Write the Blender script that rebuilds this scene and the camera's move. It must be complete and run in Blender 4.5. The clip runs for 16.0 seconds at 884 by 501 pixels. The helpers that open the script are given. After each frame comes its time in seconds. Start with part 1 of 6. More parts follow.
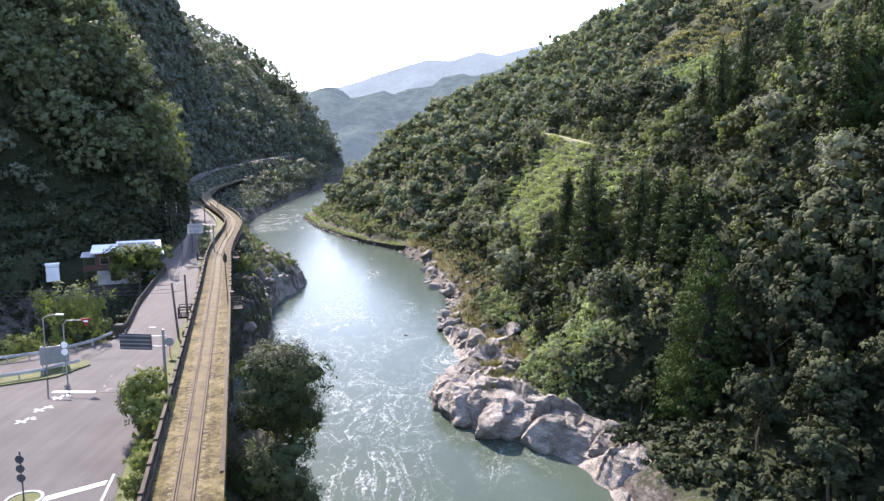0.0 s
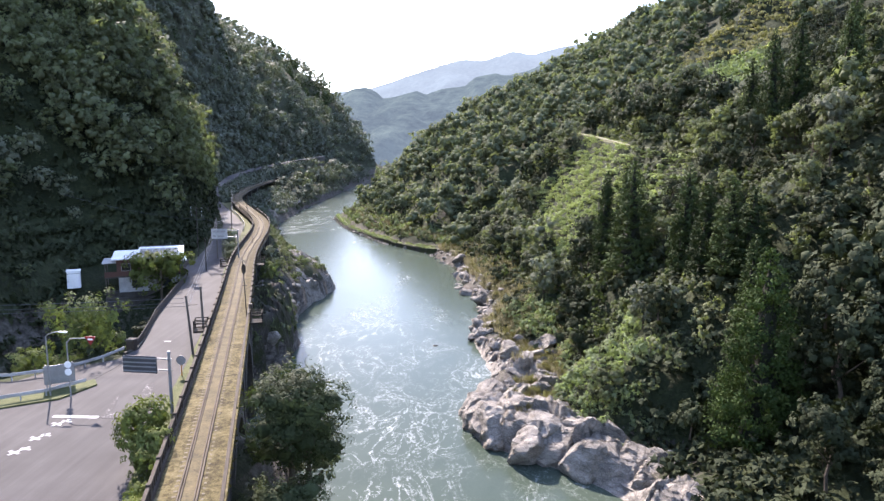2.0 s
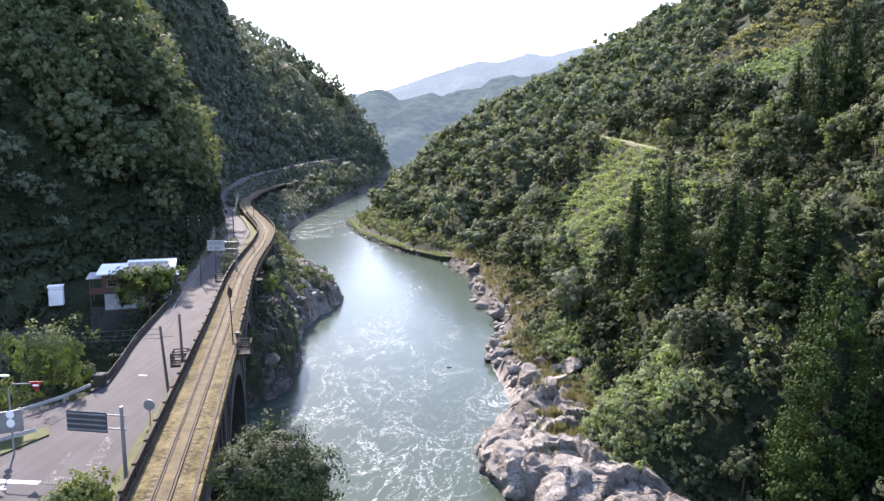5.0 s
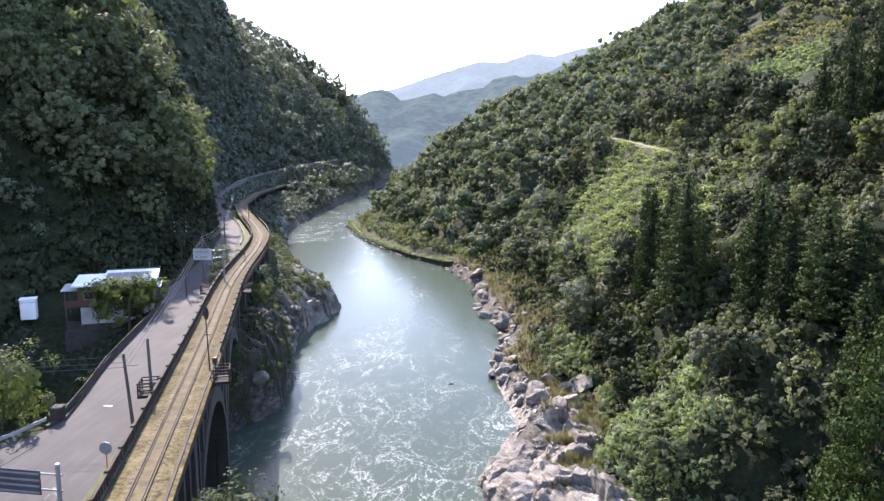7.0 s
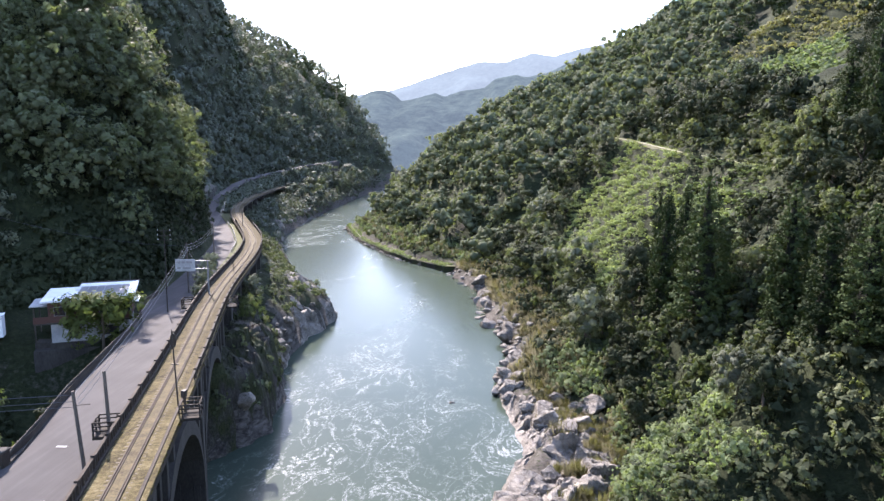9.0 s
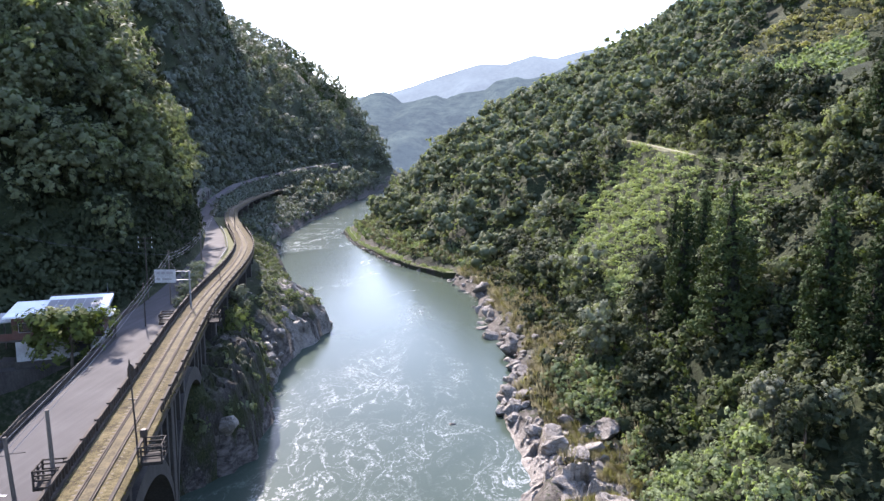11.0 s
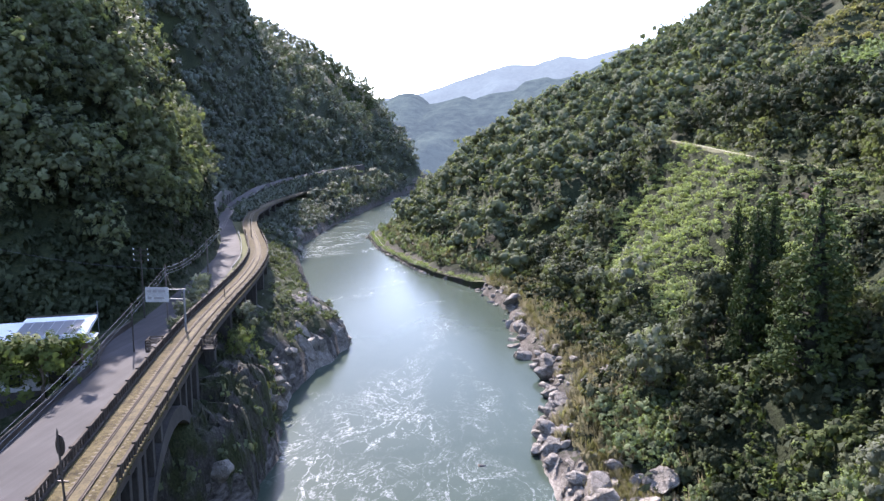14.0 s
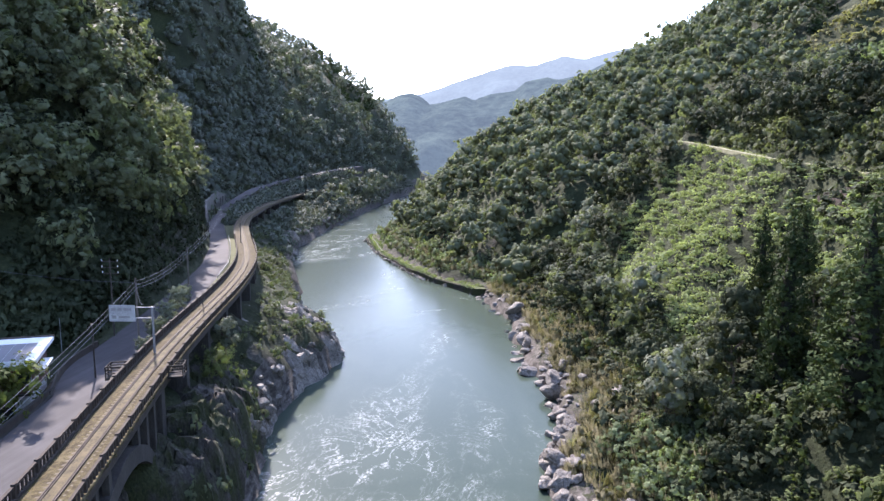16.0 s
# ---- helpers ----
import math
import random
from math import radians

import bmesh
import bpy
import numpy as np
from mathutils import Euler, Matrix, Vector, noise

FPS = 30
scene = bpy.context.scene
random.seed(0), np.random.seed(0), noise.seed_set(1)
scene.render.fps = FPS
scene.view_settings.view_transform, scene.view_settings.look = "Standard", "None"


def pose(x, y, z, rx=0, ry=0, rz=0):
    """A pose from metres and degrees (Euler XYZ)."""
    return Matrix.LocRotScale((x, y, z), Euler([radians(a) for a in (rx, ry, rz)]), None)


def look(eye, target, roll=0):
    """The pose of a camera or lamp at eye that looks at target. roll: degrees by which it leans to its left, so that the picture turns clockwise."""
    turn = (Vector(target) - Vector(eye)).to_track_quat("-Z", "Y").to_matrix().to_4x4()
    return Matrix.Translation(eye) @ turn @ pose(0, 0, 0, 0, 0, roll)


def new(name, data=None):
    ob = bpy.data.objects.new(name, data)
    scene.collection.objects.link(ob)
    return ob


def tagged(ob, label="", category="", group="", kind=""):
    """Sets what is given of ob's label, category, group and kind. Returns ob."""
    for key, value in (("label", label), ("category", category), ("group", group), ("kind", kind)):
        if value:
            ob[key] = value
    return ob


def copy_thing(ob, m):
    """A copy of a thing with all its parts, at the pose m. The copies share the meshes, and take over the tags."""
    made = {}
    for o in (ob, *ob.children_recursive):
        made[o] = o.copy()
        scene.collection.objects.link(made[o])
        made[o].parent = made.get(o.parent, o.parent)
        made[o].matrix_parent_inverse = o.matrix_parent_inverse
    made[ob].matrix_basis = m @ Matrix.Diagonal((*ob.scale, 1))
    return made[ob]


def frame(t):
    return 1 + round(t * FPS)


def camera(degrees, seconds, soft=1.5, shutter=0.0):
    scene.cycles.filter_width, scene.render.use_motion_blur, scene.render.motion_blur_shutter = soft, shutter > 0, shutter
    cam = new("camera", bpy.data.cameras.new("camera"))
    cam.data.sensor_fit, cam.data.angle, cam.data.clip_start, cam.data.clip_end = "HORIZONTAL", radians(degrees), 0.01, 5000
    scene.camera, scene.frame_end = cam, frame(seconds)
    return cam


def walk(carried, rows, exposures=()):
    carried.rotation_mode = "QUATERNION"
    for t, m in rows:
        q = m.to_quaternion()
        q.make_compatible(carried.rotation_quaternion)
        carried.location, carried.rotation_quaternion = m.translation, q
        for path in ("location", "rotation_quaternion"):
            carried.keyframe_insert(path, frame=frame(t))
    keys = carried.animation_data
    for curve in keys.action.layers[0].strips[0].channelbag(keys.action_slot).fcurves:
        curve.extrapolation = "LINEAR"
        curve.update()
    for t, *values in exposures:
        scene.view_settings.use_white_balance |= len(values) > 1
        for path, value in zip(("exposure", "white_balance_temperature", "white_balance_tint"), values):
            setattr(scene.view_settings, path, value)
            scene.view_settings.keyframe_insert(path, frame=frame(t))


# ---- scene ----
cam = camera(66.0, 16.0, 1.45)
PATH = [
    (0, (0.744, 5.865, 38.067), (0.788, 7.843, 37.773), 0.2),
    (0.5, (0.791, 7.39, 38.161), (0.792, 9.368, 37.866), 0.2),
    (1, (0.869, 8.935, 38.253), (0.837, 10.913, 37.958), 0.2),
    (1.5, (0.916, 10.461, 38.388), (0.867, 12.439, 38.093), 0.2),
    (2, (0.922, 12.02, 38.517), (0.872, 13.997, 38.223), 0.1),
    (2.5, (0.954, 13.658, 38.616), (0.903, 15.636, 38.323), 0.1),
    (3, (0.954, 15.357, 38.729), (0.901, 17.335, 38.437), 0.2),
    (3.5, (0.877, 17.176, 38.858), (0.823, 19.154, 38.566), 0.1),
    (4, (0.809, 19.001, 38.952), (0.75, 20.979, 38.661), 0.2),
    (4.5, (0.761, 20.863, 39.026), (0.673, 22.84, 38.736), 0.1),
    (7, (0.46, 30.456, 39.465), (0.36, 32.433, 39.177), 0.2),
    (7.5, (0.45, 32.369, 39.529), (0.349, 34.346, 39.241), 0.1),
    (8, (0.384, 34.339, 39.615), (0.282, 36.315, 39.328), 0.1),
    (8.5, (0.355, 36.32, 39.719), (0.251, 38.297, 39.432), 0.0),
    (9, (0.327, 38.233, 39.815), (0.222, 40.209, 39.528), -0.0),
    (11.5, (-0.255, 47.977, 39.856), (-0.361, 49.955, 39.576), 0.1),
    (12, (-0.446, 50.051, 39.886), (-0.552, 52.028, 39.606), 0.1),
    (12.5, (-0.586, 52.232, 39.92), (-0.699, 54.209, 39.641), 0.1),
    (13, (-0.681, 54.406, 39.949), (-0.816, 56.382, 39.67), 0.1),
    (13.5, (-0.793, 56.638, 39.937), (-0.96, 58.612, 39.66), 0.1),
    (14, (-0.874, 58.81, 39.949), (-1.061, 60.782, 39.672), 0.0),
    (14.5, (-0.954, 60.969, 39.98), (-1.142, 62.941, 39.704), 0.1),
    (15, (-1.028, 63.173, 40.035), (-1.216, 65.145, 39.759), 0.0),
    (15.5, (-1.181, 65.402, 40.093), (-1.369, 67.374, 39.818), -0.0),
    (16, (-1.426, 67.726, 40.169), (-1.614, 69.698, 39.894), -0.0),
]
walk(cam, [(t, look(eye, to, roll)) for t, eye, to, roll in PATH], [(0, 2.42, 6700, 23), (9, 2.4, 6550, 23), (16, 2.33, 6300, 25)])

# ---- world, sun ----
SUN_AZ = radians(29.0)      # left of the +y axis
SUN_EL = radians(39.0)
world = bpy.data.worlds.new("world")
scene.world = world
world.use_nodes = True
wn = world.node_tree
sky = wn.nodes.new("ShaderNodeTexSky")
sky.sky_type = "NISHITA"
sky.sun_disc = False
sky.sun_elevation = SUN_EL
sky.sun_rotation = -SUN_AZ
sky.air_density, sky.dust_density, sky.ozone_density = 1.0, 0.5, 1.0
wn.nodes["Background"].inputs["Strength"].default_value = 0.15
wn.links.new(sky.outputs["Color"], wn.nodes["Background"].inputs["Color"])
sun = new("sun", bpy.data.lights.new("sun", "SUN"))
sun.data.energy, sun.data.angle, sun.data.color = 3.3, radians(0.6), (1.0, 0.95, 0.86)
sun_way = Vector((-math.sin(SUN_AZ) * math.cos(SUN_EL), math.cos(SUN_AZ) * math.cos(SUN_EL), math.sin(SUN_EL)))
sun.matrix_world = look(sun_way * 100, (0, 0, 0))

# ---- materials ----


def mat(name, rough=0.9, spec=0.3, metal=0.0):
    m = bpy.data.materials.new(name)
    m.use_nodes = True
    b = m.node_tree.nodes["Principled BSDF"]
    b.inputs["Roughness"].default_value = rough
    b.inputs["Specular IOR Level"].default_value = spec
    b.inputs["Metallic"].default_value = metal
    return m, m.node_tree, b


def node(nt, kind, **inputs):
    n = nt.nodes.new(kind)
    for k, v in inputs.items():
        n.inputs[k].default_value = v
    return n


def where(nt, stretch=(1, 1, 1), turn=0.0):
    """World position, optionally stretched and turned about z."""
    g = nt.nodes.new("ShaderNodeNewGeometry")
    mp = nt.nodes.new("ShaderNodeMapping")
    mp.inputs["Scale"].default_value = stretch
    mp.inputs["Rotation"].default_value = (0, 0, turn)
    nt.links.new(g.outputs["Position"], mp.inputs["Vector"])
    return mp.outputs["Vector"]


def noise_tex(nt, vec, scale, detail=4.0, rough=0.55, warp=0.0):
    n = node(nt, "ShaderNodeTexNoise", Scale=scale, Detail=detail, Roughness=rough, Distortion=warp)
    nt.links.new(vec, n.inputs["Vector"])
    return n.outputs["Fac"]


def ramp(nt, fac, stops):
    r = nt.nodes.new("ShaderNodeValToRGB")
    els = r.color_ramp.elements
    while len(els) < len(stops):
        els.new(0.5)
    for e, (p, c) in zip(els, stops):
        e.position = p
        e.color = (*c, 1) if len(c) == 3 else c
    nt.links.new(fac, r.inputs["Fac"])
    return r.outputs["Color"]


def mix(nt, fac, a, b, how="MIX"):
    n = nt.nodes.new("ShaderNodeMixRGB")
    n.blend_type = how
    for key, v in (("Fac", fac), ("Color1", a), ("Color2", b)):
        if isinstance(v, (int, float)):
            n.inputs[key].default_value = v
        elif isinstance(v, tuple):
            n.inputs[key].default_value = (*v, 1)
        else:
            nt.links.new(v, n.inputs[key])
    return n.outputs["Color"]


def bump(nt, b, fac, strength, distance):
    n = node(nt, "ShaderNodeBump", Strength=strength, Distance=distance)
    nt.links.new(fac, n.inputs["Height"])
    nt.links.new(n.outputs["Normal"], b.inputs["Normal"])


def math_node(nt, op, a, b=None, clamp=False):
    n = nt.nodes.new("ShaderNodeMath")
    n.operation, n.use_clamp = op, clamp
    for i, v in enumerate((a, b)):
        if v is None:
            continue
        if isinstance(v, (int, float)):
            n.inputs[i].default_value = v
        else:
            nt.links.new(v, n.inputs[i])
    return n.outputs["Value"]


def surface(name, lo, hi, scale=1.0, grain=12.0, rough=0.9, bumpy=0.3, depth=0.05, stretch=(1, 1, 1), metal=0.0, spec=0.3):
    """A plain two-scale surface: large blotches and a fine grain between two colours."""
    m, nt, b = mat(name, rough, spec, metal)
    v = where(nt, stretch)
    big = noise_tex(nt, v, scale, 5)
    fine = noise_tex(nt, v, grain, 4)
    f = mix(nt, 0.45, big, fine)
    c = ramp(nt, f, [(0.32, lo), (0.68, hi)])
    nt.links.new(c, b.inputs["Base Color"])
    bump(nt, b, fine, bumpy, depth)
    return m


MASS = {}


def leaf_shader(name, dark, mid, light, shine, glow, vary, haze_sheen=0.0):
    """Foliage: hue shifts from crown to crown and from leaf to leaf, and lets light through."""
    m, nt, b = mat(name, 0.7, shine)
    b.inputs["Sheen Weight"].default_value = haze_sheen
    v = where(nt)
    crown = noise_tex(nt, v, 0.11, 2, 0.5)
    spot = noise_tex(nt, v, 0.9, 3, 0.6)
    g = nt.nodes.new("ShaderNodeNewGeometry")
    o = nt.nodes.new("ShaderNodeObjectInfo")
    f = mix(nt, 0.3, crown, spot)
    f = mix(nt, 0.12, f, g.outputs["Random Per Island"])
    fine = noise_tex(nt, v, 3.4, 4, 0.7)
    f = mix(nt, 0.2, f, fine)
    f = mix(nt, vary, f, o.outputs["Random"])
    c = ramp(nt, f, [(0.3, dark), (0.5, mid), (0.7, light)])
    nt.links.new(c, b.inputs["Base Color"])
    bump(nt, b, mix(nt, 0.5, spot, fine), 0.6, 0.3)
    t = nt.nodes.new("ShaderNodeBsdfTranslucent")
    warm = mix(nt, 1.0, c, (1.0, 1.12, 0.6), "MULTIPLY")
    nt.links.new(warm, t.inputs["Color"])
    s = nt.nodes.new("ShaderNodeMixShader")
    s.inputs["Fac"].default_value = glow
    nt.links.new(b.outputs["BSDF"], s.inputs[1])
    nt.links.new(t.outputs["BSDF"], s.inputs[2])
    nt.links.new(s.outputs["Shader"], nt.nodes["Material Output"].inputs["Surface"])
    return m


def leaf_material(name, dark, mid, light, shine=0.25, glow=0.3, haze_sheen=0.0):
    """Foliage for single plants, and beside it the same for joined masses of plants."""
    m = leaf_shader(name, dark, mid, light, shine, glow, 0.22, haze_sheen)
    MASS[m] = leaf_shader(name + "_mass", dark, mid, light, shine, glow, 0.0, haze_sheen)
    return m


LEAF = leaf_material("leaf_broad", (0.064, 0.074, 0.043), (0.122, 0.14, 0.08), (0.2, 0.218, 0.127), 0.1, 0.45)
LEAF_GREY = leaf_material("leaf_glossy", (0.075, 0.084, 0.06), (0.14, 0.154, 0.108), (0.22, 0.235, 0.168), 0.2, 0.38)
# slightly paler leaf for the far slope, standing in for haze
LEAF_HILL = leaf_material("leaf_hill", (0.072, 0.084, 0.052), (0.135, 0.153, 0.095), (0.21, 0.228, 0.148), 0.05, 0.42)
# brighter version of the cedar leaf, for one big tree
LEAF_BIG_CEDAR = leaf_material("leaf_cedar_bright", (0.02, 0.036, 0.012), (0.047, 0.074, 0.022), (0.085, 0.118, 0.034), 0.06, 0.18)
LEAF_CEDAR = leaf_material("leaf_cedar", (0.014, 0.023, 0.01), (0.028, 0.043, 0.017), (0.054, 0.076, 0.029), 0.05, 0.15)
LEAF_BRIGHT = leaf_material("leaf_bright", (0.062, 0.08, 0.024), (0.118, 0.142, 0.044), (0.19, 0.215, 0.07), 0.12, 0.4)
LEAF_OPEN = leaf_material("leaf_open", (0.042, 0.056, 0.022), (0.08, 0.103, 0.039), (0.134, 0.16, 0.063), 0.1, 0.36)
LEAF_VINE = leaf_material("leaf_vine", (0.185, 0.22, 0.098), (0.255, 0.3, 0.138), (0.325, 0.37, 0.185), 0.1, 0.52)
LEAF_REED = leaf_material("leaf_reed", (0.095, 0.09, 0.05), (0.165, 0.15, 0.085), (0.24, 0.215, 0.132), 0.1, 0.4)
LEAF_DRY = leaf_material("leaf_dry", (0.17, 0.168, 0.085), (0.255, 0.24, 0.128), (0.33, 0.305, 0.175), 0.08, 0.45)
LEAF_SHRUB = leaf_material("leaf_shrub", (0.11, 0.142, 0.072), (0.18, 0.222, 0.118), (0.26, 0.3, 0.172), 0.12, 0.5)
# darkened leaf: stands in for shade, and for darker trees in the mix
LEAF_DARK = leaf_material("leaf_shade_dark", (0.018, 0.024, 0.013), (0.036, 0.045, 0.024), (0.066, 0.078, 0.042), 0.06, 0.14)
LEAF_NEAR = leaf_material("leaf_camellia", (0.026, 0.036, 0.016), (0.052, 0.068, 0.029), (0.095, 0.115, 0.05), 0.15, 0.3)
LEAF_MOSS = leaf_material("leaf_moss", (0.055, 0.05, 0.018), (0.125, 0.11, 0.036), (0.2, 0.172, 0.062), 0.05, 0.35)
# lifted, greyer leaf with sheen: haze on the gorge wall put into colour
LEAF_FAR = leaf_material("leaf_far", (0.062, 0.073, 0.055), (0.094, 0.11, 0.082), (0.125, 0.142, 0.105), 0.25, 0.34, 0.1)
# near-black twig colour that carries the shade inside the cedar crowns
TWIG_SHADE = surface("twigs_and_shade", (0.006, 0.007, 0.004), (0.018, 0.02, 0.011), 1.5, 9, 0.95, 0.6, 0.1)
BARK = surface("bark", (0.05, 0.038, 0.028), (0.13, 0.105, 0.08), 1.5, 14, 0.95, 0.6, 0.04, (1, 1, 0.3))
ASPHALT, _nt, _b = mat("worn_asphalt", 0.9, 0.3)
_v, _w = where(_nt), where(_nt, (1, 0.06, 1), radians(-17))
_f = mix(_nt, 0.45, noise_tex(_nt, _v, 0.15, 5), noise_tex(_nt, _w, 1.4, 5, 0.6))
_f = mix(_nt, 0.2, _f, noise_tex(_nt, _v, 20, 4))
_nt.links.new(ramp(_nt, _f, [(0.36, (0.027, 0.0252, 0.0255)), (0.5, (0.041, 0.0382, 0.0388)), (0.64, (0.062, 0.058, 0.059))]), _b.inputs["Base Color"])
bump(_nt, _b, noise_tex(_nt, _v, 22, 4), 0.25, 0.01)
CONCRETE = surface("weathered_concrete", (0.018, 0.016, 0.014), (0.066, 0.06, 0.052), 0.4, 6, 0.9, 0.4, 0.03, (1, 1, 0.35))
STEEL_DARK = surface("dark_steel", (0.03, 0.025, 0.022), (0.08, 0.065, 0.055), 1.0, 15, 0.6, 0.2, 0.01, metal=0.3)
RAIL_STEEL = surface("rusty_rail", (0.035, 0.026, 0.019), (0.1, 0.077, 0.056), 0.8, 20, 0.9, 0.2, 0.01)
WHITE = surface("white_paint", (0.62, 0.62, 0.62), (0.8, 0.8, 0.79), 0.5, 9, 0.6, 0.05, 0.005)
GALV = surface("galvanised_steel", (0.17, 0.175, 0.18), (0.28, 0.285, 0.29), 0.8, 12, 0.5, 0.1, 0.005, metal=0.4)


def ground_material():
    m, nt, b = mat("hillside_soil", 0.95, 0.15)
    v = where(nt)
    big, fine = noise_tex(nt, v, 0.06, 6, 0.65), noise_tex(nt, v, 1.7, 6, 0.65)
    soil = ramp(nt, mix(nt, 0.5, big, fine), [(0.38, (0.011, 0.014, 0.006)), (0.5, (0.02, 0.026, 0.011)), (0.62, (0.04, 0.047, 0.021))])
    vs = where(nt, (1, 1, 2.2))
    crack = noise_tex(nt, vs, 0.55, 9, 0.7, 0.3)
    stone = ramp(nt, crack, [(0.34, (0.016, 0.014, 0.012)), (0.47, (0.06, 0.053, 0.045)), (0.68, (0.15, 0.135, 0.118))])
    # bare stone where floods scour the banks
    sep = nt.nodes.new("ShaderNodeSeparateXYZ")
    nt.links.new(v, sep.inputs["Vector"])
    lift = math_node(nt, "MULTIPLY_ADD", fine, 9.0)
    high = math_node(nt, "SUBTRACT", 8.0, math_node(nt, "ADD", sep.outputs["Z"], lift), True)
    geo = nt.nodes.new("ShaderNodeNewGeometry")
    nz = nt.nodes.new("ShaderNodeSeparateXYZ")
    nt.links.new(geo.outputs["True Normal"], nz.inputs["Vector"])
    sheer = math_node(nt, "MULTIPLY", math_node(nt, "SUBTRACT", math_node(nt, "ADD", math_node(nt, "MULTIPLY", math_node(nt, "SUBTRACT", 15.2, sep.outputs["Z"], True), 0.45), math_node(nt, "MULTIPLY", fine, 0.42)), nz.outputs["Z"]), 6.0, True)
    # the cliff below the railway is bare rock, the wooded side keeps its soil
    sheer = math_node(nt, "MULTIPLY", sheer, math_node(nt, "SUBTRACT", -4.0, sep.outputs["X"], True))
    c = mix(nt, math_node(nt, "MAXIMUM", high, sheer), soil, stone)
    nt.links.new(c, b.inputs["Base Color"])
    bump(nt, b, mix(nt, 0.5, crack, fine), 0.9, 0.6)
    return m


def cracks(nt, vec, scale, width):
    """Dark fissures between blocks: 1 on the joints, 0 elsewhere."""
    n = node(nt, "ShaderNodeTexVoronoi", Scale=scale)
    n.feature = "DISTANCE_TO_EDGE"
    nt.links.new(vec, n.inputs["Vector"])
    return math_node(nt, "SUBTRACT", 1.0, math_node(nt, "DIVIDE", n.outputs["Distance"], width), True)


def warped(nt, vec, scale, amount):
    n = node(nt, "ShaderNodeTexNoise", Scale=scale, Detail=4.0)
    nt.links.new(vec, n.inputs["Vector"])
    return mix(nt, amount, vec, n.outputs["Color"], "ADD")


def stone_material():
    m, nt, b = mat("river_stone", 0.85, 0.3)
    v = where(nt, (1, 1, 1.8), 0.5)
    w = warped(nt, v, 0.45, 3.2)
    big, grain, fine = noise_tex(nt, v, 0.25, 5), noise_tex(nt, v, 0.9, 9, 0.72, 0.4), noise_tex(nt, v, 6, 6, 0.7)
    f = mix(nt, 0.5, big, grain)
    f = mix(nt, 0.3, f, fine)
    c = ramp(nt, f, [(0.37, (0.055, 0.047, 0.039)), (0.46, (0.155, 0.138, 0.116)), (0.55, (0.27, 0.242, 0.208)), (0.68, (0.39, 0.355, 0.31))])
    gap = math_node(nt, "MULTIPLY", math_node(nt, "MAXIMUM", cracks(nt, w, 0.3, 0.02), math_node(nt, "MULTIPLY", cracks(nt, w, 1.1, 0.05), 0.6)), 0.4)
    c = mix(nt, gap, c, (0.035, 0.03, 0.026))
    nt.links.new(c, b.inputs["Base Color"])
    bump(nt, b, math_node(nt, "SUBTRACT", mix(nt, 0.5, grain, fine), gap), 1.0, 0.3)
    return m


def ballast_material():
    m, nt, b = mat("mossy_ballast", 0.95, 0.15)
    v = where(nt)
    big, mid, fine = noise_tex(nt, v, 0.5, 5, 0.6), noise_tex(nt, v, 2.5, 5, 0.65), noise_tex(nt, v, 18, 3)
    f = mix(nt, 0.5, big, mid)
    f = mix(nt, 0.3, f, fine)
    moss = ramp(nt, f, [(0.41, (0.022, 0.017, 0.01)), (0.475, (0.06, 0.048, 0.021)), (0.54, (0.108, 0.087, 0.039)), (0.61, (0.16, 0.138, 0.084))])
    bare = ramp(nt, f, [(0.38, (0.022, 0.017, 0.01)), (0.5, (0.054, 0.042, 0.019)), (0.62, (0.1, 0.078, 0.038))])
    sep = nt.nodes.new("ShaderNodeSeparateXYZ")
    nt.links.new(v, sep.inputs["Vector"])
    far = math_node(nt, "DIVIDE", math_node(nt, "ADD", math_node(nt, "SUBTRACT", sep.outputs["Y"], 95.0), math_node(nt, "MULTIPLY", big, 30.0)), 55.0, True)
    c = mix(nt, far, moss, bare)
    nt.links.new(c, b.inputs["Base Color"])
    bump(nt, b, mix(nt, 0.5, mid, fine), 0.8, 0.08)
    return m


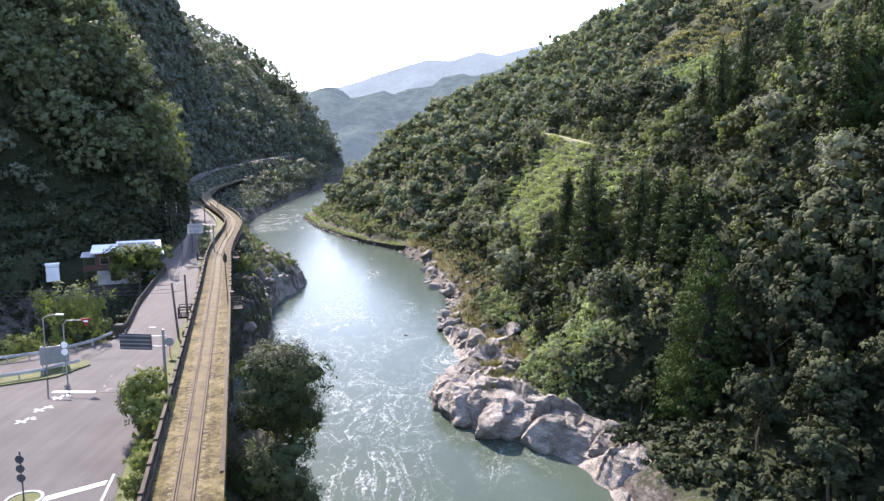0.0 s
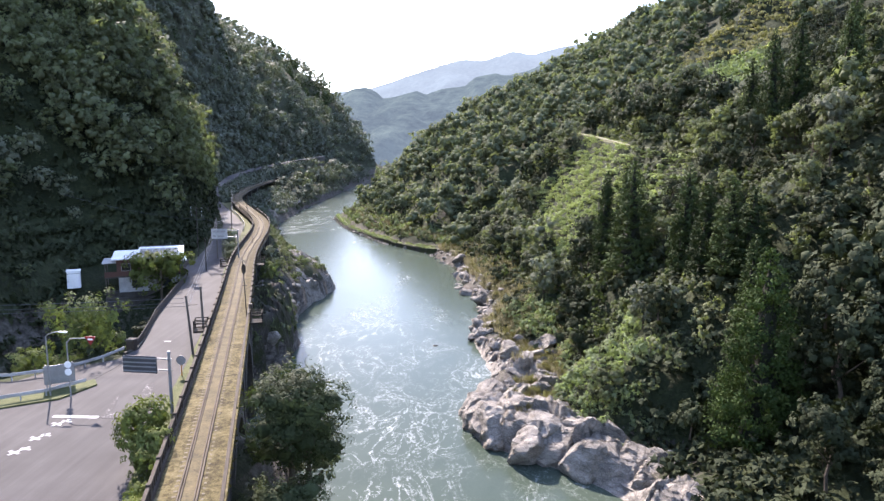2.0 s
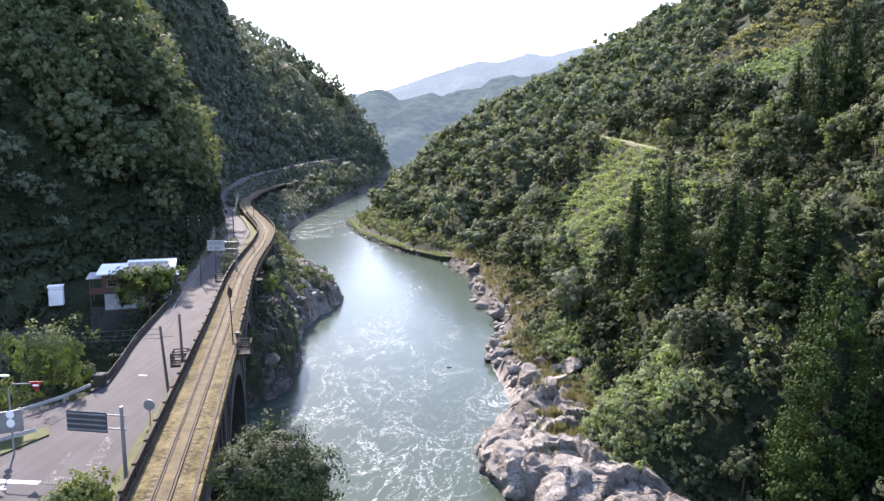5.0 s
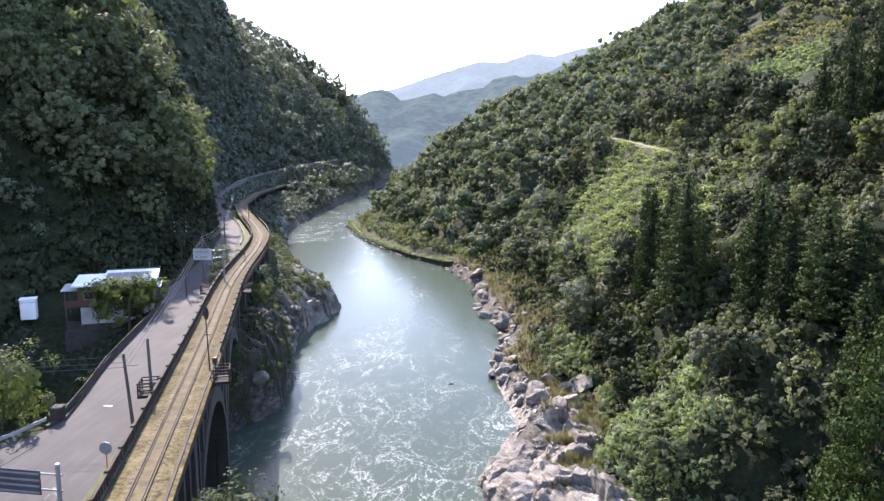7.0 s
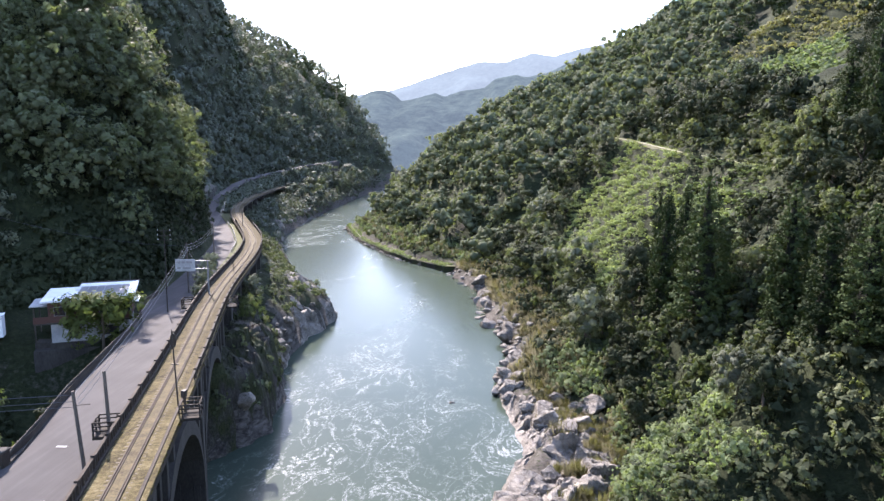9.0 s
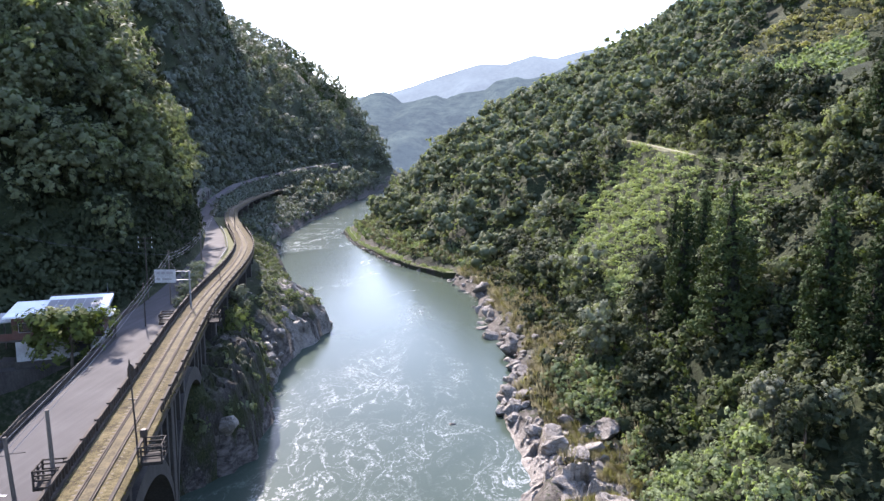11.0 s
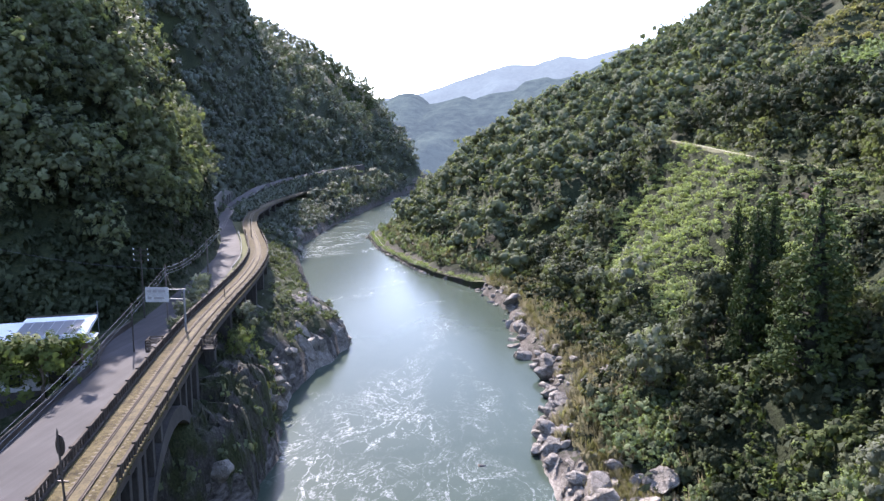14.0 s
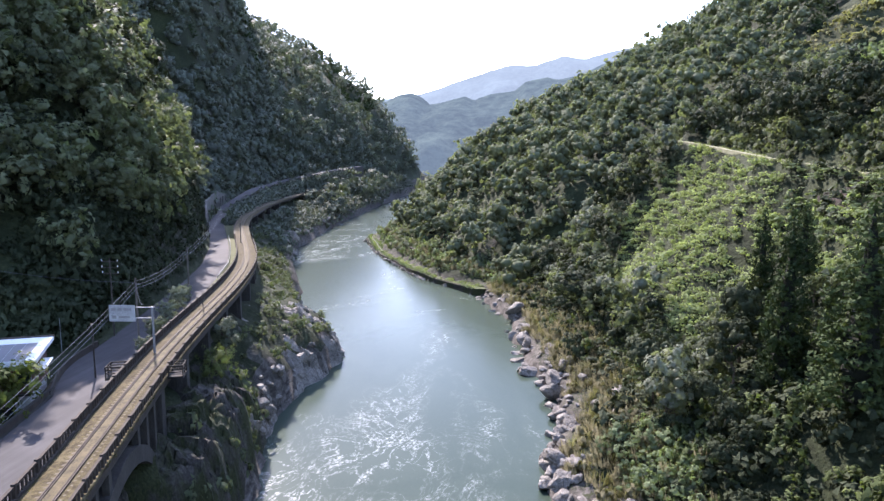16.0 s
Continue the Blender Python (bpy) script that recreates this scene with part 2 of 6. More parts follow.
def water_material():
    m, nt, b = mat("river_water", 0.12, 0.1)
    b.inputs["IOR"].default_value = 1.33
    v = where(nt, (1.0, 0.6, 1), radians(-14))
    swirl = noise_tex(nt, v, 0.045, 4, 0.6, 1.0)
    fine = noise_tex(nt, v, 2.6, 6, 0.75, 0.3)
    # foam threads: thin ridges where a warped noise crosses its middle value

    def threads(scale, sharp, warp):
        a = noise_tex(nt, v, scale, 5, 0.6, warp)
        return math_node(nt, "SUBTRACT", 1.0, math_node(nt, "MULTIPLY", math_node(nt, "ABSOLUTE", math_node(nt, "SUBTRACT", a, 0.5)), sharp), True)
    lines = math_node(nt, "MAXIMUM", threads(0.1, 38.0, 1.6), math_node(nt, "MULTIPLY", threads(0.3, 36.0, 1.0), 0.62))
    # the broken water of the near reach, fading out upstream, and the rapids by the far bank
    sep = nt.nodes.new("ShaderNodeSeparateXYZ")
    nt.links.new(where(nt), sep.inputs["Vector"])
    x, y = sep.outputs["X"], sep.outputs["Y"]
    near = math_node(nt, "SUBTRACT", 1.2, math_node(nt, "DIVIDE", math_node(nt, "ABSOLUTE", math_node(nt, "SUBTRACT", y, 112.0)), 90.0), True)
    # the strongest current keeps to the left bank
    off = math_node(nt, "ABSOLUTE", math_node(nt, "ADD", math_node(nt, "ADD", x, 12.0), math_node(nt, "MULTIPLY", math_node(nt, "SUBTRACT", y, 110.0), 0.1)))
    near = math_node(nt, "MULTIPLY", near, math_node(nt, "SUBTRACT", 1.5, math_node(nt, "DIVIDE", off, 20.0), True))
    rapid = math_node(nt, "SUBTRACT", 1.0, math_node(nt, "DIVIDE", math_node(nt, "ABSOLUTE", math_node(nt, "SUBTRACT", y, 385.0)), 90.0), True)
    where_foam = math_node(nt, "MAXIMUM", near, rapid)
    patch = math_node(nt, "ADD", swirl, math_node(nt, "MULTIPLY", where_foam, 0.2))
    patch = ramp(nt, patch, [(0.56, (0, 0, 0)), (0.86, (1, 1, 1))])
    fleck = ramp(nt, fine, [(0.42, (0, 0, 0)), (0.6, (1, 1, 1))])
    foam = math_node(nt, "MULTIPLY", math_node(nt, "MULTIPLY", lines, patch), fleck, True)
    deep = ramp(nt, mix(nt, 0.3, swirl, fine), [(0.35, (0.034, 0.048, 0.036)), (0.65, (0.05, 0.066, 0.05))])
    nt.links.new(mix(nt, foam, deep, (0.46, 0.48, 0.48)), b.inputs["Base Color"])
    r = math_node(nt, "MULTIPLY_ADD", foam, 0.5)
    nt.nodes[-1].inputs[2].default_value = 0.2
    nt.links.new(r, b.inputs["Roughness"])
    rip = mix(nt, 0.45, noise_tex(nt, v, 0.35, 5, 0.6, 0.8), noise_tex(nt, v, 2.0, 5, 0.65, 0.5))
    bump(nt, b, rip, 0.6, 0.016)
    return m


def darkened_cliff_material():
    """Brown rock, dark moss in the cracks and on the ledges, all darkened as shade."""
    m, nt, b = mat("darkened_mossy_rock", 0.9, 0.2)
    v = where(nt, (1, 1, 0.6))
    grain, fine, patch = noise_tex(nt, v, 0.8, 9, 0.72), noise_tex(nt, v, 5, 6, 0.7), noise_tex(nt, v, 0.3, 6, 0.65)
    # rock and moss colours lowered to paint in the shade below the railway
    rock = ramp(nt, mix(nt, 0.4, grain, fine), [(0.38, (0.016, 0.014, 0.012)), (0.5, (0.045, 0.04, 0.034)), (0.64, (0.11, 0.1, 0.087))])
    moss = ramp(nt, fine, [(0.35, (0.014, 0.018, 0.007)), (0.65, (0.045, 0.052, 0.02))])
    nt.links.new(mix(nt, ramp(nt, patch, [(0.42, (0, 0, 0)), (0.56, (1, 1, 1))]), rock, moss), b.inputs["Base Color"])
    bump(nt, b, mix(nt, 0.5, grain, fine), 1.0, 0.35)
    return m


GROUND, STONE, BALLAST, WATER, CLIFF = ground_material(), stone_material(), ballast_material(), water_material(), darkened_cliff_material()

# ---- the lie of the land ----


def line(y, ys, xs):
    return np.interp(y, ys, xs)


def left_bank(y):
    return line(y, [-200, 0, 40, 60, 77, 84, 92, 100, 112, 118.5, 121.5, 129, 141, 154, 165, 178, 198, 204, 212, 233, 300, 341, 400, 474, 690, 840, 940, 1050, 1600, 4500],
                [30, 8, -2, -8, -13.2, -18.5, -27, -33.5, -36.5, -37, -33.8, -30.2, -31.4, -35, -37, -36.5, -34, -36, -43, -53, -77, -90, -97, -101, -106, -103, -99, -125, -300, -900])


def right_bank(y):
    return line(y, [-200, 40, 76, 85, 92, 96, 104, 112, 125, 151, 168, 184, 193, 229, 268, 287, 345, 390, 458, 590, 840, 1000, 1600, 4500],
                [80, 36, 21, 20.4, 11.5, 6.4, 1.8, 4, 7, 3.5, 6.6, 5.6, 2, -1.6, -12, -29, -55, -68, -70, -70, -64, -72, -200, -800])


def track(y):
    """The middle of the railway."""
    return line(y, [-200, 43.2, 67.6, 107.1, 134, 148.5, 165, 180, 193.5, 202, 210.7, 226, 243.5, 260, 275, 311, 368, 458, 600, 800, 930],
                [53, -13.4, -20.1, -31.0, -38.7, -42.2, -45.6, -48.8, -52.4, -54.9, -58.0, -64.2, -71.8, -78.8, -85.2, -97.8, -111, -124, -120, -110, -102])


def road_right(y):
    return line(y, [-200, 30, 49, 65.4, 84, 112, 141, 165, 190, 213, 241, 275, 300, 340, 400, 460, 600, 800, 930],
                [44, -14.2, -19.8, -24.4, -28.6, -35.6, -44.5, -51, -57, -63.5, -74.8, -90, -101.6, -114.2, -124, -130, -124, -113, -104.5])


def road_left(y):
    return line(y, [-200, 55, 70, 78, 82, 86.5, 101, 116, 130, 139, 147, 165, 190, 213, 241, 275, 300, 340, 400, 460, 600, 800, 930],
                [-20, -46, -44.5, -41, -36, -35.4, -40, -43.7, -47, -52, -53, -57, -63, -69.5, -80.3, -95.5, -107, -119.2, -129, -135, -129, -117.5, -106.5])


def foot(y):
    """Where the left hillside begins to rise."""
    return line(y, [-200, 40, 60, 85, 110, 132, 150, 165, 190, 213, 241, 275, 300, 340, 400, 460, 600, 800, 930, 1050, 1600, 4500],
                [-60, -64, -62, -60, -62, -64, -56, -58.5, -65, -71.6, -81.8, -97, -109, -121.5, -131, -136, -130, -118, -107, -135, -340, -950])


def value_noise(x, y, seed):
    xi, yi = np.floor(x).astype(np.int64), np.floor(y).astype(np.int64)
    fx, fy = x - xi, y - yi
    fx, fy = fx * fx * (3 - 2 * fx), fy * fy * (3 - 2 * fy)

    def h(i, j):
        n = (i * 374761393 + j * 668265263 + seed * 1442695041) & 0x7FFFFFFF
        n = ((n ^ (n >> 13)) * 1274126177) & 0x7FFFFFFF
        return ((n ^ (n >> 16)) & 0xFFFF) / 65535.0 - 0.5
    a = h(xi, yi) * (1 - fx) + h(xi + 1, yi) * fx
    b = h(xi, yi + 1) * (1 - fx) + h(xi + 1, yi + 1) * fx
    return a * (1 - fy) + b * fy


def fbm(x, y, size, octaves=4, seed=1):
    total, amp = 0.0, 1.0
    for k in range(octaves):
        total = total + amp * value_noise(x / size + 17 * k, y / size - 9 * k, seed + k)
        size, amp = size / 2.0, amp * 0.5
    return total


def smooth(a, b, v):
    t = np.clip((v - a) / (b - a), 0, 1)
    return t * t * (3 - 2 * t)


ROAD_Z, DECK_Z = 16.0, 17.9


def land(x, y):
    """Height of the ground."""
    x, y = np.asarray(x, float), np.asarray(y, float)
    lb, rb = left_bank(y) + 2.5 * fbm(x, y, 9, 3, 5), right_bank(y) + 2.5 * fbm(x, y, 9, 3, 6)
    # right hillside
    d = x - rb
    right = np.interp(d, [0, 1.5, 5, 14, 28, 44, 58, 100, 170, 260, 400, 800, 4000], [-0.8, 1.2, 3.2, 6.5, 18, 35, 43, 66, 106, 146, 190, 250, 320])
    low = smooth(80, 90, y) * (1 - smooth(126, 150, y))
    right = right - 4.2 * low * smooth(2, 8, d) * (1 - smooth(9, 30, d))
    right = right + smooth(10, 80, d) * (9 * fbm(x, y, 70, 4, 11)) + smooth(2, 14, d) * 3.0 * fbm(x, y, 12, 3, 12) + 1.2 * smooth(0, 3, d) * fbm(x, y, 4, 3, 13)
    right = right - 9 * np.exp(-((y - 266 - 0.3 * (d - 40)) / 10.0) ** 2) * smooth(12, 30, d) * (1 - smooth(60, 95, d))
    ledge = np.interp(y, [150, 175, 213, 226, 244], [36.8, 37.6, 41.0, 42.2, 44.0])
    right = right + (ledge - 35.5) * smooth(135, 160, y) * (1 - smooth(240, 262, y)) * np.exp(-((d - 46) / 16.0) ** 2)
    flat = smooth(146, 154, y) * (1 - smooth(244, 250, y)) * (1 - smooth(1.5, 3.5, np.abs(d - 44.6)))
    right = right * (1 - flat) + ledge * flat
    # left bank: cliff, railway and road bench, hillside
    w = lb - x
    reach = np.maximum(lb - track(y) + 2.0, 4)
    cliff = 14.6 * np.clip(w / reach, 0, 1) ** 0.45 + 2.6 * smooth(0, 3, w) * (1 - smooth(0.8, 1.0, w / reach)) * fbm(x, y, 6, 4, 21) - 0.8 * (1 - smooth(0, 1.5, w))
    gully = smooth(66, 80, y) * (1 - smooth(126, 134, y))
    cliff = np.minimum(cliff, 15 - gully * (9.5 - 2.0 * fbm(x, y, 8, 3, 23)))
    bench = 15.7 + 0 * x
    e = foot(y) - x
    gentle = np.interp(e, [0, 6, 14, 24, 40, 70, 120, 250, 500, 4000], [0, 4, 9, 20, 36, 64, 102, 174, 250, 300])
    steep = np.interp(e, [0, 5, 18, 45, 75, 110, 200, 500, 4000], [0, 9, 33, 70, 100, 122, 180, 250, 310])
    k = smooth(135, 200, y)
    spur = np.interp(e, [0, 3, 8, 18, 45, 75, 110, 200, 500, 4000], [0, 17, 30, 48, 80, 106, 126, 180, 250, 310])
    steep = spur + (steep - spur) * smooth(255, 330, y)
    steep = steep * (1 - 0.75 * smooth(900, 1150, y))
    hill = 15.7 + gentle * (1 - k) + steep * k + smooth(4, 50, e) * (13 * fbm(x, y, 75, 4, 31)) + k * smooth(8, 45, e) * (22 + 14 * smooth(270, 330, y)) * (0.25 - np.abs(fbm(x / 3.0, y, 62, 3, 33))) + smooth(2, 12, e) * 3 * fbm(x, y, 13, 3, 32)
    # extra ridge height, mostly out of view, added to shade the railway bend
    hill = hill + 90 * smooth(12, 60, e) * smooth(375, 425, y) * (1 - smooth(640, 760, y)) * smooth(0.33, 0.42, -x / np.maximum(y - 20, 1))
    dip = 11.5 * smooth(0.6, 5, road_left(y) - x) * smooth(84, 92, y + 9 * smooth(-40, -46, x)) * (1 - smooth(116, 130, y)) * (1 - smooth(-8, 10, e))
    left = np.where(w < reach, cliff, np.where(e > 0, hill, bench)) - dip
    bed = -3.0 + 0 * x
    return np.where(x > rb, right, np.where(x < lb, left, bed))


def grid_mesh(name, xs, ys, height):
    gx, gy = np.meshgrid(xs, ys)
    gz = height(gx, gy)
    co = np.stack([gx, gy, gz], -1).reshape(-1, 3)
    nx, ny = len(xs), len(ys)
    i = (np.arange(ny - 1)[:, None] * nx + np.arange(nx - 1)[None, :]).reshape(-1)
    return mesh_from(name, co, np.stack([i, i + 1, i + 1 + nx, i + nx], -1))


def mesh_from(name, co, quads):
    """A mesh of quads (or triangles) from arrays."""
    me = bpy.data.meshes.new(name)
    n, k = len(quads), quads.shape[1]
    me.vertices.add(len(co))
    me.vertices.foreach_set("co", np.asarray(co, np.float32).reshape(-1))
    me.loops.add(n * k)
    me.loops.foreach_set("vertex_index", np.asarray(quads, np.int32).reshape(-1))
    me.polygons.add(n)
    me.polygons.foreach_set("loop_start", np.arange(0, n * k, k, dtype=np.int32))
    me.polygons.foreach_set("loop_total", np.full(n, k, np.int32))
    me.update()
    me.validate()
    return me


def stretch_axis(a, b, fine, far_lo, far_hi):
    mid = np.arange(a, b, fine)
    up = [b]
    while up[-1] < far_hi:
        up.append(up[-1] + max(fine, (up[-1] - b) * 0.045 + fine))
    down = [a - fine]
    while down[-1] > far_lo:
        down.append(down[-1] - max(fine, (a - down[-1]) * 0.06 + fine))
    return np.array(down[::-1] + list(mid) + up)


ground = new("ground", grid_mesh("ground", stretch_axis(-140, 100, 1.9, -3000, 3000), stretch_axis(40, 320, 1.9, -300, 4600), land))
ground.data.materials.append(GROUND)
ground.data.polygons.foreach_set("use_smooth", [True] * len(ground.data.polygons))
tagged(ground, "steep wooded valley sides with dark soil and bare rock banks", "ground", kind="structure")


def flow(x, y):
    return 0.0 * x


water = new("water", grid_mesh("water", np.linspace(-1500, 1500, 40), np.linspace(-290, 4500, 60), flow))
water.data.materials.append(WATER)
tagged(water, "grey-green river with white foam streaks between rocky banks", "river", kind="structure")

# ---- helpers for things ----


def part(name, bm, material, parent, label=""):
    """Links a bmesh as one mesh object under a thing or a part."""
    me = bpy.data.meshes.new(name)
    bm.to_mesh(me)
    bm.free()
    me.materials.append(material)
    ob = new(name, me)
    ob.parent = parent
    return tagged(ob, label)


def share(name, me, parent, m):
    """One more piece on a shared mesh."""
    ob = new(name, me)
    ob.parent = parent
    ob.matrix_basis = m
    return ob


def thing(name, m, label, category, group="", kind=""):
    ob = new(name)
    ob.matrix_basis = m
    return tagged(ob, label, category, group, kind)


def box(bm, lo, hi, bevel=0.0):
    """An axis-aligned block, optionally with bevelled edges."""
    c = [(a + b) / 2 for a, b in zip(lo, hi)]
    s = [b - a for a, b in zip(lo, hi)]
    r = bmesh.ops.create_cube(bm, size=1, matrix=Matrix.LocRotScale(c, None, s))
    if bevel:
        es = list({e for v in r["verts"] for e in v.link_edges})
        bmesh.ops.bevel(bm, geom=es, offset=bevel, segments=1, affect="EDGES")
    return bm


def tube(bm, a, b, r0, r1=None, sides=8):
    """A tapered round bar from a to b."""
    a, b = Vector(a), Vector(b)
    way = b - a
    m = Matrix.Translation((a + b) / 2) @ way.to_track_quat("Z", "Y").to_matrix().to_4x4()
    bmesh.ops.create_cone(bm, cap_ends=True, segments=sides, radius1=r0, radius2=r0 if r1 is None else r1, depth=way.length, matrix=m)
    return bm


# ---- foliage ----
RNG = np.random.default_rng(7)


def unit(v):
    return v / (np.linalg.norm(v, axis=-1, keepdims=True) + 1e-9)


def leaves(rng, centre, out, size, flat=0.35, soft=None):
    """Leaf sprays: one irregular blade at each centre, facing about outwards; columns: place, shading normal."""
    n = len(centre)
    nrm = unit(out + rng.normal(0, 0.24, (n, 3)) + np.array([0, 0, flat]))
    t = unit(np.cross(nrm, rng.normal(0, 1, (n, 3))))
    b = np.cross(nrm, t)
    s = size * rng.uniform(0.55, 1.35, (n, 1))
    k = rng.uniform(0.5, 1.0, (n, 1))
    j = rng.uniform(-0.3, 0.3, (n, 3, 1))
    co = np.stack([centre - t * s, centre + t * s * 0.8 - b * s * k, centre + t * s * 0.5 + b * s * k], 1)
    co = co + nrm[:, None, :] * j * s[:, None, :]
    shade = unit((out if soft is None else soft) + 0.38 * nrm)
    return np.concatenate([co.reshape(-1, 3), np.repeat(shade, 3, axis=0)], 1)


def lump_faces():
    """The faces of a twenty-sided solid, as corner directions."""
    g = (1 + 5 ** 0.5) / 2
    v = np.array([(-1, g, 0), (1, g, 0), (-1, -g, 0), (1, -g, 0), (0, -1, g), (0, 1, g), (0, -1, -g), (0, 1, -g), (g, 0, -1), (g, 0, 1), (-g, 0, -1), (-g, 0, 1)]) / math.hypot(1, g)
    pick = [(i, j, k) for i in range(12) for j in range(i) for k in range(j) if max(np.linalg.norm(v[i] - v[j]), np.linalg.norm(v[j] - v[k]), np.linalg.norm(v[i] - v[k])) < 1.2]
    tri = [(a, b, c) if np.dot(np.cross(v[b] - v[a], v[c] - v[a]), v[a]) > 0 else (a, c, b) for a, b, c in pick]
    return v, np.array(tri)


LUMP_V, LUMP_T = lump_faces()


def broad_crown(rng, radius, low, high, count, size, lobes=9, clump=18, core=0.0):
    """A broadleaf crown: rounded lobes, each made of small clumps of leaf sprays."""
    mid, half = (low + high) / 2, (high - low) / 2
    a = rng.uniform(0, 2 * np.pi, lobes) + np.arange(lobes) * 2.4
    q = np.sqrt(rng.uniform(0.05, 1, lobes)) * 0.66
    z = mid + half * np.where(np.arange(lobes) % 2 == 0, 0.7 * (1 - q ** 2) * rng.uniform(0.6, 1, lobes), rng.uniform(-0.6, 0.1, lobes))
    c = np.stack([np.cos(a) * q * radius, np.sin(a) * q * radius, z], 1)
    c = np.concatenate([c, [[0, 0, mid + half * 0.15]]])
    r = np.concatenate([radius * rng.uniform(0.3, 0.48, lobes), [radius * 0.58]])
    m = max(count // clump, 8)
    pick = rng.choice(lobes + 1, m, p=r ** 2 / (r ** 2).sum())
    d = rng.normal(0, 1, (m, 3))
    d[:, 2] = np.abs(d[:, 2]) * np.where(rng.random(m) < 0.72, 1, -0.7)
    d /= np.linalg.norm(d, axis=1)[:, None]
    centre = c[pick] + d * r[pick][:, None] * rng.uniform(0.8, 1.1, (m, 1)) * np.array([1, 1, 0.85])
    own = rng.integers(0, m, count)
    puff = rng.normal(0, 1, (count, 3))
    puff /= np.linalg.norm(puff, axis=1)[:, None]
    spread = radius * 0.115 * rng.uniform(0.5, 1.15, (count, 1))
    place = centre[own] + puff * spread
    whole = unit((place - np.array([0, 0, mid - 0.4 * half])) / np.array([radius, radius, half]))
    co = leaves(rng, place, d[own] * 0.95 + puff * 0.5, size, 0.35, 0.55 * d[own] + 0.45 * whole + 0.35 * puff)
    if core:
        # the closed inner mass of twigs and leaves of each lobe
        for k in range(lobes + 1):
            v = LUMP_V * rng.uniform(0.78, 1.12, (12, 1)) * r[k] * core * np.array([1, 1, 0.85]) + c[k]
            co = np.concatenate([co, np.concatenate([v[LUMP_T].reshape(-1, 3), LUMP_V[LUMP_T].reshape(-1, 3)], 1)])
    return co


def cone_crown(rng, radius, low, high, count, size, boughs=150):
    """A conifer crown: boughs ending in soft plumes, in whorls, narrowing to a tip, with an uneven outline."""
    u = np.sort(1 - rng.random(boughs) ** 0.75)
    a = np.arange(boughs) * 2.4 + rng.normal(0, 0.35, boughs)
    reach = radius * (1 - u ** 1.3) ** 0.72 * rng.uniform(0.78, 1.1, boughs) + 0.12
    own = rng.choice(boughs, count, p=(reach + 0.4) ** 1.5 / ((reach + 0.4) ** 1.5).sum())
    r = reach[own]
    s = np.where(rng.random(count) < 0.62, rng.uniform(0.68, 0.95, count), rng.uniform(0.12, 0.7, count))
    puff = unit(rng.normal(0, 1, (count, 3)))
    fat = (0.12 + 0.055 * radius + 0.1 * r)[:, None] * rng.uniform(0.45, 1.05, (count, 1)) * np.array([1, 1, 0.8])
    z = low + (high - low) * u[own] - r * 0.22 + 0.3 * r * s ** 2
    way = np.stack([np.cos(a[own]), np.sin(a[own]), 0 * r], 1)
    c = way * (r * s)[:, None] + np.stack([0 * r, 0 * r, z], 1) + puff * fat
    co = leaves(rng, c, way * 0.5 + puff * 0.8, size, 0.25, way * 0.3 + puff * 0.8 + np.array([0, 0, 0.15]))
    return co


def twig_shade_mass(rng, radius, low, high, rings=13, sides=9):
    """Twigs round a conifer's trunk, darkened as inner shade: one uneven closed cone."""
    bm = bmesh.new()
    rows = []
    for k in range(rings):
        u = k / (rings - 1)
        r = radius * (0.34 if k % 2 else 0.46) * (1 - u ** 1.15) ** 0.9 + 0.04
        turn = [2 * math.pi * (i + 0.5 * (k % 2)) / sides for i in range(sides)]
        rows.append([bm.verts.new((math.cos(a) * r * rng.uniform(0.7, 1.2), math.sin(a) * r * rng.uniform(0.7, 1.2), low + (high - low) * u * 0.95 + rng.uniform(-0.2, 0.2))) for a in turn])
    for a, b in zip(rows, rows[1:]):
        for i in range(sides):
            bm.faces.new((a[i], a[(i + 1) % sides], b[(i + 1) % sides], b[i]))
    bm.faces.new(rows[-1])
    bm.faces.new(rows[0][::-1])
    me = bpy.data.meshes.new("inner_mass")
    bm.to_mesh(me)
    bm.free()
    me.materials.append(TWIG_SHADE)
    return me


def tuft_crown(rng, radius, height, count, size):
    """A tuft of tall reeds or grass: upright blades leaning outwards."""
    a = rng.uniform(0, 2 * np.pi, count)
    q = radius * np.sqrt(rng.random(count))
    root = np.stack([np.cos(a) * q, np.sin(a) * q, 0 * a - 0.1], 1)
    lean = np.stack([np.cos(a) * q * 0.5, np.sin(a) * q * 0.5, height * rng.uniform(0.5, 1.1, count)], 1) + rng.normal(0, 0.15 * height, (count, 3))
    side = np.stack([-np.sin(a + 1), np.cos(a + 1), 0 * a], 1) * size
    co = np.stack([root - side, root + side, root + lean], 1).reshape(-1, 3)
    up = unit(np.stack([np.cos(a) * 0.5, np.sin(a) * 0.5, 0.8 + 0 * a], 1) + rng.normal(0, 0.3, (count, 3)))
    return np.concatenate([co, np.repeat(up, 3, axis=0)], 1)


def blades_of(co):
    return np.arange(len(co)).reshape(-1, 3)


def crown_mesh(name, co, material):
    me = mesh_from(name, co[:, :3], blades_of(co))
    soft = me.attributes.new("custom_normal", "FLOAT_VECTOR", "POINT")
    soft.data.foreach_set("vector", np.ascontiguousarray(co[:, 3:], np.float32).reshape(-1))
    me.materials.append(material)
    return me


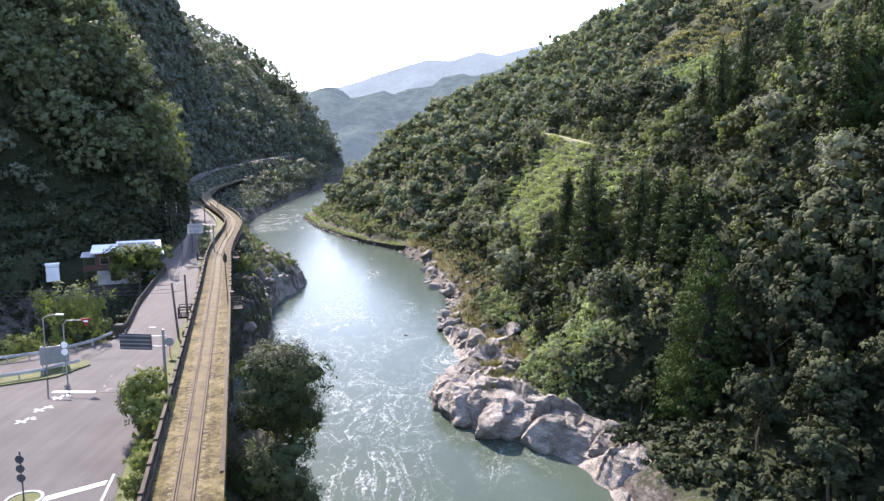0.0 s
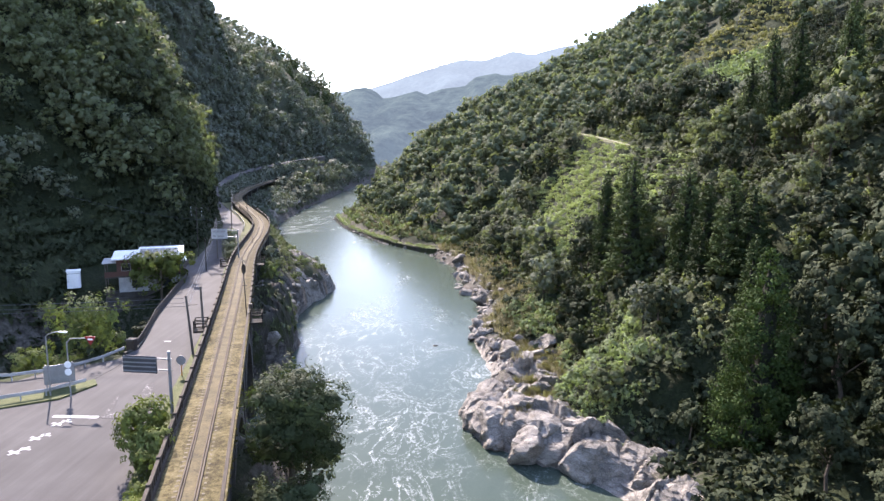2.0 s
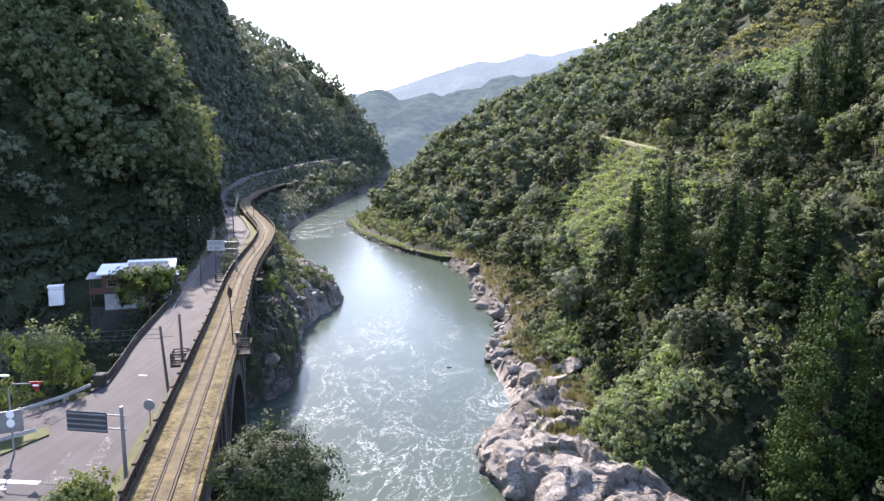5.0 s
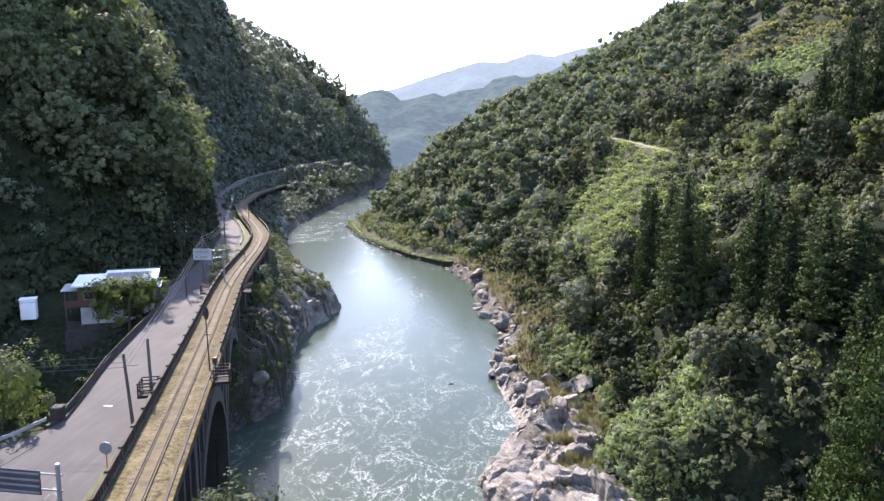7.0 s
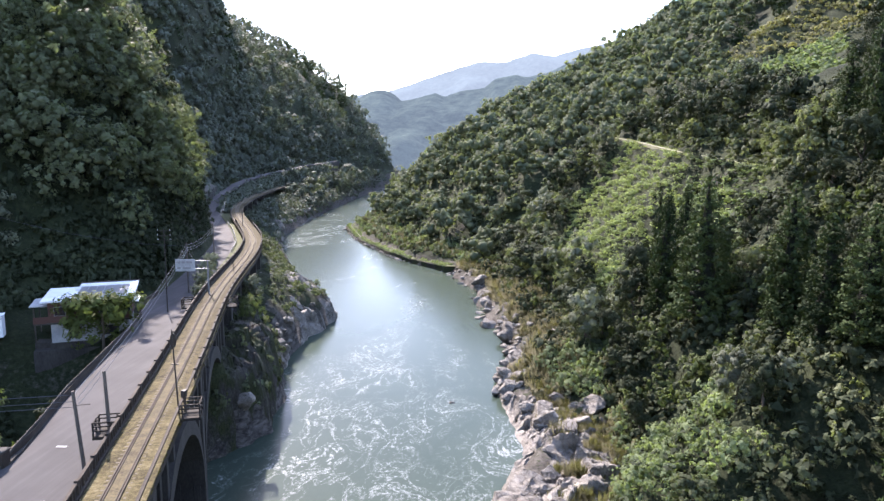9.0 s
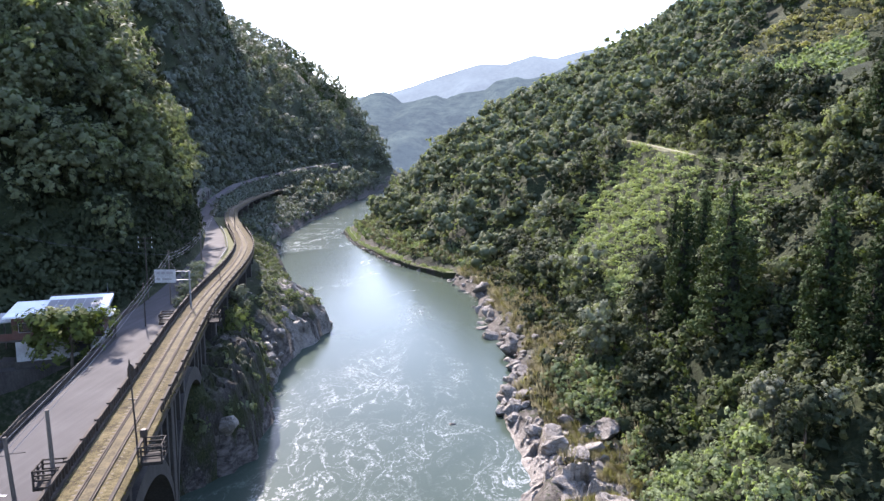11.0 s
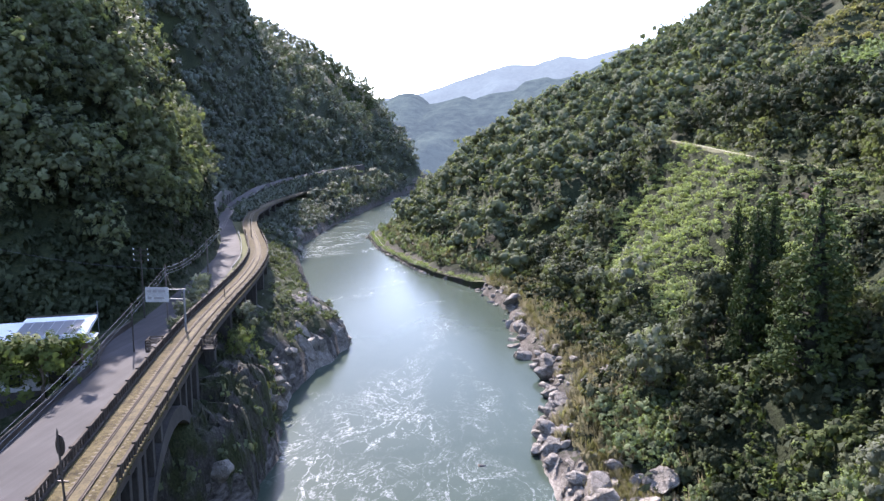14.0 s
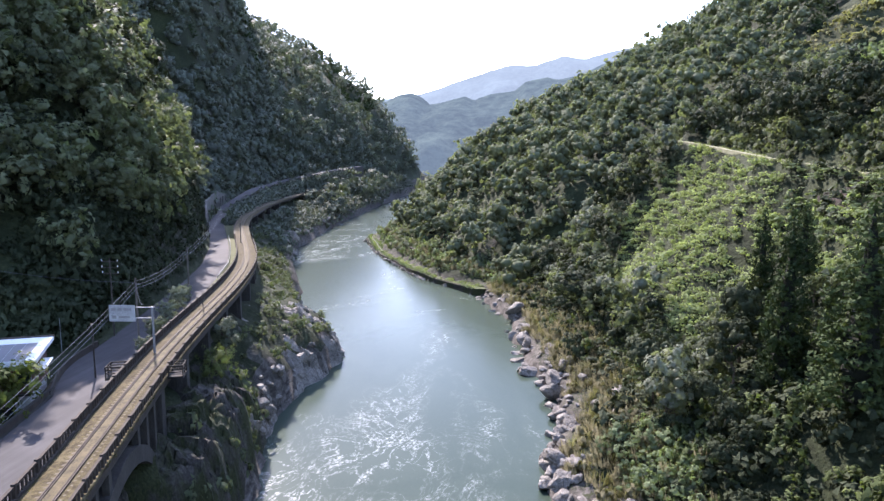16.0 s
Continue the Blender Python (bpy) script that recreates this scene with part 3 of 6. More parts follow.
def trunk_mesh(rng, height, radius, limbs):
    bm = bmesh.new()
    last, r = Vector((0, 0, -0.8)), radius
    for k in range(3):
        nxt = Vector((rng.normal(0, 0.12), rng.normal(0, 0.12), height * (k + 1) / 3))
        tube(bm, last, nxt, r, r * 0.72, 7)
        last, r = nxt, r * 0.72
    for k in range(limbs):
        a, z = 2 * math.pi * k / max(limbs, 1) + rng.uniform(-0.4, 0.4), height * rng.uniform(0.45, 0.9)
        tube(bm, (0, 0, z), (math.cos(a) * height * 0.3, math.sin(a) * height * 0.3, z + height * 0.28), radius * 0.4, radius * 0.12, 5)
    me = bpy.data.meshes.new("trunk")
    bm.to_mesh(me)
    bm.free()
    me.materials.append(BARK)
    return me


def tree_kind(name, label, category, co, material, trunk, group, core=None):
    """A tree with a trunk and a crown, to be copied."""
    top = thing(name, Matrix(), label, category, group)
    share("trunk", trunk, top, Matrix())
    share("crown", crown_mesh("crown", co, material), top, Matrix())
    if core is not None:
        share("inner_mass", core, top, Matrix())
    return top


BROAD = []
for k in range(6):
    leafy = LEAF_GREY if k in (2, 5) else LEAF
    BROAD.append(tree_kind("broadleaf_tree", "leafy broadleaf tree with a dense rounded green crown", "tree",
                           broad_crown(RNG, 3.4, 1.2, 8.6, 2350, 0.19, 13 + k % 3, 20, 0.4), leafy, trunk_mesh(RNG, 5.0, 0.22, 4), "trees on the slopes"))
DARK_TREES = [tree_kind("evergreen_tree", "dense broadleaf tree with leaves darkened to read as shaded", "tree",
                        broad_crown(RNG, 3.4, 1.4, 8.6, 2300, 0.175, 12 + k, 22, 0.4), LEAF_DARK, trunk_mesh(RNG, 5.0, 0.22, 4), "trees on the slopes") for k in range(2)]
BRIGHT_TREE = tree_kind("broadleaf_tree", "young broadleaf tree with bright yellow-green leaves", "tree",
                        broad_crown(RNG, 3.2, 1.2, 6.2, 3400, 0.17, 15, 20), LEAF_BRIGHT, trunk_mesh(RNG, 4.0, 0.16, 5), "trees by the road")
NEAR_TREE = tree_kind("broadleaf_tree", "large leafy green tree with a dense rounded crown", "tree",
                      broad_crown(RNG, 3.4, 0.4, 8.4, 17000, 0.078, 22, 36, 0.5), LEAF_NEAR, trunk_mesh(RNG, 5.0, 0.24, 5), "trees by the road")
OPEN_TREE = tree_kind("broadleaf_tree", "open-crowned green roadside tree with layered branches", "tree",
                      broad_crown(RNG, 3.4, 1.4, 6.0, 5600, 0.105, 24, 46), LEAF_OPEN, trunk_mesh(RNG, 4.2, 0.16, 6), "trees by the road")
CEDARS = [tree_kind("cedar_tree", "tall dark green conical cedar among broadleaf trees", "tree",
                    cone_crown(RNG, 2.5 + 0.25 * k, 0.4, 14.8, 8200, 0.165, 260), LEAF_CEDAR, trunk_mesh(RNG, 11.0, 0.24, 0), "cedars on the slope", twig_shade_mass(RNG, 2.5 + 0.25 * k, 0.4, 14.4)) for k in range(3)]
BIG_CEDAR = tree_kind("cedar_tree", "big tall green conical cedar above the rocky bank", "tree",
                      cone_crown(RNG, 4.2, 0.3, 14.8, 24000, 0.12, 230), LEAF_BIG_CEDAR, trunk_mesh(RNG, 11.0, 0.24, 0), "cedars on the slope", twig_shade_mass(RNG, 4.0, 0.4, 14.4))
MEDIUM_BUSHES = [broad_crown(RNG, 1.6, -0.4, 1.8, 270, 0.17, 10, 10) for k in range(5)]
FINE_BUSHES = [broad_crown(RNG, 1.6, -0.4, 1.7, 520, 0.115, 10, 13) for k in range(4)]
COVER_SHAPES = [broad_crown(RNG, 1.7, -0.5, 0.6, 48, 0.25, 9, 4) for k in range(4)]
FAR_SHAPES = [broad_crown(RNG, 4.9, 0.4, 8.2, 140, 0.6, 5 + k % 3, 5, 0.72) for k in range(6)]
FAR_CONES = [cone_crown(RNG, 3.3, 0.3, 8.8, 200, 0.5, 30) for k in range(3)]
LAST_SHAPES = [broad_crown(RNG, 4.9, 0.4, 8.2, 190, 0.6, 8 + k, 6) for k in range(4)]
MID_SHAPES = [broad_crown(RNG, 3.9 + 0.25 * (k % 3), 0.8, 8.6 + 0.6 * (k % 2), 780, 0.265, 7 + k % 4, 14, 0.38) for k in range(8)]
LEFT_SHAPES = [broad_crown(RNG, 3.9 + 0.25 * (k % 3), 0.6, 8.6 + 0.6 * (k % 2), 540, 0.3, 7 + k % 4, 12, 0.3) for k in range(8)]
BUSH_SHAPES = [broad_crown(RNG, 1.6, -0.4, 1.7, 138, 0.27, 9, 6) for k in range(4)]
TUFT_SHAPES = [tuft_crown(RNG, 0.9, 1.5, 70, 0.07) for k in range(4)]
CARPET_SHAPES = [broad_crown(RNG, 1.6, -0.5, 0.45, 190, 0.165, 9, 7) for k in range(4)]
VINE_SHAPES = [broad_crown(RNG, 1.5, -0.5, 0.75, 110, 0.25, 7, 8) for k in range(4)]


def scattered(shapes, places, scales, turns, tall=None):
    """Copies of leaf shapes, merged into one array."""
    out = []
    pick = np.arange(len(places)) % len(shapes)
    tall = np.ones(len(places)) if tall is None else tall
    for k, shape in enumerate(shapes):
        sel = np.where(pick == k)[0]
        if not len(sel):
            continue
        c, s = np.cos(turns[sel])[:, None], np.sin(turns[sel])[:, None]
        x, y, z = shape[:, 0][None], shape[:, 1][None], shape[:, 2][None]
        sc = scales[sel][:, None]
        co = np.stack([(c * x - s * y) * sc, (s * x + c * y) * sc, z * sc * tall[sel][:, None]], -1) + places[sel][:, None, :]
        nx, ny, nz = shape[:, 3][None], shape[:, 4][None], shape[:, 5][None]
        nrm = np.stack([c * nx - s * ny, s * nx + c * ny, nz + 0 * c], -1)
        out.append(np.concatenate([co, nrm], -1).reshape(-1, 6))
    return np.concatenate(out)


def jitter_grid(x0, x1, y0, y1, step):
    gx, gy = np.meshgrid(np.arange(x0, x1, step), np.arange(y0, y1, step))
    gx = gx + RNG.uniform(-0.42, 0.42, gx.shape) * step + (np.arange(gx.shape[0]) % 2)[:, None] * step * 0.5
    gy = gy + RNG.uniform(-0.42, 0.42, gy.shape) * step
    return gx.reshape(-1), gy.reshape(-1)


def on_land(x, y, sink=0.3):
    return np.stack([x, y, land(x, y) - sink], -1)


def clearing(x, y):
    """The slope under the hill path, overgrown with vines."""
    d = x - right_bank(y)
    lo = np.interp(y, [165, 180, 200, 218, 238], [26, 19, 17.5, 22, 32])
    open_slope = (y > 168 + 1.5 * np.maximum(d - 28, 0)) & (y < 236 - 0.3 * (d - 31)) & (d > lo) & (d < 43)
    return open_slope | ((y > 153) & (y < 163) & (d > 28) & (d < 40))


def meadow(x, y):
    """The felled slope high above, grown over with dry grass."""
    d = x - right_bank(y)
    return (d > 70) & (d < 165) & (y > np.interp(d, [70, 76, 107, 130, 143], [191, 192, 240, 262, 268])) & (y < np.interp(d, [70, 83, 111, 132, 165], [202, 238, 286, 290, 290]))


def hill_path(x, y):
    d = x - right_bank(y)
    return (d > 42.0) & (d < 46.8) & (y > 150) & (y < 247)


def bank_strip(x, y):
    """The embankment with its footpath on the inside of the bend."""
    d = x - right_bank(y)
    return (y > 262) & (y < 400) & (d < 14)


def open_to_valley(x, y, rise):
    """True where a crown is not hidden behind nearer high ground, seen from above the river."""
    z = land(x, y) + rise
    seen = np.ones(len(x), bool)
    for u in np.linspace(0.12, 0.97, 40):
        px, py = u * x, 40 + u * (y - 40)
        seen &= land(px, py) + (3.0 if rise > 5 else 0.5) * (u < 0.9) < 40 + u * (z - 40)
    return seen


def in_sight(x, y):
    return (x < 10 + 0.7 * y) & (x > np.minimum(-12 - 0.64 * y, 40 - 0.82 * y)) & (y > 40) & (land(x, y) < 52 + 0.27 * y)


def stuff(name, co, material, label, category):
    ob = new(name, crown_mesh(name, co, MASS[material]))
    return tagged(ob, label, category, kind="stuff")


def forest():
    # right slope, near
    x, y = jitter_grid(8, 130, 48, 260, 4.7)
    d = x - right_bank(y)
    ok = (d > np.where(y < 84, 6.0, 13.0) + 4 * fbm(x, y, 14, 2, 41)) & ~clearing(x, y) & ~meadow(x, y) & ~hill_path(x, y) & in_sight(x, y) & clear_of_cedars(x, y)
    # low growth only on the open bank
    low = ((d < 30) & (y > 92) & (y < 140)) | ((d < 24) & (y >= 140) & (y < 150)) | ((d < 9) & (y < 84))
    ok &= ~low | (RNG.random(len(x)) < np.where(d > np.where(y < 122, 24, 14), 0.78, np.where(y < 122, 0.14, 0.3)))
    ok &= ~((d > 34) & (d < 44) & (y > 148) & (y < 194))
    # young low growth below the felled slope
    for k in (6.0, 12.0, 18.0):
        ok &= ~meadow(x + 0.42 * k, y + 0.9 * k) | (d < 64)
    x, y, d = x[ok], y[ok], d[ok]
    size = RNG.uniform(0.62, 1.25, len(x)) * np.where((y < 82) & (d < 40), np.where(d > 11, 0.85, 0.5), 1.0) * np.where((d < 30) & (y > 92) & (y < 140), np.where(d > 15, 0.88, 0.5), 1.0) * np.where((d > 26) & (d < 46) & (y > 95) & (y < 192), 0.55, 1.0) * np.where((d > 68) & (d < 130) & (y > 180) & (y < 240), 0.5, 1.0) * np.where((y > 184) & (y < 250) & (d < 25), 1.2, 1.0) * np.where((y > 158) & (y < 183) & (d > 11) & (d < 30), 0.58, 1.0)
    near = (y < 165) & (d < 52)
    order = np.where(near)[0]
    order = order[np.argsort(y[order] + 0.6 * d[order])][:145]
    single = np.zeros(len(x), bool)
    single[order] = True
    for i in order:
        src = BROAD[int(RNG.integers(len(BROAD)))]
        # trees at the near end always get the shade-darkened leaf
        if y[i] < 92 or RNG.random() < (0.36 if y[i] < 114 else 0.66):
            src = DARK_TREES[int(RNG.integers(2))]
        s = size[i]
        m = Matrix.LocRotScale((x[i], y[i], float(land(x[i], y[i])) - 0.3), Euler((RNG.normal(0, 0.05), RNG.normal(0, 0.05), RNG.uniform(0, 6.28))), (s, s, s * RNG.uniform(0.9, 1.2)))
        copy_thing(src, m)
    rest = ~single
    x, y, size = x[rest], y[rest], size[rest]
    kind = RNG.random(len(x)) + np.where((x - right_bank(y) > 46) & (y < 240), np.where(y > 168, 0.4, 0.25), 0.0)
    for sel, name, material in (((kind >= 0.25) & (kind < 0.65), "forest", LEAF), (kind < 0.25, "forest", LEAF_GREY), (kind >= 0.65, "forest", LEAF_DARK)):
        n = sel.sum()
        stuff(name, scattered(MID_SHAPES, on_land(x[sel], y[sel]), size[sel], RNG.uniform(0, 6.28, n), RNG.uniform(0.9, 1.25, n)), material,
              "dense mixed broadleaf forest covering the sunlit valley slope", "forest")
    # left slope, near
    x, y = jitter_grid(-190, -40, 60, 265, 5.6)
    x2, y2 = jitter_grid(-120, -40, 155, 214, 3.7)
    spur = foot(y2) - x2 < 48
    x, y = np.concatenate([x, x2[spur]]), np.concatenate([y, y2[spur]])
    e = foot(y) - x
    ok = (e > 1.5) & in_sight(x, y) & ((e > 15) | (y > 178) | (RNG.random(len(x)) < np.where(y > 146, 0.6, 0.25)))
    x, y, e = x[ok], y[ok], e[ok]
    n = len(x)
    size, grey, dark = np.clip(RNG.lognormal(0.06, 0.3, n), 0.6, 1.7), fbm(x, y, 22, 2, 47) > 0.06, RNG.random(n) < 0.08
    size = size * np.where((e < 15) & (y < 146), 0.45, 1.0)
    size = np.where((y > 155) & (y < 214) & (e < 48), np.minimum(size, 0.85), size)
    size = np.where((y > 146) & (y < 204) & (e < 24), RNG.uniform(1.05, 1.5, n), size)
    for sel, material in ((~grey & ~dark, LEAF), (grey & ~dark, LEAF_GREY), (dark, LEAF_DARK)):
        k = sel.sum()
        stuff("forest", scattered(LEFT_SHAPES, on_land(x[sel], y[sel]), size[sel], RNG.uniform(0, 6.28, k), RNG.uniform(0.85, 1.3, k)), material,
              "dense broadleaf forest on the shaded steep hillside", "forest")
    # both sides, farther
    x, y = jitter_grid(-260, 300, 258, 480, 6.7)
    x2, y2 = jitter_grid(-420, 420, 480, 1120, 11.8)
    grow = np.concatenate([0 * x + 0.9, 0 * x2 + 1.6])
    x, y = np.concatenate([x, x2]), np.concatenate([y, y2])
    d, e = x - right_bank(y), foot(y) - x
    near_bank = (left_bank(y) - x > 3) & (x < road_right(y) + 40) & (x > track(y) + 3) & (y > 450)
    ok = ((d > 9) & ~bank_strip(x, y) & ~meadow(x, y) & (d < 330)) | ((e > 2) & (e < 230)) | near_bank
    ok &= in_sight(x, y)
    ok[ok] = open_to_valley(x[ok], y[ok], 9.0)
    x, y, grow = x[ok], y[ok], grow[ok]
    d = x - right_bank(y)
    n = len(x)
    cone = (fbm(x, y, 60, 2, 55) > 0.16) & (land(x, y) > 75) & (RNG.random(n) < 0.7)
    s = RNG.uniform(0.75, 1.25, n) * grow
    left = x < left_bank(y)
    last = grow > 1.3
    for sel, shapes, material, label in ((~cone & ~left & ~last, FAR_SHAPES, LEAF_HILL, "distant broadleaf forest on the sunlit hillside"),
                                         (~cone & ~left & last, LAST_SHAPES, LEAF_HILL, "distant broadleaf forest on the sunlit hillside"),
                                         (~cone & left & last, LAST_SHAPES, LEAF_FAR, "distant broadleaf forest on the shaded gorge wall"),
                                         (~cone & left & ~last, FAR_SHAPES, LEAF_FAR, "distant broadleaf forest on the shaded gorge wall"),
                                         (cone, FAR_CONES, LEAF_CEDAR, "distant dark conifer plantation on the ridges")):
        k = sel.sum()
        stuff("forest", scattered(shapes, on_land(x[sel], y[sel]), s[sel], RNG.uniform(0, 6.28, k), RNG.uniform(0.8, 1.3, k)), material, label, "forest")


def steep_forest():
    """Trees clinging to the steep shaded wall of the left ridge."""
    x, y = jitter_grid(-290, -120, 360, 650, 6.9)
    e = foot(y) - x
    keep = (e > 10) & (e < 130) & (-x / (y - 20) > 0.31)
    x, y = x[keep], y[keep]
    n = len(x)
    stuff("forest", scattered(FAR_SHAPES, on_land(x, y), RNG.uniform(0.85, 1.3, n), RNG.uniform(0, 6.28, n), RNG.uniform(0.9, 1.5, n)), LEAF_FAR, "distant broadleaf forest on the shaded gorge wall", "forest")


steep_forest()

# place and height of each tip
CEDAR_ROWS = ((35.0, 86.4, 28.6, 1.35), (29.4, 144, 34.8, 1.1), (31.4, 132, 37.1, 1.6), (35.8, 116.5, 37.3, 1.25), (35.6, 107.5, 34.7, 1.0), (37.2, 103, 35.3, 1.1), (38.8, 100, 34.5, 1.2), (36.2, 93, 29.0, 0.9),
              (59.8, 145, 61.4, 1.2), (65, 146, 65.5, 1.2), (67, 133, 64, 1.2), (71, 139, 67, 1.2), (58, 150, 57, 1.1), (58.5, 101, 55, 1.1), (60.8, 101.5, 55, 1.1), (33, 162, 34, 0.8), (36.5, 158, 35, 0.8))


def clear_of_cedars(x, y):
    far = np.ones(len(x), bool)
    for cx, cy, tip, w in CEDAR_ROWS:
        far &= ((x - cx + 1.2 * w) / (3.4 * w)) ** 2 + ((y - cy + 2.5 * w) / (5.6 * w)) ** 2 > 1
    return far


forest()


def cedars():
    for i, (x, y, tip, w) in enumerate(CEDAR_ROWS):
        z = float(land(x, y)) - 0.4
        s = max(tip - z, 7.0) / 15.0
        copy_thing(BIG_CEDAR if i == 0 else CEDARS[i % 3], Matrix.LocRotScale((x, y, z), Euler((0, 0, i * 1.3)), (w, w, s)))


cedars()


def undergrowth():
    # reeds and grass behind the river rocks
    x, y = jitter_grid(-75, 45, 60, 400, 1.5)
    d = x - right_bank(y)
    w = 5 + 5 * fbm(x, y, 18, 2, 61)
    ok = (d > 4 + 3 * fbm(x, y, 7, 2, 62)) & (d < 10 + w) & in_sight(x, y) & ((y < 262) | (d > 6)) & ((y > 138) | (d > np.where(y > 116, 4.5, 9))) & (y > 90) & (RNG.random(len(x)) < np.where(y < 230, 0.8, 0.5))
    x, y = x[ok], y[ok]
    n = len(x)
    stuff("reeds", scattered(TUFT_SHAPES, on_land(x, y, 0), RNG.uniform(0.6, 1.4, n), RNG.uniform(0, 6.28, n)), LEAF_REED, "yellow-green reeds and tall grass along the rocky river bank", "reeds")
    keep = RNG.random(n) < 0.55
    stuff("shrubs", scattered(VINE_SHAPES, on_land(x[keep], y[keep], 0), RNG.uniform(0.5, 1.1, keep.sum()), RNG.uniform(0, 6.28, keep.sum()), RNG.uniform(1.0, 1.9, keep.sum())), LEAF_REED, "straw-green bushes among the reeds on the river bank", "shrubs")
    # dry grass in the hollows of the river ledges
    y = RNG.uniform(98, 147, 620)
    d = RNG.uniform(3.5, 12.5, 620)
    keep = fbm(d * 1.5, y, 5, 3, 68) > 0.02 + 0.2 * (1 - smooth(4, 9, d))
    y, d = y[keep], d[keep]
    n = len(y)
    z = np.where(y < 117.5, np.interp(d, [3.5, 5, 9, 13], [3.6, 4.1, 4.1, 2.6]) * np.interp(y, [96, 106, 112, 118], [0.95, 0.95, 0.7, 0.5]), np.interp(d, [4, 8, 11, 13], [1.7, 2.3, 1.8, 1.2]))
    stuff("grass", scattered(TUFT_SHAPES, np.stack([right_bank(y) + d, y, z], -1), RNG.uniform(0.4, 0.9, n), RNG.uniform(0, 6.28, n)), LEAF_REED, "dry straw-coloured grass in hollows of the river ledges", "grass")
    # shrubs on the open bank
    x, y = jitter_grid(0, 62, 55, 265, 1.6)
    d = x - right_bank(y)
    keep = np.where((y > 84) & (y < 150) & (d < 18), 1.0, np.where((y > 96) & (y < 150) & (d < 35), 0.62, np.where((y < 84) | (y > 146), 0.5, 0.36)))
    ok = ((y < 195) | (d < 25)) & (d > np.where((y > 86) & (y < 138), 12, np.where(y < 86, 4, 8)) + 4 * fbm(x, y, 10, 2, 63)) & (d < np.where(y < 195, 46, 30)) & ~clearing(x, y) & (RNG.random(len(x)) < keep)
    x, y = x[ok], y[ok]
    n = len(x)
    bright = fbm(x, y, 25, 2, 64) > -0.05
    bright = (y > 94) & (y < 150) & (d[ok] < np.where((y > 100) & (y < 130), 24, 19)) & (bright | (d[ok] < 20)) & ((y < 122) | (d[ok] < 14))
    # bushes picked for the darkened leaf where the bank reads as shaded
    shady = RNG.random(n) < np.where(y < 120, 0.15, 0.45)
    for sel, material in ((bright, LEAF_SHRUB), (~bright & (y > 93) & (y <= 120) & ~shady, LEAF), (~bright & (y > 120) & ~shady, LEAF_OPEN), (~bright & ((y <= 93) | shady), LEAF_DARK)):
        k = sel.sum()
        stuff("shrubs", scattered(FINE_BUSHES if material == LEAF_SHRUB else BUSH_SHAPES if material == LEAF_DARK else MEDIUM_BUSHES, on_land(x[sel], y[sel]), np.where((x[sel] - right_bank(y[sel]) > 32) & (y[sel] > 146), 0.5, 1.0) * RNG.uniform(0.8, 1.6, k), RNG.uniform(0, 6.28, k), RNG.uniform(0.7, 1.3, k)), material,
              "low green shrubs growing behind the river rocks", "shrubs")
    # low creepers between the cedars and the hill path
    x, y = jitter_grid(30, 60, 146, 196, 1.3)
    d = x - right_bank(y)
    ok = (d > 32) & (d < 43.4) & ~clearing(x, y)
    x, y = x[ok], y[ok]
    n = len(x)
    stuff("vines", scattered(VINE_SHAPES, on_land(x, y, 0.2), RNG.uniform(0.9, 1.4, n), RNG.uniform(0, 6.28, n), np.where(x - right_bank(y) > 40, 0.45, 0.85)), LEAF_SHRUB, "green creepers and low bushes below the hillside track", "vines")
    # vines over the clearing
    x, y = jitter_grid(0, 60, 132, 250, 1.25)
    x, y = x + RNG.normal(0, 0.6, len(x)), y + RNG.normal(0, 0.6, len(x))
    ok = clearing(x, y)
    x, y = x[ok], y[ok]
    n = len(x)
    stuff("vines", scattered(CARPET_SHAPES, on_land(x, y, 0.1), RNG.uniform(0.85, 1.3, n), RNG.uniform(0, 6.28, n), RNG.uniform(0.5, 1.0, n)), LEAF_VINE, "bright green creeping vines smothering the cleared slope", "vines")
    # scrub on the bank above the hill path
    x, y = jitter_grid(30, 75, 146, 232, 1.7)
    d = x - right_bank(y)
    ok = (d > 46.2) & (d < 53)
    x, y = x[ok], y[ok]
    n = len(x)
    stuff("shrubs", scattered(BUSH_SHAPES, on_land(x, y), RNG.uniform(0.8, 1.7, n), RNG.uniform(0, 6.28, n), RNG.uniform(0.8, 1.4, n)), LEAF, "green bushes on the bank above the hillside track", "shrubs")
    # grass beside the hill path
    x, y = jitter_grid(30, 75, 150, 246, 0.9)
    d = x - right_bank(y)
    ok = (d > 42.6) & (d < 46.2) & (np.abs(d - 44.6) > 0.7) & (RNG.random(len(x)) < 0.6)
    x, y = x[ok], y[ok]
    n = len(x)
    stuff("grass", scattered(TUFT_SHAPES, on_land(x, y, 0), RNG.uniform(0.25, 0.5, n), RNG.uniform(0, 6.28, n)), LEAF_VINE, "light green grass along the hillside track", "grass")
    # low growth at the water's edge of the far left bank
    x, y = jitter_grid(-150, -40, 296, 900, 3.2)
    w = left_bank(y) - x
    ok = (w > 0.6) & (w < np.where(y < 450, 26, 9)) & (x > track(y) + 3.5)
    x, y = x[ok], y[ok]
    n = len(x)
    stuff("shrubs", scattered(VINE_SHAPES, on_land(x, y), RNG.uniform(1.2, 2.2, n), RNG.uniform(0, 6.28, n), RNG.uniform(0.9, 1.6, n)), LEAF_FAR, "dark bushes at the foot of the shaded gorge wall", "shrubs")
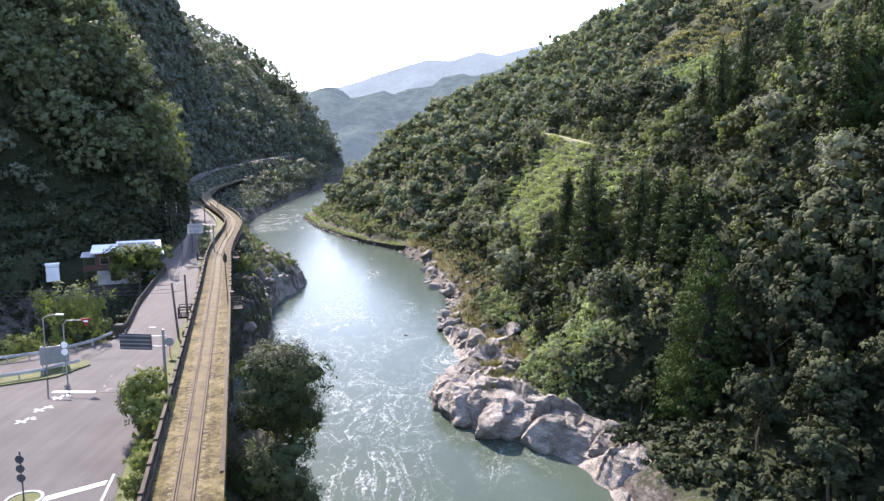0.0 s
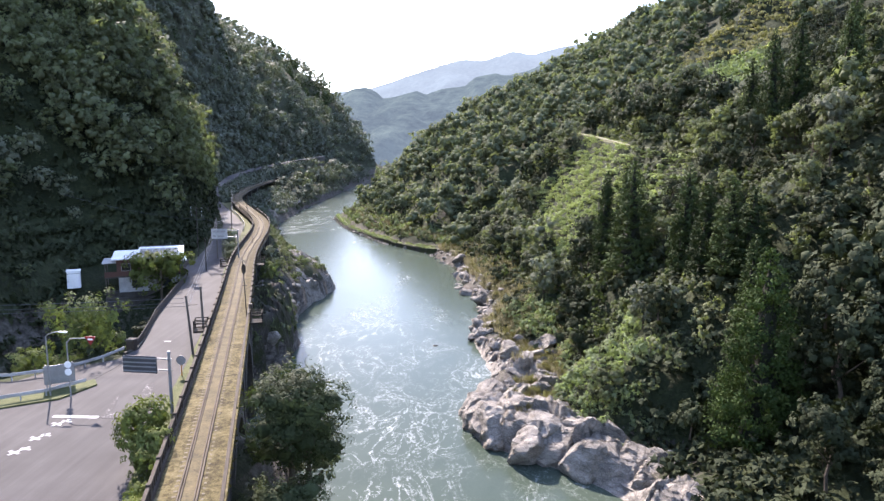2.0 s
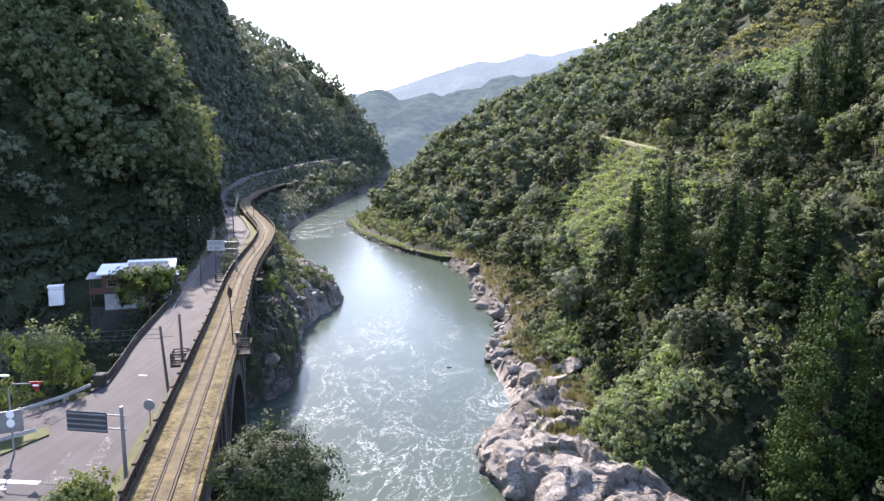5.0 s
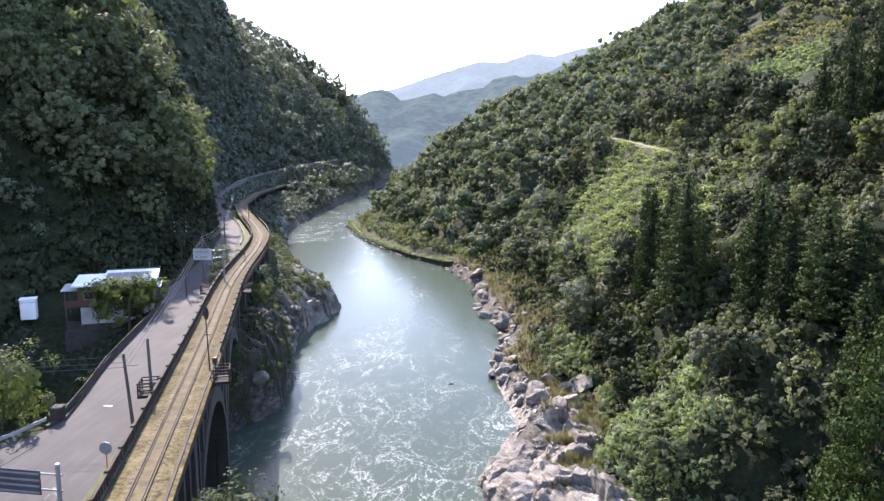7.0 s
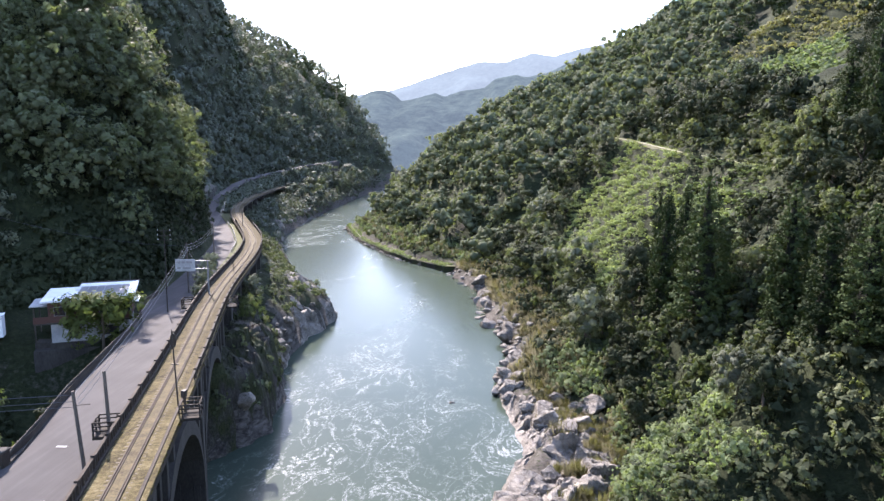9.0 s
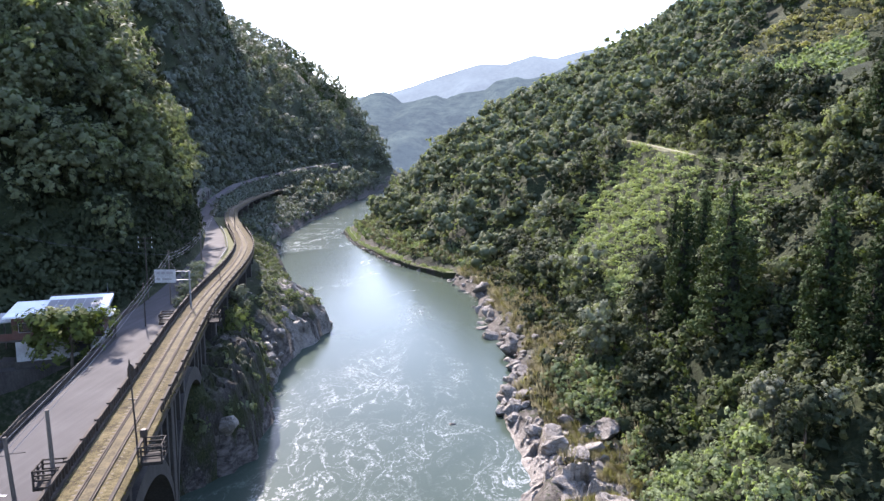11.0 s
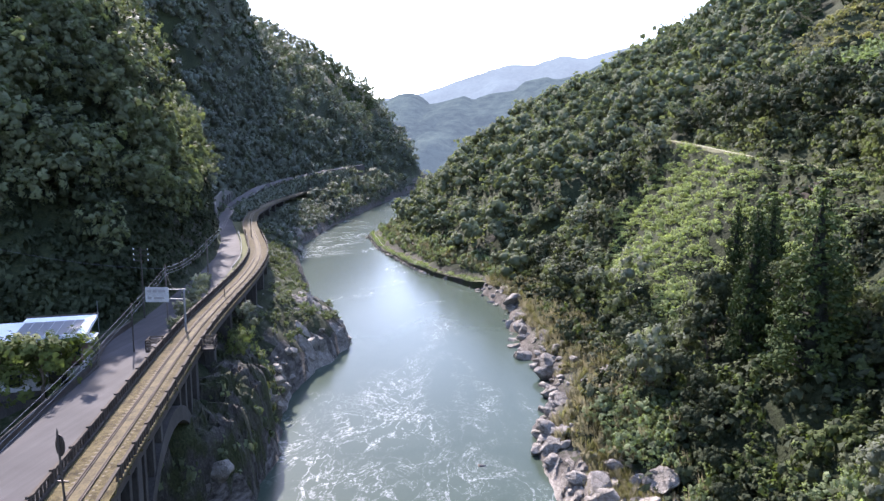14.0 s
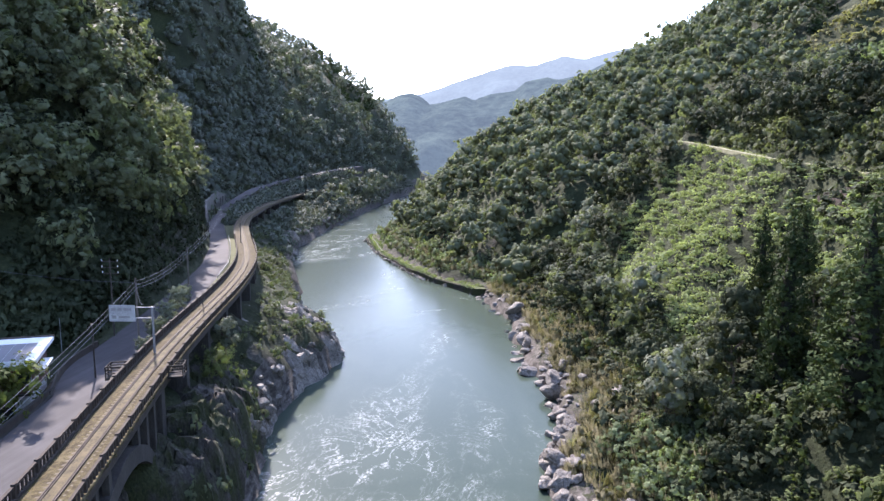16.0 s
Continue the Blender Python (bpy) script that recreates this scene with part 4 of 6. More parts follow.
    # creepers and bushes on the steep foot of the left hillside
    # near stretch: leaf darkened in place of the hill's shade
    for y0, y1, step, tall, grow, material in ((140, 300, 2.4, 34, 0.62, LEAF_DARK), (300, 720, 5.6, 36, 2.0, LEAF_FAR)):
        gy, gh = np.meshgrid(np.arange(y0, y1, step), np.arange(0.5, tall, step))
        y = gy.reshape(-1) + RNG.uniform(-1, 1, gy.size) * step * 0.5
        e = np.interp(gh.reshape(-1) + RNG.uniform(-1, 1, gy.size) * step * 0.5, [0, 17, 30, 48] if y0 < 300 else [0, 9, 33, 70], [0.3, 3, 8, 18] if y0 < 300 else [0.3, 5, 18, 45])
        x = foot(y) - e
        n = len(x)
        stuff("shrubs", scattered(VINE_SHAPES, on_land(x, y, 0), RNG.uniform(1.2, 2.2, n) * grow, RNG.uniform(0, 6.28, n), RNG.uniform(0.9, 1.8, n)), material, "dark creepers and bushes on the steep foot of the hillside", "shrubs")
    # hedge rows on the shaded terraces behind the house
    # hedge leaf darkened, painting in the shade on the terraces
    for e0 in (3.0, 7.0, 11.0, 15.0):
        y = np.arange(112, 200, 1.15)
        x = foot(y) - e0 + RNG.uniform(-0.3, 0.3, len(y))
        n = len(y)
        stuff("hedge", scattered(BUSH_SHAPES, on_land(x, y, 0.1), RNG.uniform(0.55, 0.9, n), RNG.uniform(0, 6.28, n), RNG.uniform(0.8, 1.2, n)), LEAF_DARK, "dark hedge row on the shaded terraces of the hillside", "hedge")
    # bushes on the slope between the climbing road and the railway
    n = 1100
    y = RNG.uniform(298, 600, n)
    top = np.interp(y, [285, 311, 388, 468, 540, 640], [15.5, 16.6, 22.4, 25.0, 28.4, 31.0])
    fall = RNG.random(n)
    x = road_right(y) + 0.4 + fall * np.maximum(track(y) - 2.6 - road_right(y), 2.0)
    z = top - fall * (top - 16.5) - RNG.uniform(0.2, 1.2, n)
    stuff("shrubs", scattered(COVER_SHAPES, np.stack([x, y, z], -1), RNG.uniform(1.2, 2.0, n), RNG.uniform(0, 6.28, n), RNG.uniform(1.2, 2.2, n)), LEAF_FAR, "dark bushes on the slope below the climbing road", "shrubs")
    # bushes above the embankment inside the bend
    x, y = jitter_grid(-85, 10, 262, 402, 2.1)
    d = x - right_bank(y)
    ok = (d > 4.5) & (d < 16)
    x, y = x[ok], y[ok]
    k = RNG.random(len(x)) < 0.45
    for sel, material in ((k, LEAF_SHRUB), (~k, LEAF)):
        n = sel.sum()
        stuff("shrubs", scattered(VINE_SHAPES, on_land(x[sel], y[sel], 0), RNG.uniform(0.7, 1.5, n), RNG.uniform(0, 6.28, n), RNG.uniform(0.9, 2.2, n)), material, "bushes and grass above the riverside embankment", "shrubs")
    # rough grass spilling over the embankment's edge
    y = RNG.uniform(263, 396, 520)
    d = RNG.choice([-0.1, 0.3, 0.5, 2.6, 3.4, 4.2], 520) + RNG.normal(0, 0.25, 520)
    x = np.interp(y, np.arange(250, 412, 3.0), [np.mean([float(right_bank(v + k)) for k in (-9, -6, -3, 0, 3, 6, 9)]) for v in np.arange(250, 412, 3.0)]) + d
    stuff("grass", scattered(TUFT_SHAPES, np.stack([x, y, 1.5 + 0.7 * fbm(0 * y, y, 12, 3, 92)], -1), RNG.uniform(0.4, 0.8, 520), RNG.uniform(0, 6.28, 520)), LEAF_SHRUB, "rough green grass along the edge of the embankment", "grass")
    # creepers hanging over the cliff below the railway
    y = RNG.uniform(119, 158, 330)
    x = left_bank(y) - RNG.uniform(0.2, 8, 330) ** 1.0
    z = np.interp(left_bank(y) - x, [0.2, 1.2, 3, 8], [4.0, 7.0, 8.8, 9.5]) - RNG.uniform(0, 1.5, 330)
    stuff("vines", scattered(VINE_SHAPES, np.stack([x, y, z], -1), RNG.uniform(0.5, 1.1, 330), RNG.uniform(0, 6.28, 330), RNG.uniform(1.0, 2.2, 330)), LEAF, "dark creepers hanging over the rock cliff", "vines")
    # ferns and undergrowth between the trees, in the darkened leaf
    x, y = jitter_grid(5, 150, 58, 262, 2.9)
    d = x - right_bank(y)
    ok = (d > 9) & (d < 125) & in_sight(x, y) & ~meadow(x, y) & ~clearing(x, y) & ~hill_path(x, y)
    x, y = x[ok], y[ok]
    n = len(x)
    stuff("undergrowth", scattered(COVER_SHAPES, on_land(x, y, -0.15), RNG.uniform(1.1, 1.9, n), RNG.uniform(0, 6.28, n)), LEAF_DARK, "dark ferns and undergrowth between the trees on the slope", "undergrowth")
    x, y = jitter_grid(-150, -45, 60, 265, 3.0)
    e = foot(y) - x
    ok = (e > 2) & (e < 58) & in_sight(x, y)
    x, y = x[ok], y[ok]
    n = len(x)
    # left hillside: the darkened leaf stands in for its shadow
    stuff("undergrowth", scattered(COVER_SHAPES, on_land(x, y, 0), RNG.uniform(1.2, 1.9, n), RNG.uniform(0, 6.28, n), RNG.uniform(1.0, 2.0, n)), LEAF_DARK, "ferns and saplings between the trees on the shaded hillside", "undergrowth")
    x, y = jitter_grid(-70, 130, 252, 420, 4.4)
    d = x - right_bank(y)
    ok = (d > 9) & (d < 120) & in_sight(x, y) & ~meadow(x, y)
    x, y = x[ok], y[ok]
    n = len(x)
    stuff("undergrowth", scattered(COVER_SHAPES, on_land(x, y, 0), RNG.uniform(1.8, 2.6, n), RNG.uniform(0, 6.28, n), RNG.uniform(0.8, 1.5, n)), LEAF, "ferns and saplings between the trees on the far slope", "undergrowth")
    # dry grass on the felled slope
    x, y = jitter_grid(60, 200, 210, 340, 2.7)
    ok = meadow(x, y) & in_sight(x, y)
    x, y = x[ok], y[ok]
    n = len(x)
    high = x - right_bank(y) + 14 * fbm(x, y, 20, 2, 69) > 108
    for sel, name, material, label in ((high, "dry_grass", LEAF_DRY, "dry yellowish grass and young plants on the felled slope"), (~high, "shrubs", LEAF_SHRUB, "light green young growth on the felled slope")):
        k = sel.sum()
        stuff(name, scattered(VINE_SHAPES, on_land(x[sel], y[sel], 0), RNG.uniform(1.1, 2.0, k), RNG.uniform(0, 6.28, k)), material, label, "grass" if name == "dry_grass" else "shrubs")
    # scrub on the left cliff and beside the railway
    x, y = jitter_grid(-110, 5, 40, 330, 2.0)
    w, reach = left_bank(y) - x, left_bank(y) - track(y)
    ok = (w > 2.5) & (x > track(y) + 3.2) & (RNG.random(len(x)) < np.where(y < 162, 0.8, 0.62) + 0.9 * fbm(x, y, 12, 2, 66)) & in_sight(x, y)
    x, y = x[ok], y[ok]
    n = len(x)
    stuff("shrubs", scattered(BUSH_SHAPES, on_land(x, y), RNG.uniform(0.4, 1.1, n), RNG.uniform(0, 6.28, n), RNG.uniform(0.7, 1.2, n)), LEAF, "dark green scrub clinging to the cliff below the railway", "shrubs")
    # low growth in the dip and at the hill's foot
    x, y = jitter_grid(-75, -30, 60, 330, 1.9)
    e = foot(y) - x
    ok = (x < road_left(y) - 1.5) & (e < 4) & (RNG.random(len(x)) < 0.55) & ~((y > 118) & (y < 150) & (x > -68)) & ((y > 84) | (x < -47))
    x, y = x[ok], y[ok]
    n = len(x)
    # shade of the dip is put into the leaf colour
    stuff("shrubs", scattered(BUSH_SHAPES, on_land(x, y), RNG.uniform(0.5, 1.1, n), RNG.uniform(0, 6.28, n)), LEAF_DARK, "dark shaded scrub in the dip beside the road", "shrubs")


undergrowth()

# ---- river rocks ----


def rock_mesh(rng, cuts=11, fine=4, low=0.4, high=0.8, rough=1.0):
    """A boulder: a ball cut by random planes, roughened."""
    bm = bmesh.new()
    bmesh.ops.create_icosphere(bm, subdivisions=fine, radius=1.0)
    planes = [(Vector(rng.normal(0, 1, 3)).normalized(), rng.uniform(low, high)) for k in range(cuts)]
    off = Vector(rng.uniform(-50, 50, 3))
    for v in bm.verts:
        for n, h in planes:
            over = v.co.dot(n) - h
            if over > 0:
                v.co -= n * over * 0.93
        k = noise.fractal(v.co * 2.2 + off, 1.0, 2.1, 5) * 0.12 + abs(noise.noise(v.co * 1.4 + off)) * -0.12
        v.co *= 1 + k * rough
    me = bpy.data.meshes.new("rock")
    bm.to_mesh(me)
    bm.free()
    me.materials.append(STONE)
    return me


BLOCKS = [rock_mesh(RNG, 12, 4, 0.5, 0.8, 1.0) for k in range(6)]
ROCKS = [rock_mesh(RNG, 14) for k in range(7)] + [rock_mesh(RNG, 12, 3) for k in range(7)] + [rock_mesh(RNG, 10, 2) for k in range(5)]


def rock(x, y, z, s, label="grey weathered boulder on the rocky river bank"):
    ob = new("rock", ROCKS[int(RNG.integers(7)) + (0 if max(s) > 1.9 else 7)] if max(s) > 0.95 else ROCKS[14 + int(RNG.integers(5))])
    ob.matrix_basis = Matrix.LocRotScale((x, y, z), Euler(RNG.uniform(-0.5, 0.5, 3) + np.array([0, 0, RNG.uniform(0, 6.28)])), s)
    tagged(ob, label, "rock", "river rocks")


def blocks(x, y, size, seed, squash=1.0, turn=0.6):
    """A jointed rock mass: for each point the tilt of its block and its nearness to a joint."""
    c, q = math.cos(turn), math.sin(turn)
    u, v = (c * x + q * y) / size, (-q * x + c * y) / (size * squash)
    iu, iv = np.floor(u), np.floor(v)
    best, second = np.full(x.shape, 9.0), np.full(x.shape, 9.0)
    lift, cell = np.zeros(x.shape), np.zeros(x.shape)
    for i in (-1, 0, 1):
        for j in (-1, 0, 1):
            gu, gv = iu + i, iv + j
            h = [value_noise(gu * 7.31 + 0.37 + 3 * k, gv * 5.17 + 0.73, seed + k) for k in range(5)]
            pu, pv = gu + 0.5 + 0.9 * h[0], gv + 0.5 + 0.9 * h[1]
            r = np.hypot(u - pu, v - pv)
            level = h[2] + 1.7 * (h[3] * (u - pu) + h[4] * (v - pv))
            near = r < best
            second = np.where(near, best, np.minimum(second, r))
            lift = np.where(near, level, lift)
            cell = np.where(near, gu * 1000 + gv, cell)
            best = np.where(near, r, best)
    return lift, smooth(0.0, 0.055, second - best), cell


def outcrop(name, edge, side, y0, y1, rise, size, seed, label, step=0.23, material=STONE):
    """A bare jointed rock mass rising from the river; rise gives its height from the edge inwards along y."""
    ys = np.arange(y0, y1, step)
    us = np.concatenate([np.arange(-1.6, 9, step), np.arange(9, 16, step * 1.6)])
    gu, gy = np.meshgrid(us, ys)
    bank = np.array([np.mean(edge(y + np.array([-3.0, -1.5, 0, 1.5, 3.0]))) for y in ys])[:, None]
    gx = bank + side * gu
    gx = gx + 1.3 * fbm(gx, gy, 5, 3, seed + 40)
    top = rise(gu, gy)
    big, seam, cell = blocks(gx + 0.5 * fbm(gx, gy, 3, 3, seed + 50), gy + 0.5 * fbm(gx, gy, 3, 3, seed + 51), size, seed, 0.6)
    small, crack, _cell = blocks(gx + 0.3 * fbm(gx, gy, 1.2, 2, seed + 53), gy + 0.3 * fbm(gx, gy, 1.2, 2, seed + 52), size * 0.34, seed + 9, 0.5, 1.1)
    full = smooth(0.0, 1.2, top) * min(size / 5.0, 1.0)
    z = top + full * (2.9 * big + 0.75 * small - 1.7 * (1 - seam) - 0.45 * (1 - crack))
    # ledges
    bed = (z + 0.25 * gx - 0.15 * gy + 0.6 * fbm(gx, gy, 4, 2, seed + 70)) / 0.8
    part_up = bed - np.floor(bed)
    z = z + full * (0.34 * (smooth(0.35, 0.6, part_up) - part_up) + 0.3 * fbm(gx, gy, 0.8, 3, seed + 60))
    edge_out = smooth(0, 1.2, gy - y0) * (1 - smooth(-1.2, 0, gy - y1)) * (1 - smooth(13, 15.5, gu))
    z = -1.2 + (z + 1.2) * edge_out
    nx, ny = len(us), len(ys)
    i = (np.arange(ny - 1)[:, None] * nx + np.arange(nx - 1)[None, :]).reshape(-1)
    faces = np.stack([i, i + 1, i + 1 + nx, i + nx], -1)
    faces = faces if side > 0 else faces[:, ::-1]
    co, cell = np.stack([gx, gy, z], -1).reshape(-1, 3), cell.reshape(-1)[faces[:, 0]]
    top = thing(name, Matrix(), label, "rock", "river rocks")
    # each block between the joints is a piece of its own
    for c in np.unique(cell):
        used, f = np.unique(faces[cell == c], return_inverse=True)
        me = mesh_from("rock_block", co[used], f.reshape(-1, 4))
        me.set_sharp_from_angle(angle=radians(30))
        me.materials.append(material)
        share("rock_block", me, top, Matrix())


def rocks():
    outcrop("rock_outcrop", right_bank, 1, 60, 118, lambda u, y: np.interp(u, [-1.4, -0.6, 0.6, 2.2, 5, 9, 13, 16], [-1.2, 0.0, 2.4, 3.6, 4.4, 4.4, 2.5, 0]) * np.interp(y, [60, 74, 78.5, 81.5, 84, 86.5, 91, 96, 106, 112, 118], [0.08, 0.12, 0.65, 0.6, 0.12, 0.5, 0.9, 1.1, 1.1, 0.75, 0.5]),
            7.5, 201, "broad grey rock outcrop with cracked ledges beside the river")
    outcrop("rock_outcrop", right_bank, 1, 117.5, 148, lambda u, y: np.interp(u, [-1.4, -0.4, 1.5, 4, 8, 11, 16], [-1.2, 0.0, 1.0, 1.7, 2.3, 1.8, 0]), 4.2, 221, "broken grey ledges with dry grass beside the river")
    outcrop("rock_outcrop", left_bank, -1, 156, 214, lambda u, y: np.interp(u, [-1.4, -0.5, 0.5, 2.0, 5, 9, 13, 16], [-1.2, 0.0, 3.0, 5.2, 8.2, 11, 13, 13.5]) * np.interp(y, [156, 165, 190, 205, 214], [0.9, 1.0, 0.9, 0.8, 0.6]),
            3.6, 241, "craggy pale rock point below the railway viaduct", 0.28)
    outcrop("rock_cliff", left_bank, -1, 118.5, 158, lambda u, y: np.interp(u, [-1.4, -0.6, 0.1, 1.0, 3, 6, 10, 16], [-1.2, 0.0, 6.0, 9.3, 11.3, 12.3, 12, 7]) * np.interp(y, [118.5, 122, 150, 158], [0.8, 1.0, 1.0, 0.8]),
            4.4, 261, "steep mossy rock cliff below the railway viaduct, darkened as shaded", 0.3, CLIFF)
    # the angular blocks that make up the front of the outcrop
    for k in range(15):
        y = 88.5 + 22.0 * (k + float(RNG.uniform(0, 1))) / 15
        u = (1.2, 4.0, 2.6)[k % 3] + float(RNG.uniform(-0.5, 0.8))
        s = float(RNG.uniform(2.6, 4.0))
        ob = new("rock", BLOCKS[k % 6])
        z = float(np.interp(u, [0, 1.5, 5.5], [0.2, 1.2, 2.4])) * float(np.interp(y, [86, 91, 106, 113], [0.6, 1.0, 1.1, 0.7]))
        ob.matrix_basis = Matrix.LocRotScale((float(right_bank(y)) + u, y, z), Euler((RNG.uniform(-0.3, 0.3), RNG.uniform(-0.3, 0.3), RNG.uniform(0, 6.28))), (s * 1.3, s, s * 0.85))
        tagged(ob, "large angular block of grey rock on the river outcrop", "rock", "river rocks")
    # loose blocks on and beside the outcrop
    for x, y, z, s in ((3.5, 104, 0.6, 1.7), (20.5, 92, 1.0, 1.9), (22.5, 84, 1.0, 2.2), (9, 113, 2.6, 2.0), (10, 122, 1.6, 1.9), (13.0, 127, 2.6, 2.2), (14.6, 129.6, 2.4, 1.9), (9.5, 131, 1.4, 1.8), (16.5, 134, 3.0, 2.4), (13, 138, 2.4, 1.9), (7.5, 141, 0.8, 1.6)):
        rock(x, y, z, (s, s * RNG.uniform(0.7, 1.0), s * RNG.uniform(0.6, 0.85)), "large grey boulder lying on the river ledges")
    # boulders along the right bank
    for k in range(150):
        y = float(RNG.uniform(108, 262))
        if RNG.random() < 0.25:
            y = float(RNG.uniform(145, 190))
        d = float(abs(RNG.normal(0, 3.6)) - 0.3)
        x = float(right_bank(y)) + d
        s = float(RNG.lognormal(0.0, 0.45)) * (1.0 if y < 200 else 0.8)
        rock(x, y, max(float(land(x, y)), -0.3) + 0.12 * s, (s * 1.2, s, s * 0.75))
    rock(17, 133.5, 3.2, (2.6, 2.2, 2.0))
    rock(6.5, 178, 1.0, (2.4, 1.5, 2.2))
    rock(9, 187, 1.4, (1.6, 1.4, 1.8))
    rock(-3.4, 142.6, -0.35, (1.0, 0.8, 0.7), "low dark rock breaking the river surface in foam")
    rock(-2, 149, -0.35, (0.8, 0.6, 0.5), "low dark rock breaking the river surface in foam")
    # the point below the railway
    for k in range(46):
        y = float(RNG.uniform(152, 226))
        w = float(RNG.uniform(-0.6, 1) + RNG.uniform(0, 1.6) ** 2)
        x = float(left_bank(y)) - w
        if x < float(track(y)) + 4:
            continue
        s = min(float(RNG.lognormal(-0.3, 0.4)), 1.2)
        rock(x, y, max(float(land(x, y)), -0.2) + 0.25 * s, (s, s * 1.2, s * 1.0), "pale jagged boulder on the rocky point below the railway")
    for k in range(8):
        y = float(RNG.uniform(75, 156))
        w = float(RNG.uniform(-0.3, 3.0))
        x = float(left_bank(y)) - w
        s = float(RNG.lognormal(0.35, 0.4))
        rock(x, y, max(float(land(x, y)), -0.2) + 0.2 * s, (s, s * 1.2, s * 1.1), "dark shaded boulder at the foot of the railway cliff")
    for k in range(26):
        y = float(RNG.uniform(290, 470))
        s = float(RNG.lognormal(0.5, 0.4))
        x = float(left_bank(y)) - float(RNG.uniform(-0.5, 4))
        rock(x, y, max(float(land(x, y)), -0.2) + 0.2 * s, (s, s * 1.2, s * 0.9), "dark shaded boulder at the water's edge")


rocks()

# ---- far ridges ----


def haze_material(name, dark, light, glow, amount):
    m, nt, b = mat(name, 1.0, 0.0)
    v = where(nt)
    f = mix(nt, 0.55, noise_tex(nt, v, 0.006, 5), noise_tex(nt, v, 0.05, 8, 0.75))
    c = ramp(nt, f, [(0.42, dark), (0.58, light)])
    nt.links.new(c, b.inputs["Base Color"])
    # blue emission paints the haze of distant air onto the ridge
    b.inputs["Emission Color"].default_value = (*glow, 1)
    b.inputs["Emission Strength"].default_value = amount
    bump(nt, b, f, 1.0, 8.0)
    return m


def ridge(name, crest_y, depth, crest, material, label, seed, rough, x0=-900, x1=1500):
    """A far mountain ridge: a crest line with spurs running down towards the valley."""
    xs, ys = np.linspace(x0, x1, 330), crest_y - depth * (1 - np.linspace(0, 1.25, 60))

    def height(x, y):
        u = (y - crest_y + depth) / depth
        top = np.interp(x, crest[0], crest[1]) + 0.022 * rough * fbm(x, y, 0.2 * rough, 3, seed)
        spur = fbm(x, y * 0.45, 0.9 * rough, 4, seed + 9)
        body = top * np.clip(u + 0.45 * spur * np.clip(1 - u, 0, 1), 0, 1) ** 0.85 * (1 - 0.9 * smooth(1.0, 1.25, u))
        return np.maximum(body + 0.1 * rough * fbm(x, y, 0.3 * rough, 4, seed + 3) * np.clip(2 - 2 * u, 0, 1), -4)
    ob = new(name, grid_mesh(name, xs, ys, height))
    ob.data.materials.append(material)
    ob.data.polygons.foreach_set("use_smooth", [True] * len(ob.data.polygons))
    tagged(ob, label, "mountain", kind="structure")


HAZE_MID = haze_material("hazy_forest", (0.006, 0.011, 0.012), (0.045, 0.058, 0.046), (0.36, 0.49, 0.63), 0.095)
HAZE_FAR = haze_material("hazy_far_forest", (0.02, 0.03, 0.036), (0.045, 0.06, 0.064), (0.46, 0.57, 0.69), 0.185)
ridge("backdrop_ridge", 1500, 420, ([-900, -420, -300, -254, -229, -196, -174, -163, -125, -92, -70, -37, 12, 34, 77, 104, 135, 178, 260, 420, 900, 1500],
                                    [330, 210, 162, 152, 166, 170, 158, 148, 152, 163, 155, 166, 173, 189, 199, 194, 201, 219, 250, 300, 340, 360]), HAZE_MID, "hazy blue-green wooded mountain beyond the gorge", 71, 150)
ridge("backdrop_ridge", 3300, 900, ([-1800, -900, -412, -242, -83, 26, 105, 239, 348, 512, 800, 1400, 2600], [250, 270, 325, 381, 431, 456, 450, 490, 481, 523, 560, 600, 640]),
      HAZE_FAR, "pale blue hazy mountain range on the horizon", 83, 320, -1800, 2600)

# ---- road and railway ----
GRASS_STRIP = surface("roadside_grass", (0.035, 0.045, 0.016), (0.1, 0.105, 0.04), 0.8, 9, 0.95, 0.8, 0.1)
BRICK = surface("brown_brick_wall", (0.06, 0.03, 0.024), (0.11, 0.055, 0.042), 0.5, 16, 0.85, 0.3, 0.02)
RAILING = surface("dark_stained_concrete", (0.017, 0.013, 0.01), (0.062, 0.047, 0.033), 0.6, 8, 0.9, 0.3, 0.02, (1, 1, 0.4))
TARRED = surface("tarred_timber", (0.012, 0.01, 0.008), (0.045, 0.036, 0.028), 1.0, 12, 0.9, 0.3, 0.02)
RED = surface("red_enamel", (0.2, 0.016, 0.018), (0.3, 0.03, 0.028), 1.0, 10, 0.4, 0.02, 0.002)
SIGN_GREY = surface("sign_back_grey", (0.045, 0.046, 0.052), (0.085, 0.087, 0.095), 0.8, 10, 0.5, 0.05, 0.005, metal=0.3)
ROOF_PANEL = surface("solar_panel_glass", (0.16, 0.16, 0.165), (0.22, 0.22, 0.225), 0.6, 12, 0.28, 0.03, 0.002, spec=0.5)
PANEL = surface("roof_panel_grey", (0.17, 0.165, 0.163), (0.25, 0.242, 0.238), 0.6, 12, 0.8, 0.1, 0.01)
GLASS = surface("dark_window_glass", (0.01, 0.012, 0.014), (0.025, 0.03, 0.034), 0.5, 3, 0.08, 0.0, 0.001, spec=0.6)
SLEEPER = surface("grey_sleeper", (0.07, 0.058, 0.04), (0.15, 0.127, 0.095), 0.9, 14, 0.9, 0.4, 0.02)
ORANGE = surface("orange_paint", (0.5, 0.17, 0.03), (0.6, 0.22, 0.04), 1.0, 9, 0.5, 0.02, 0.002)
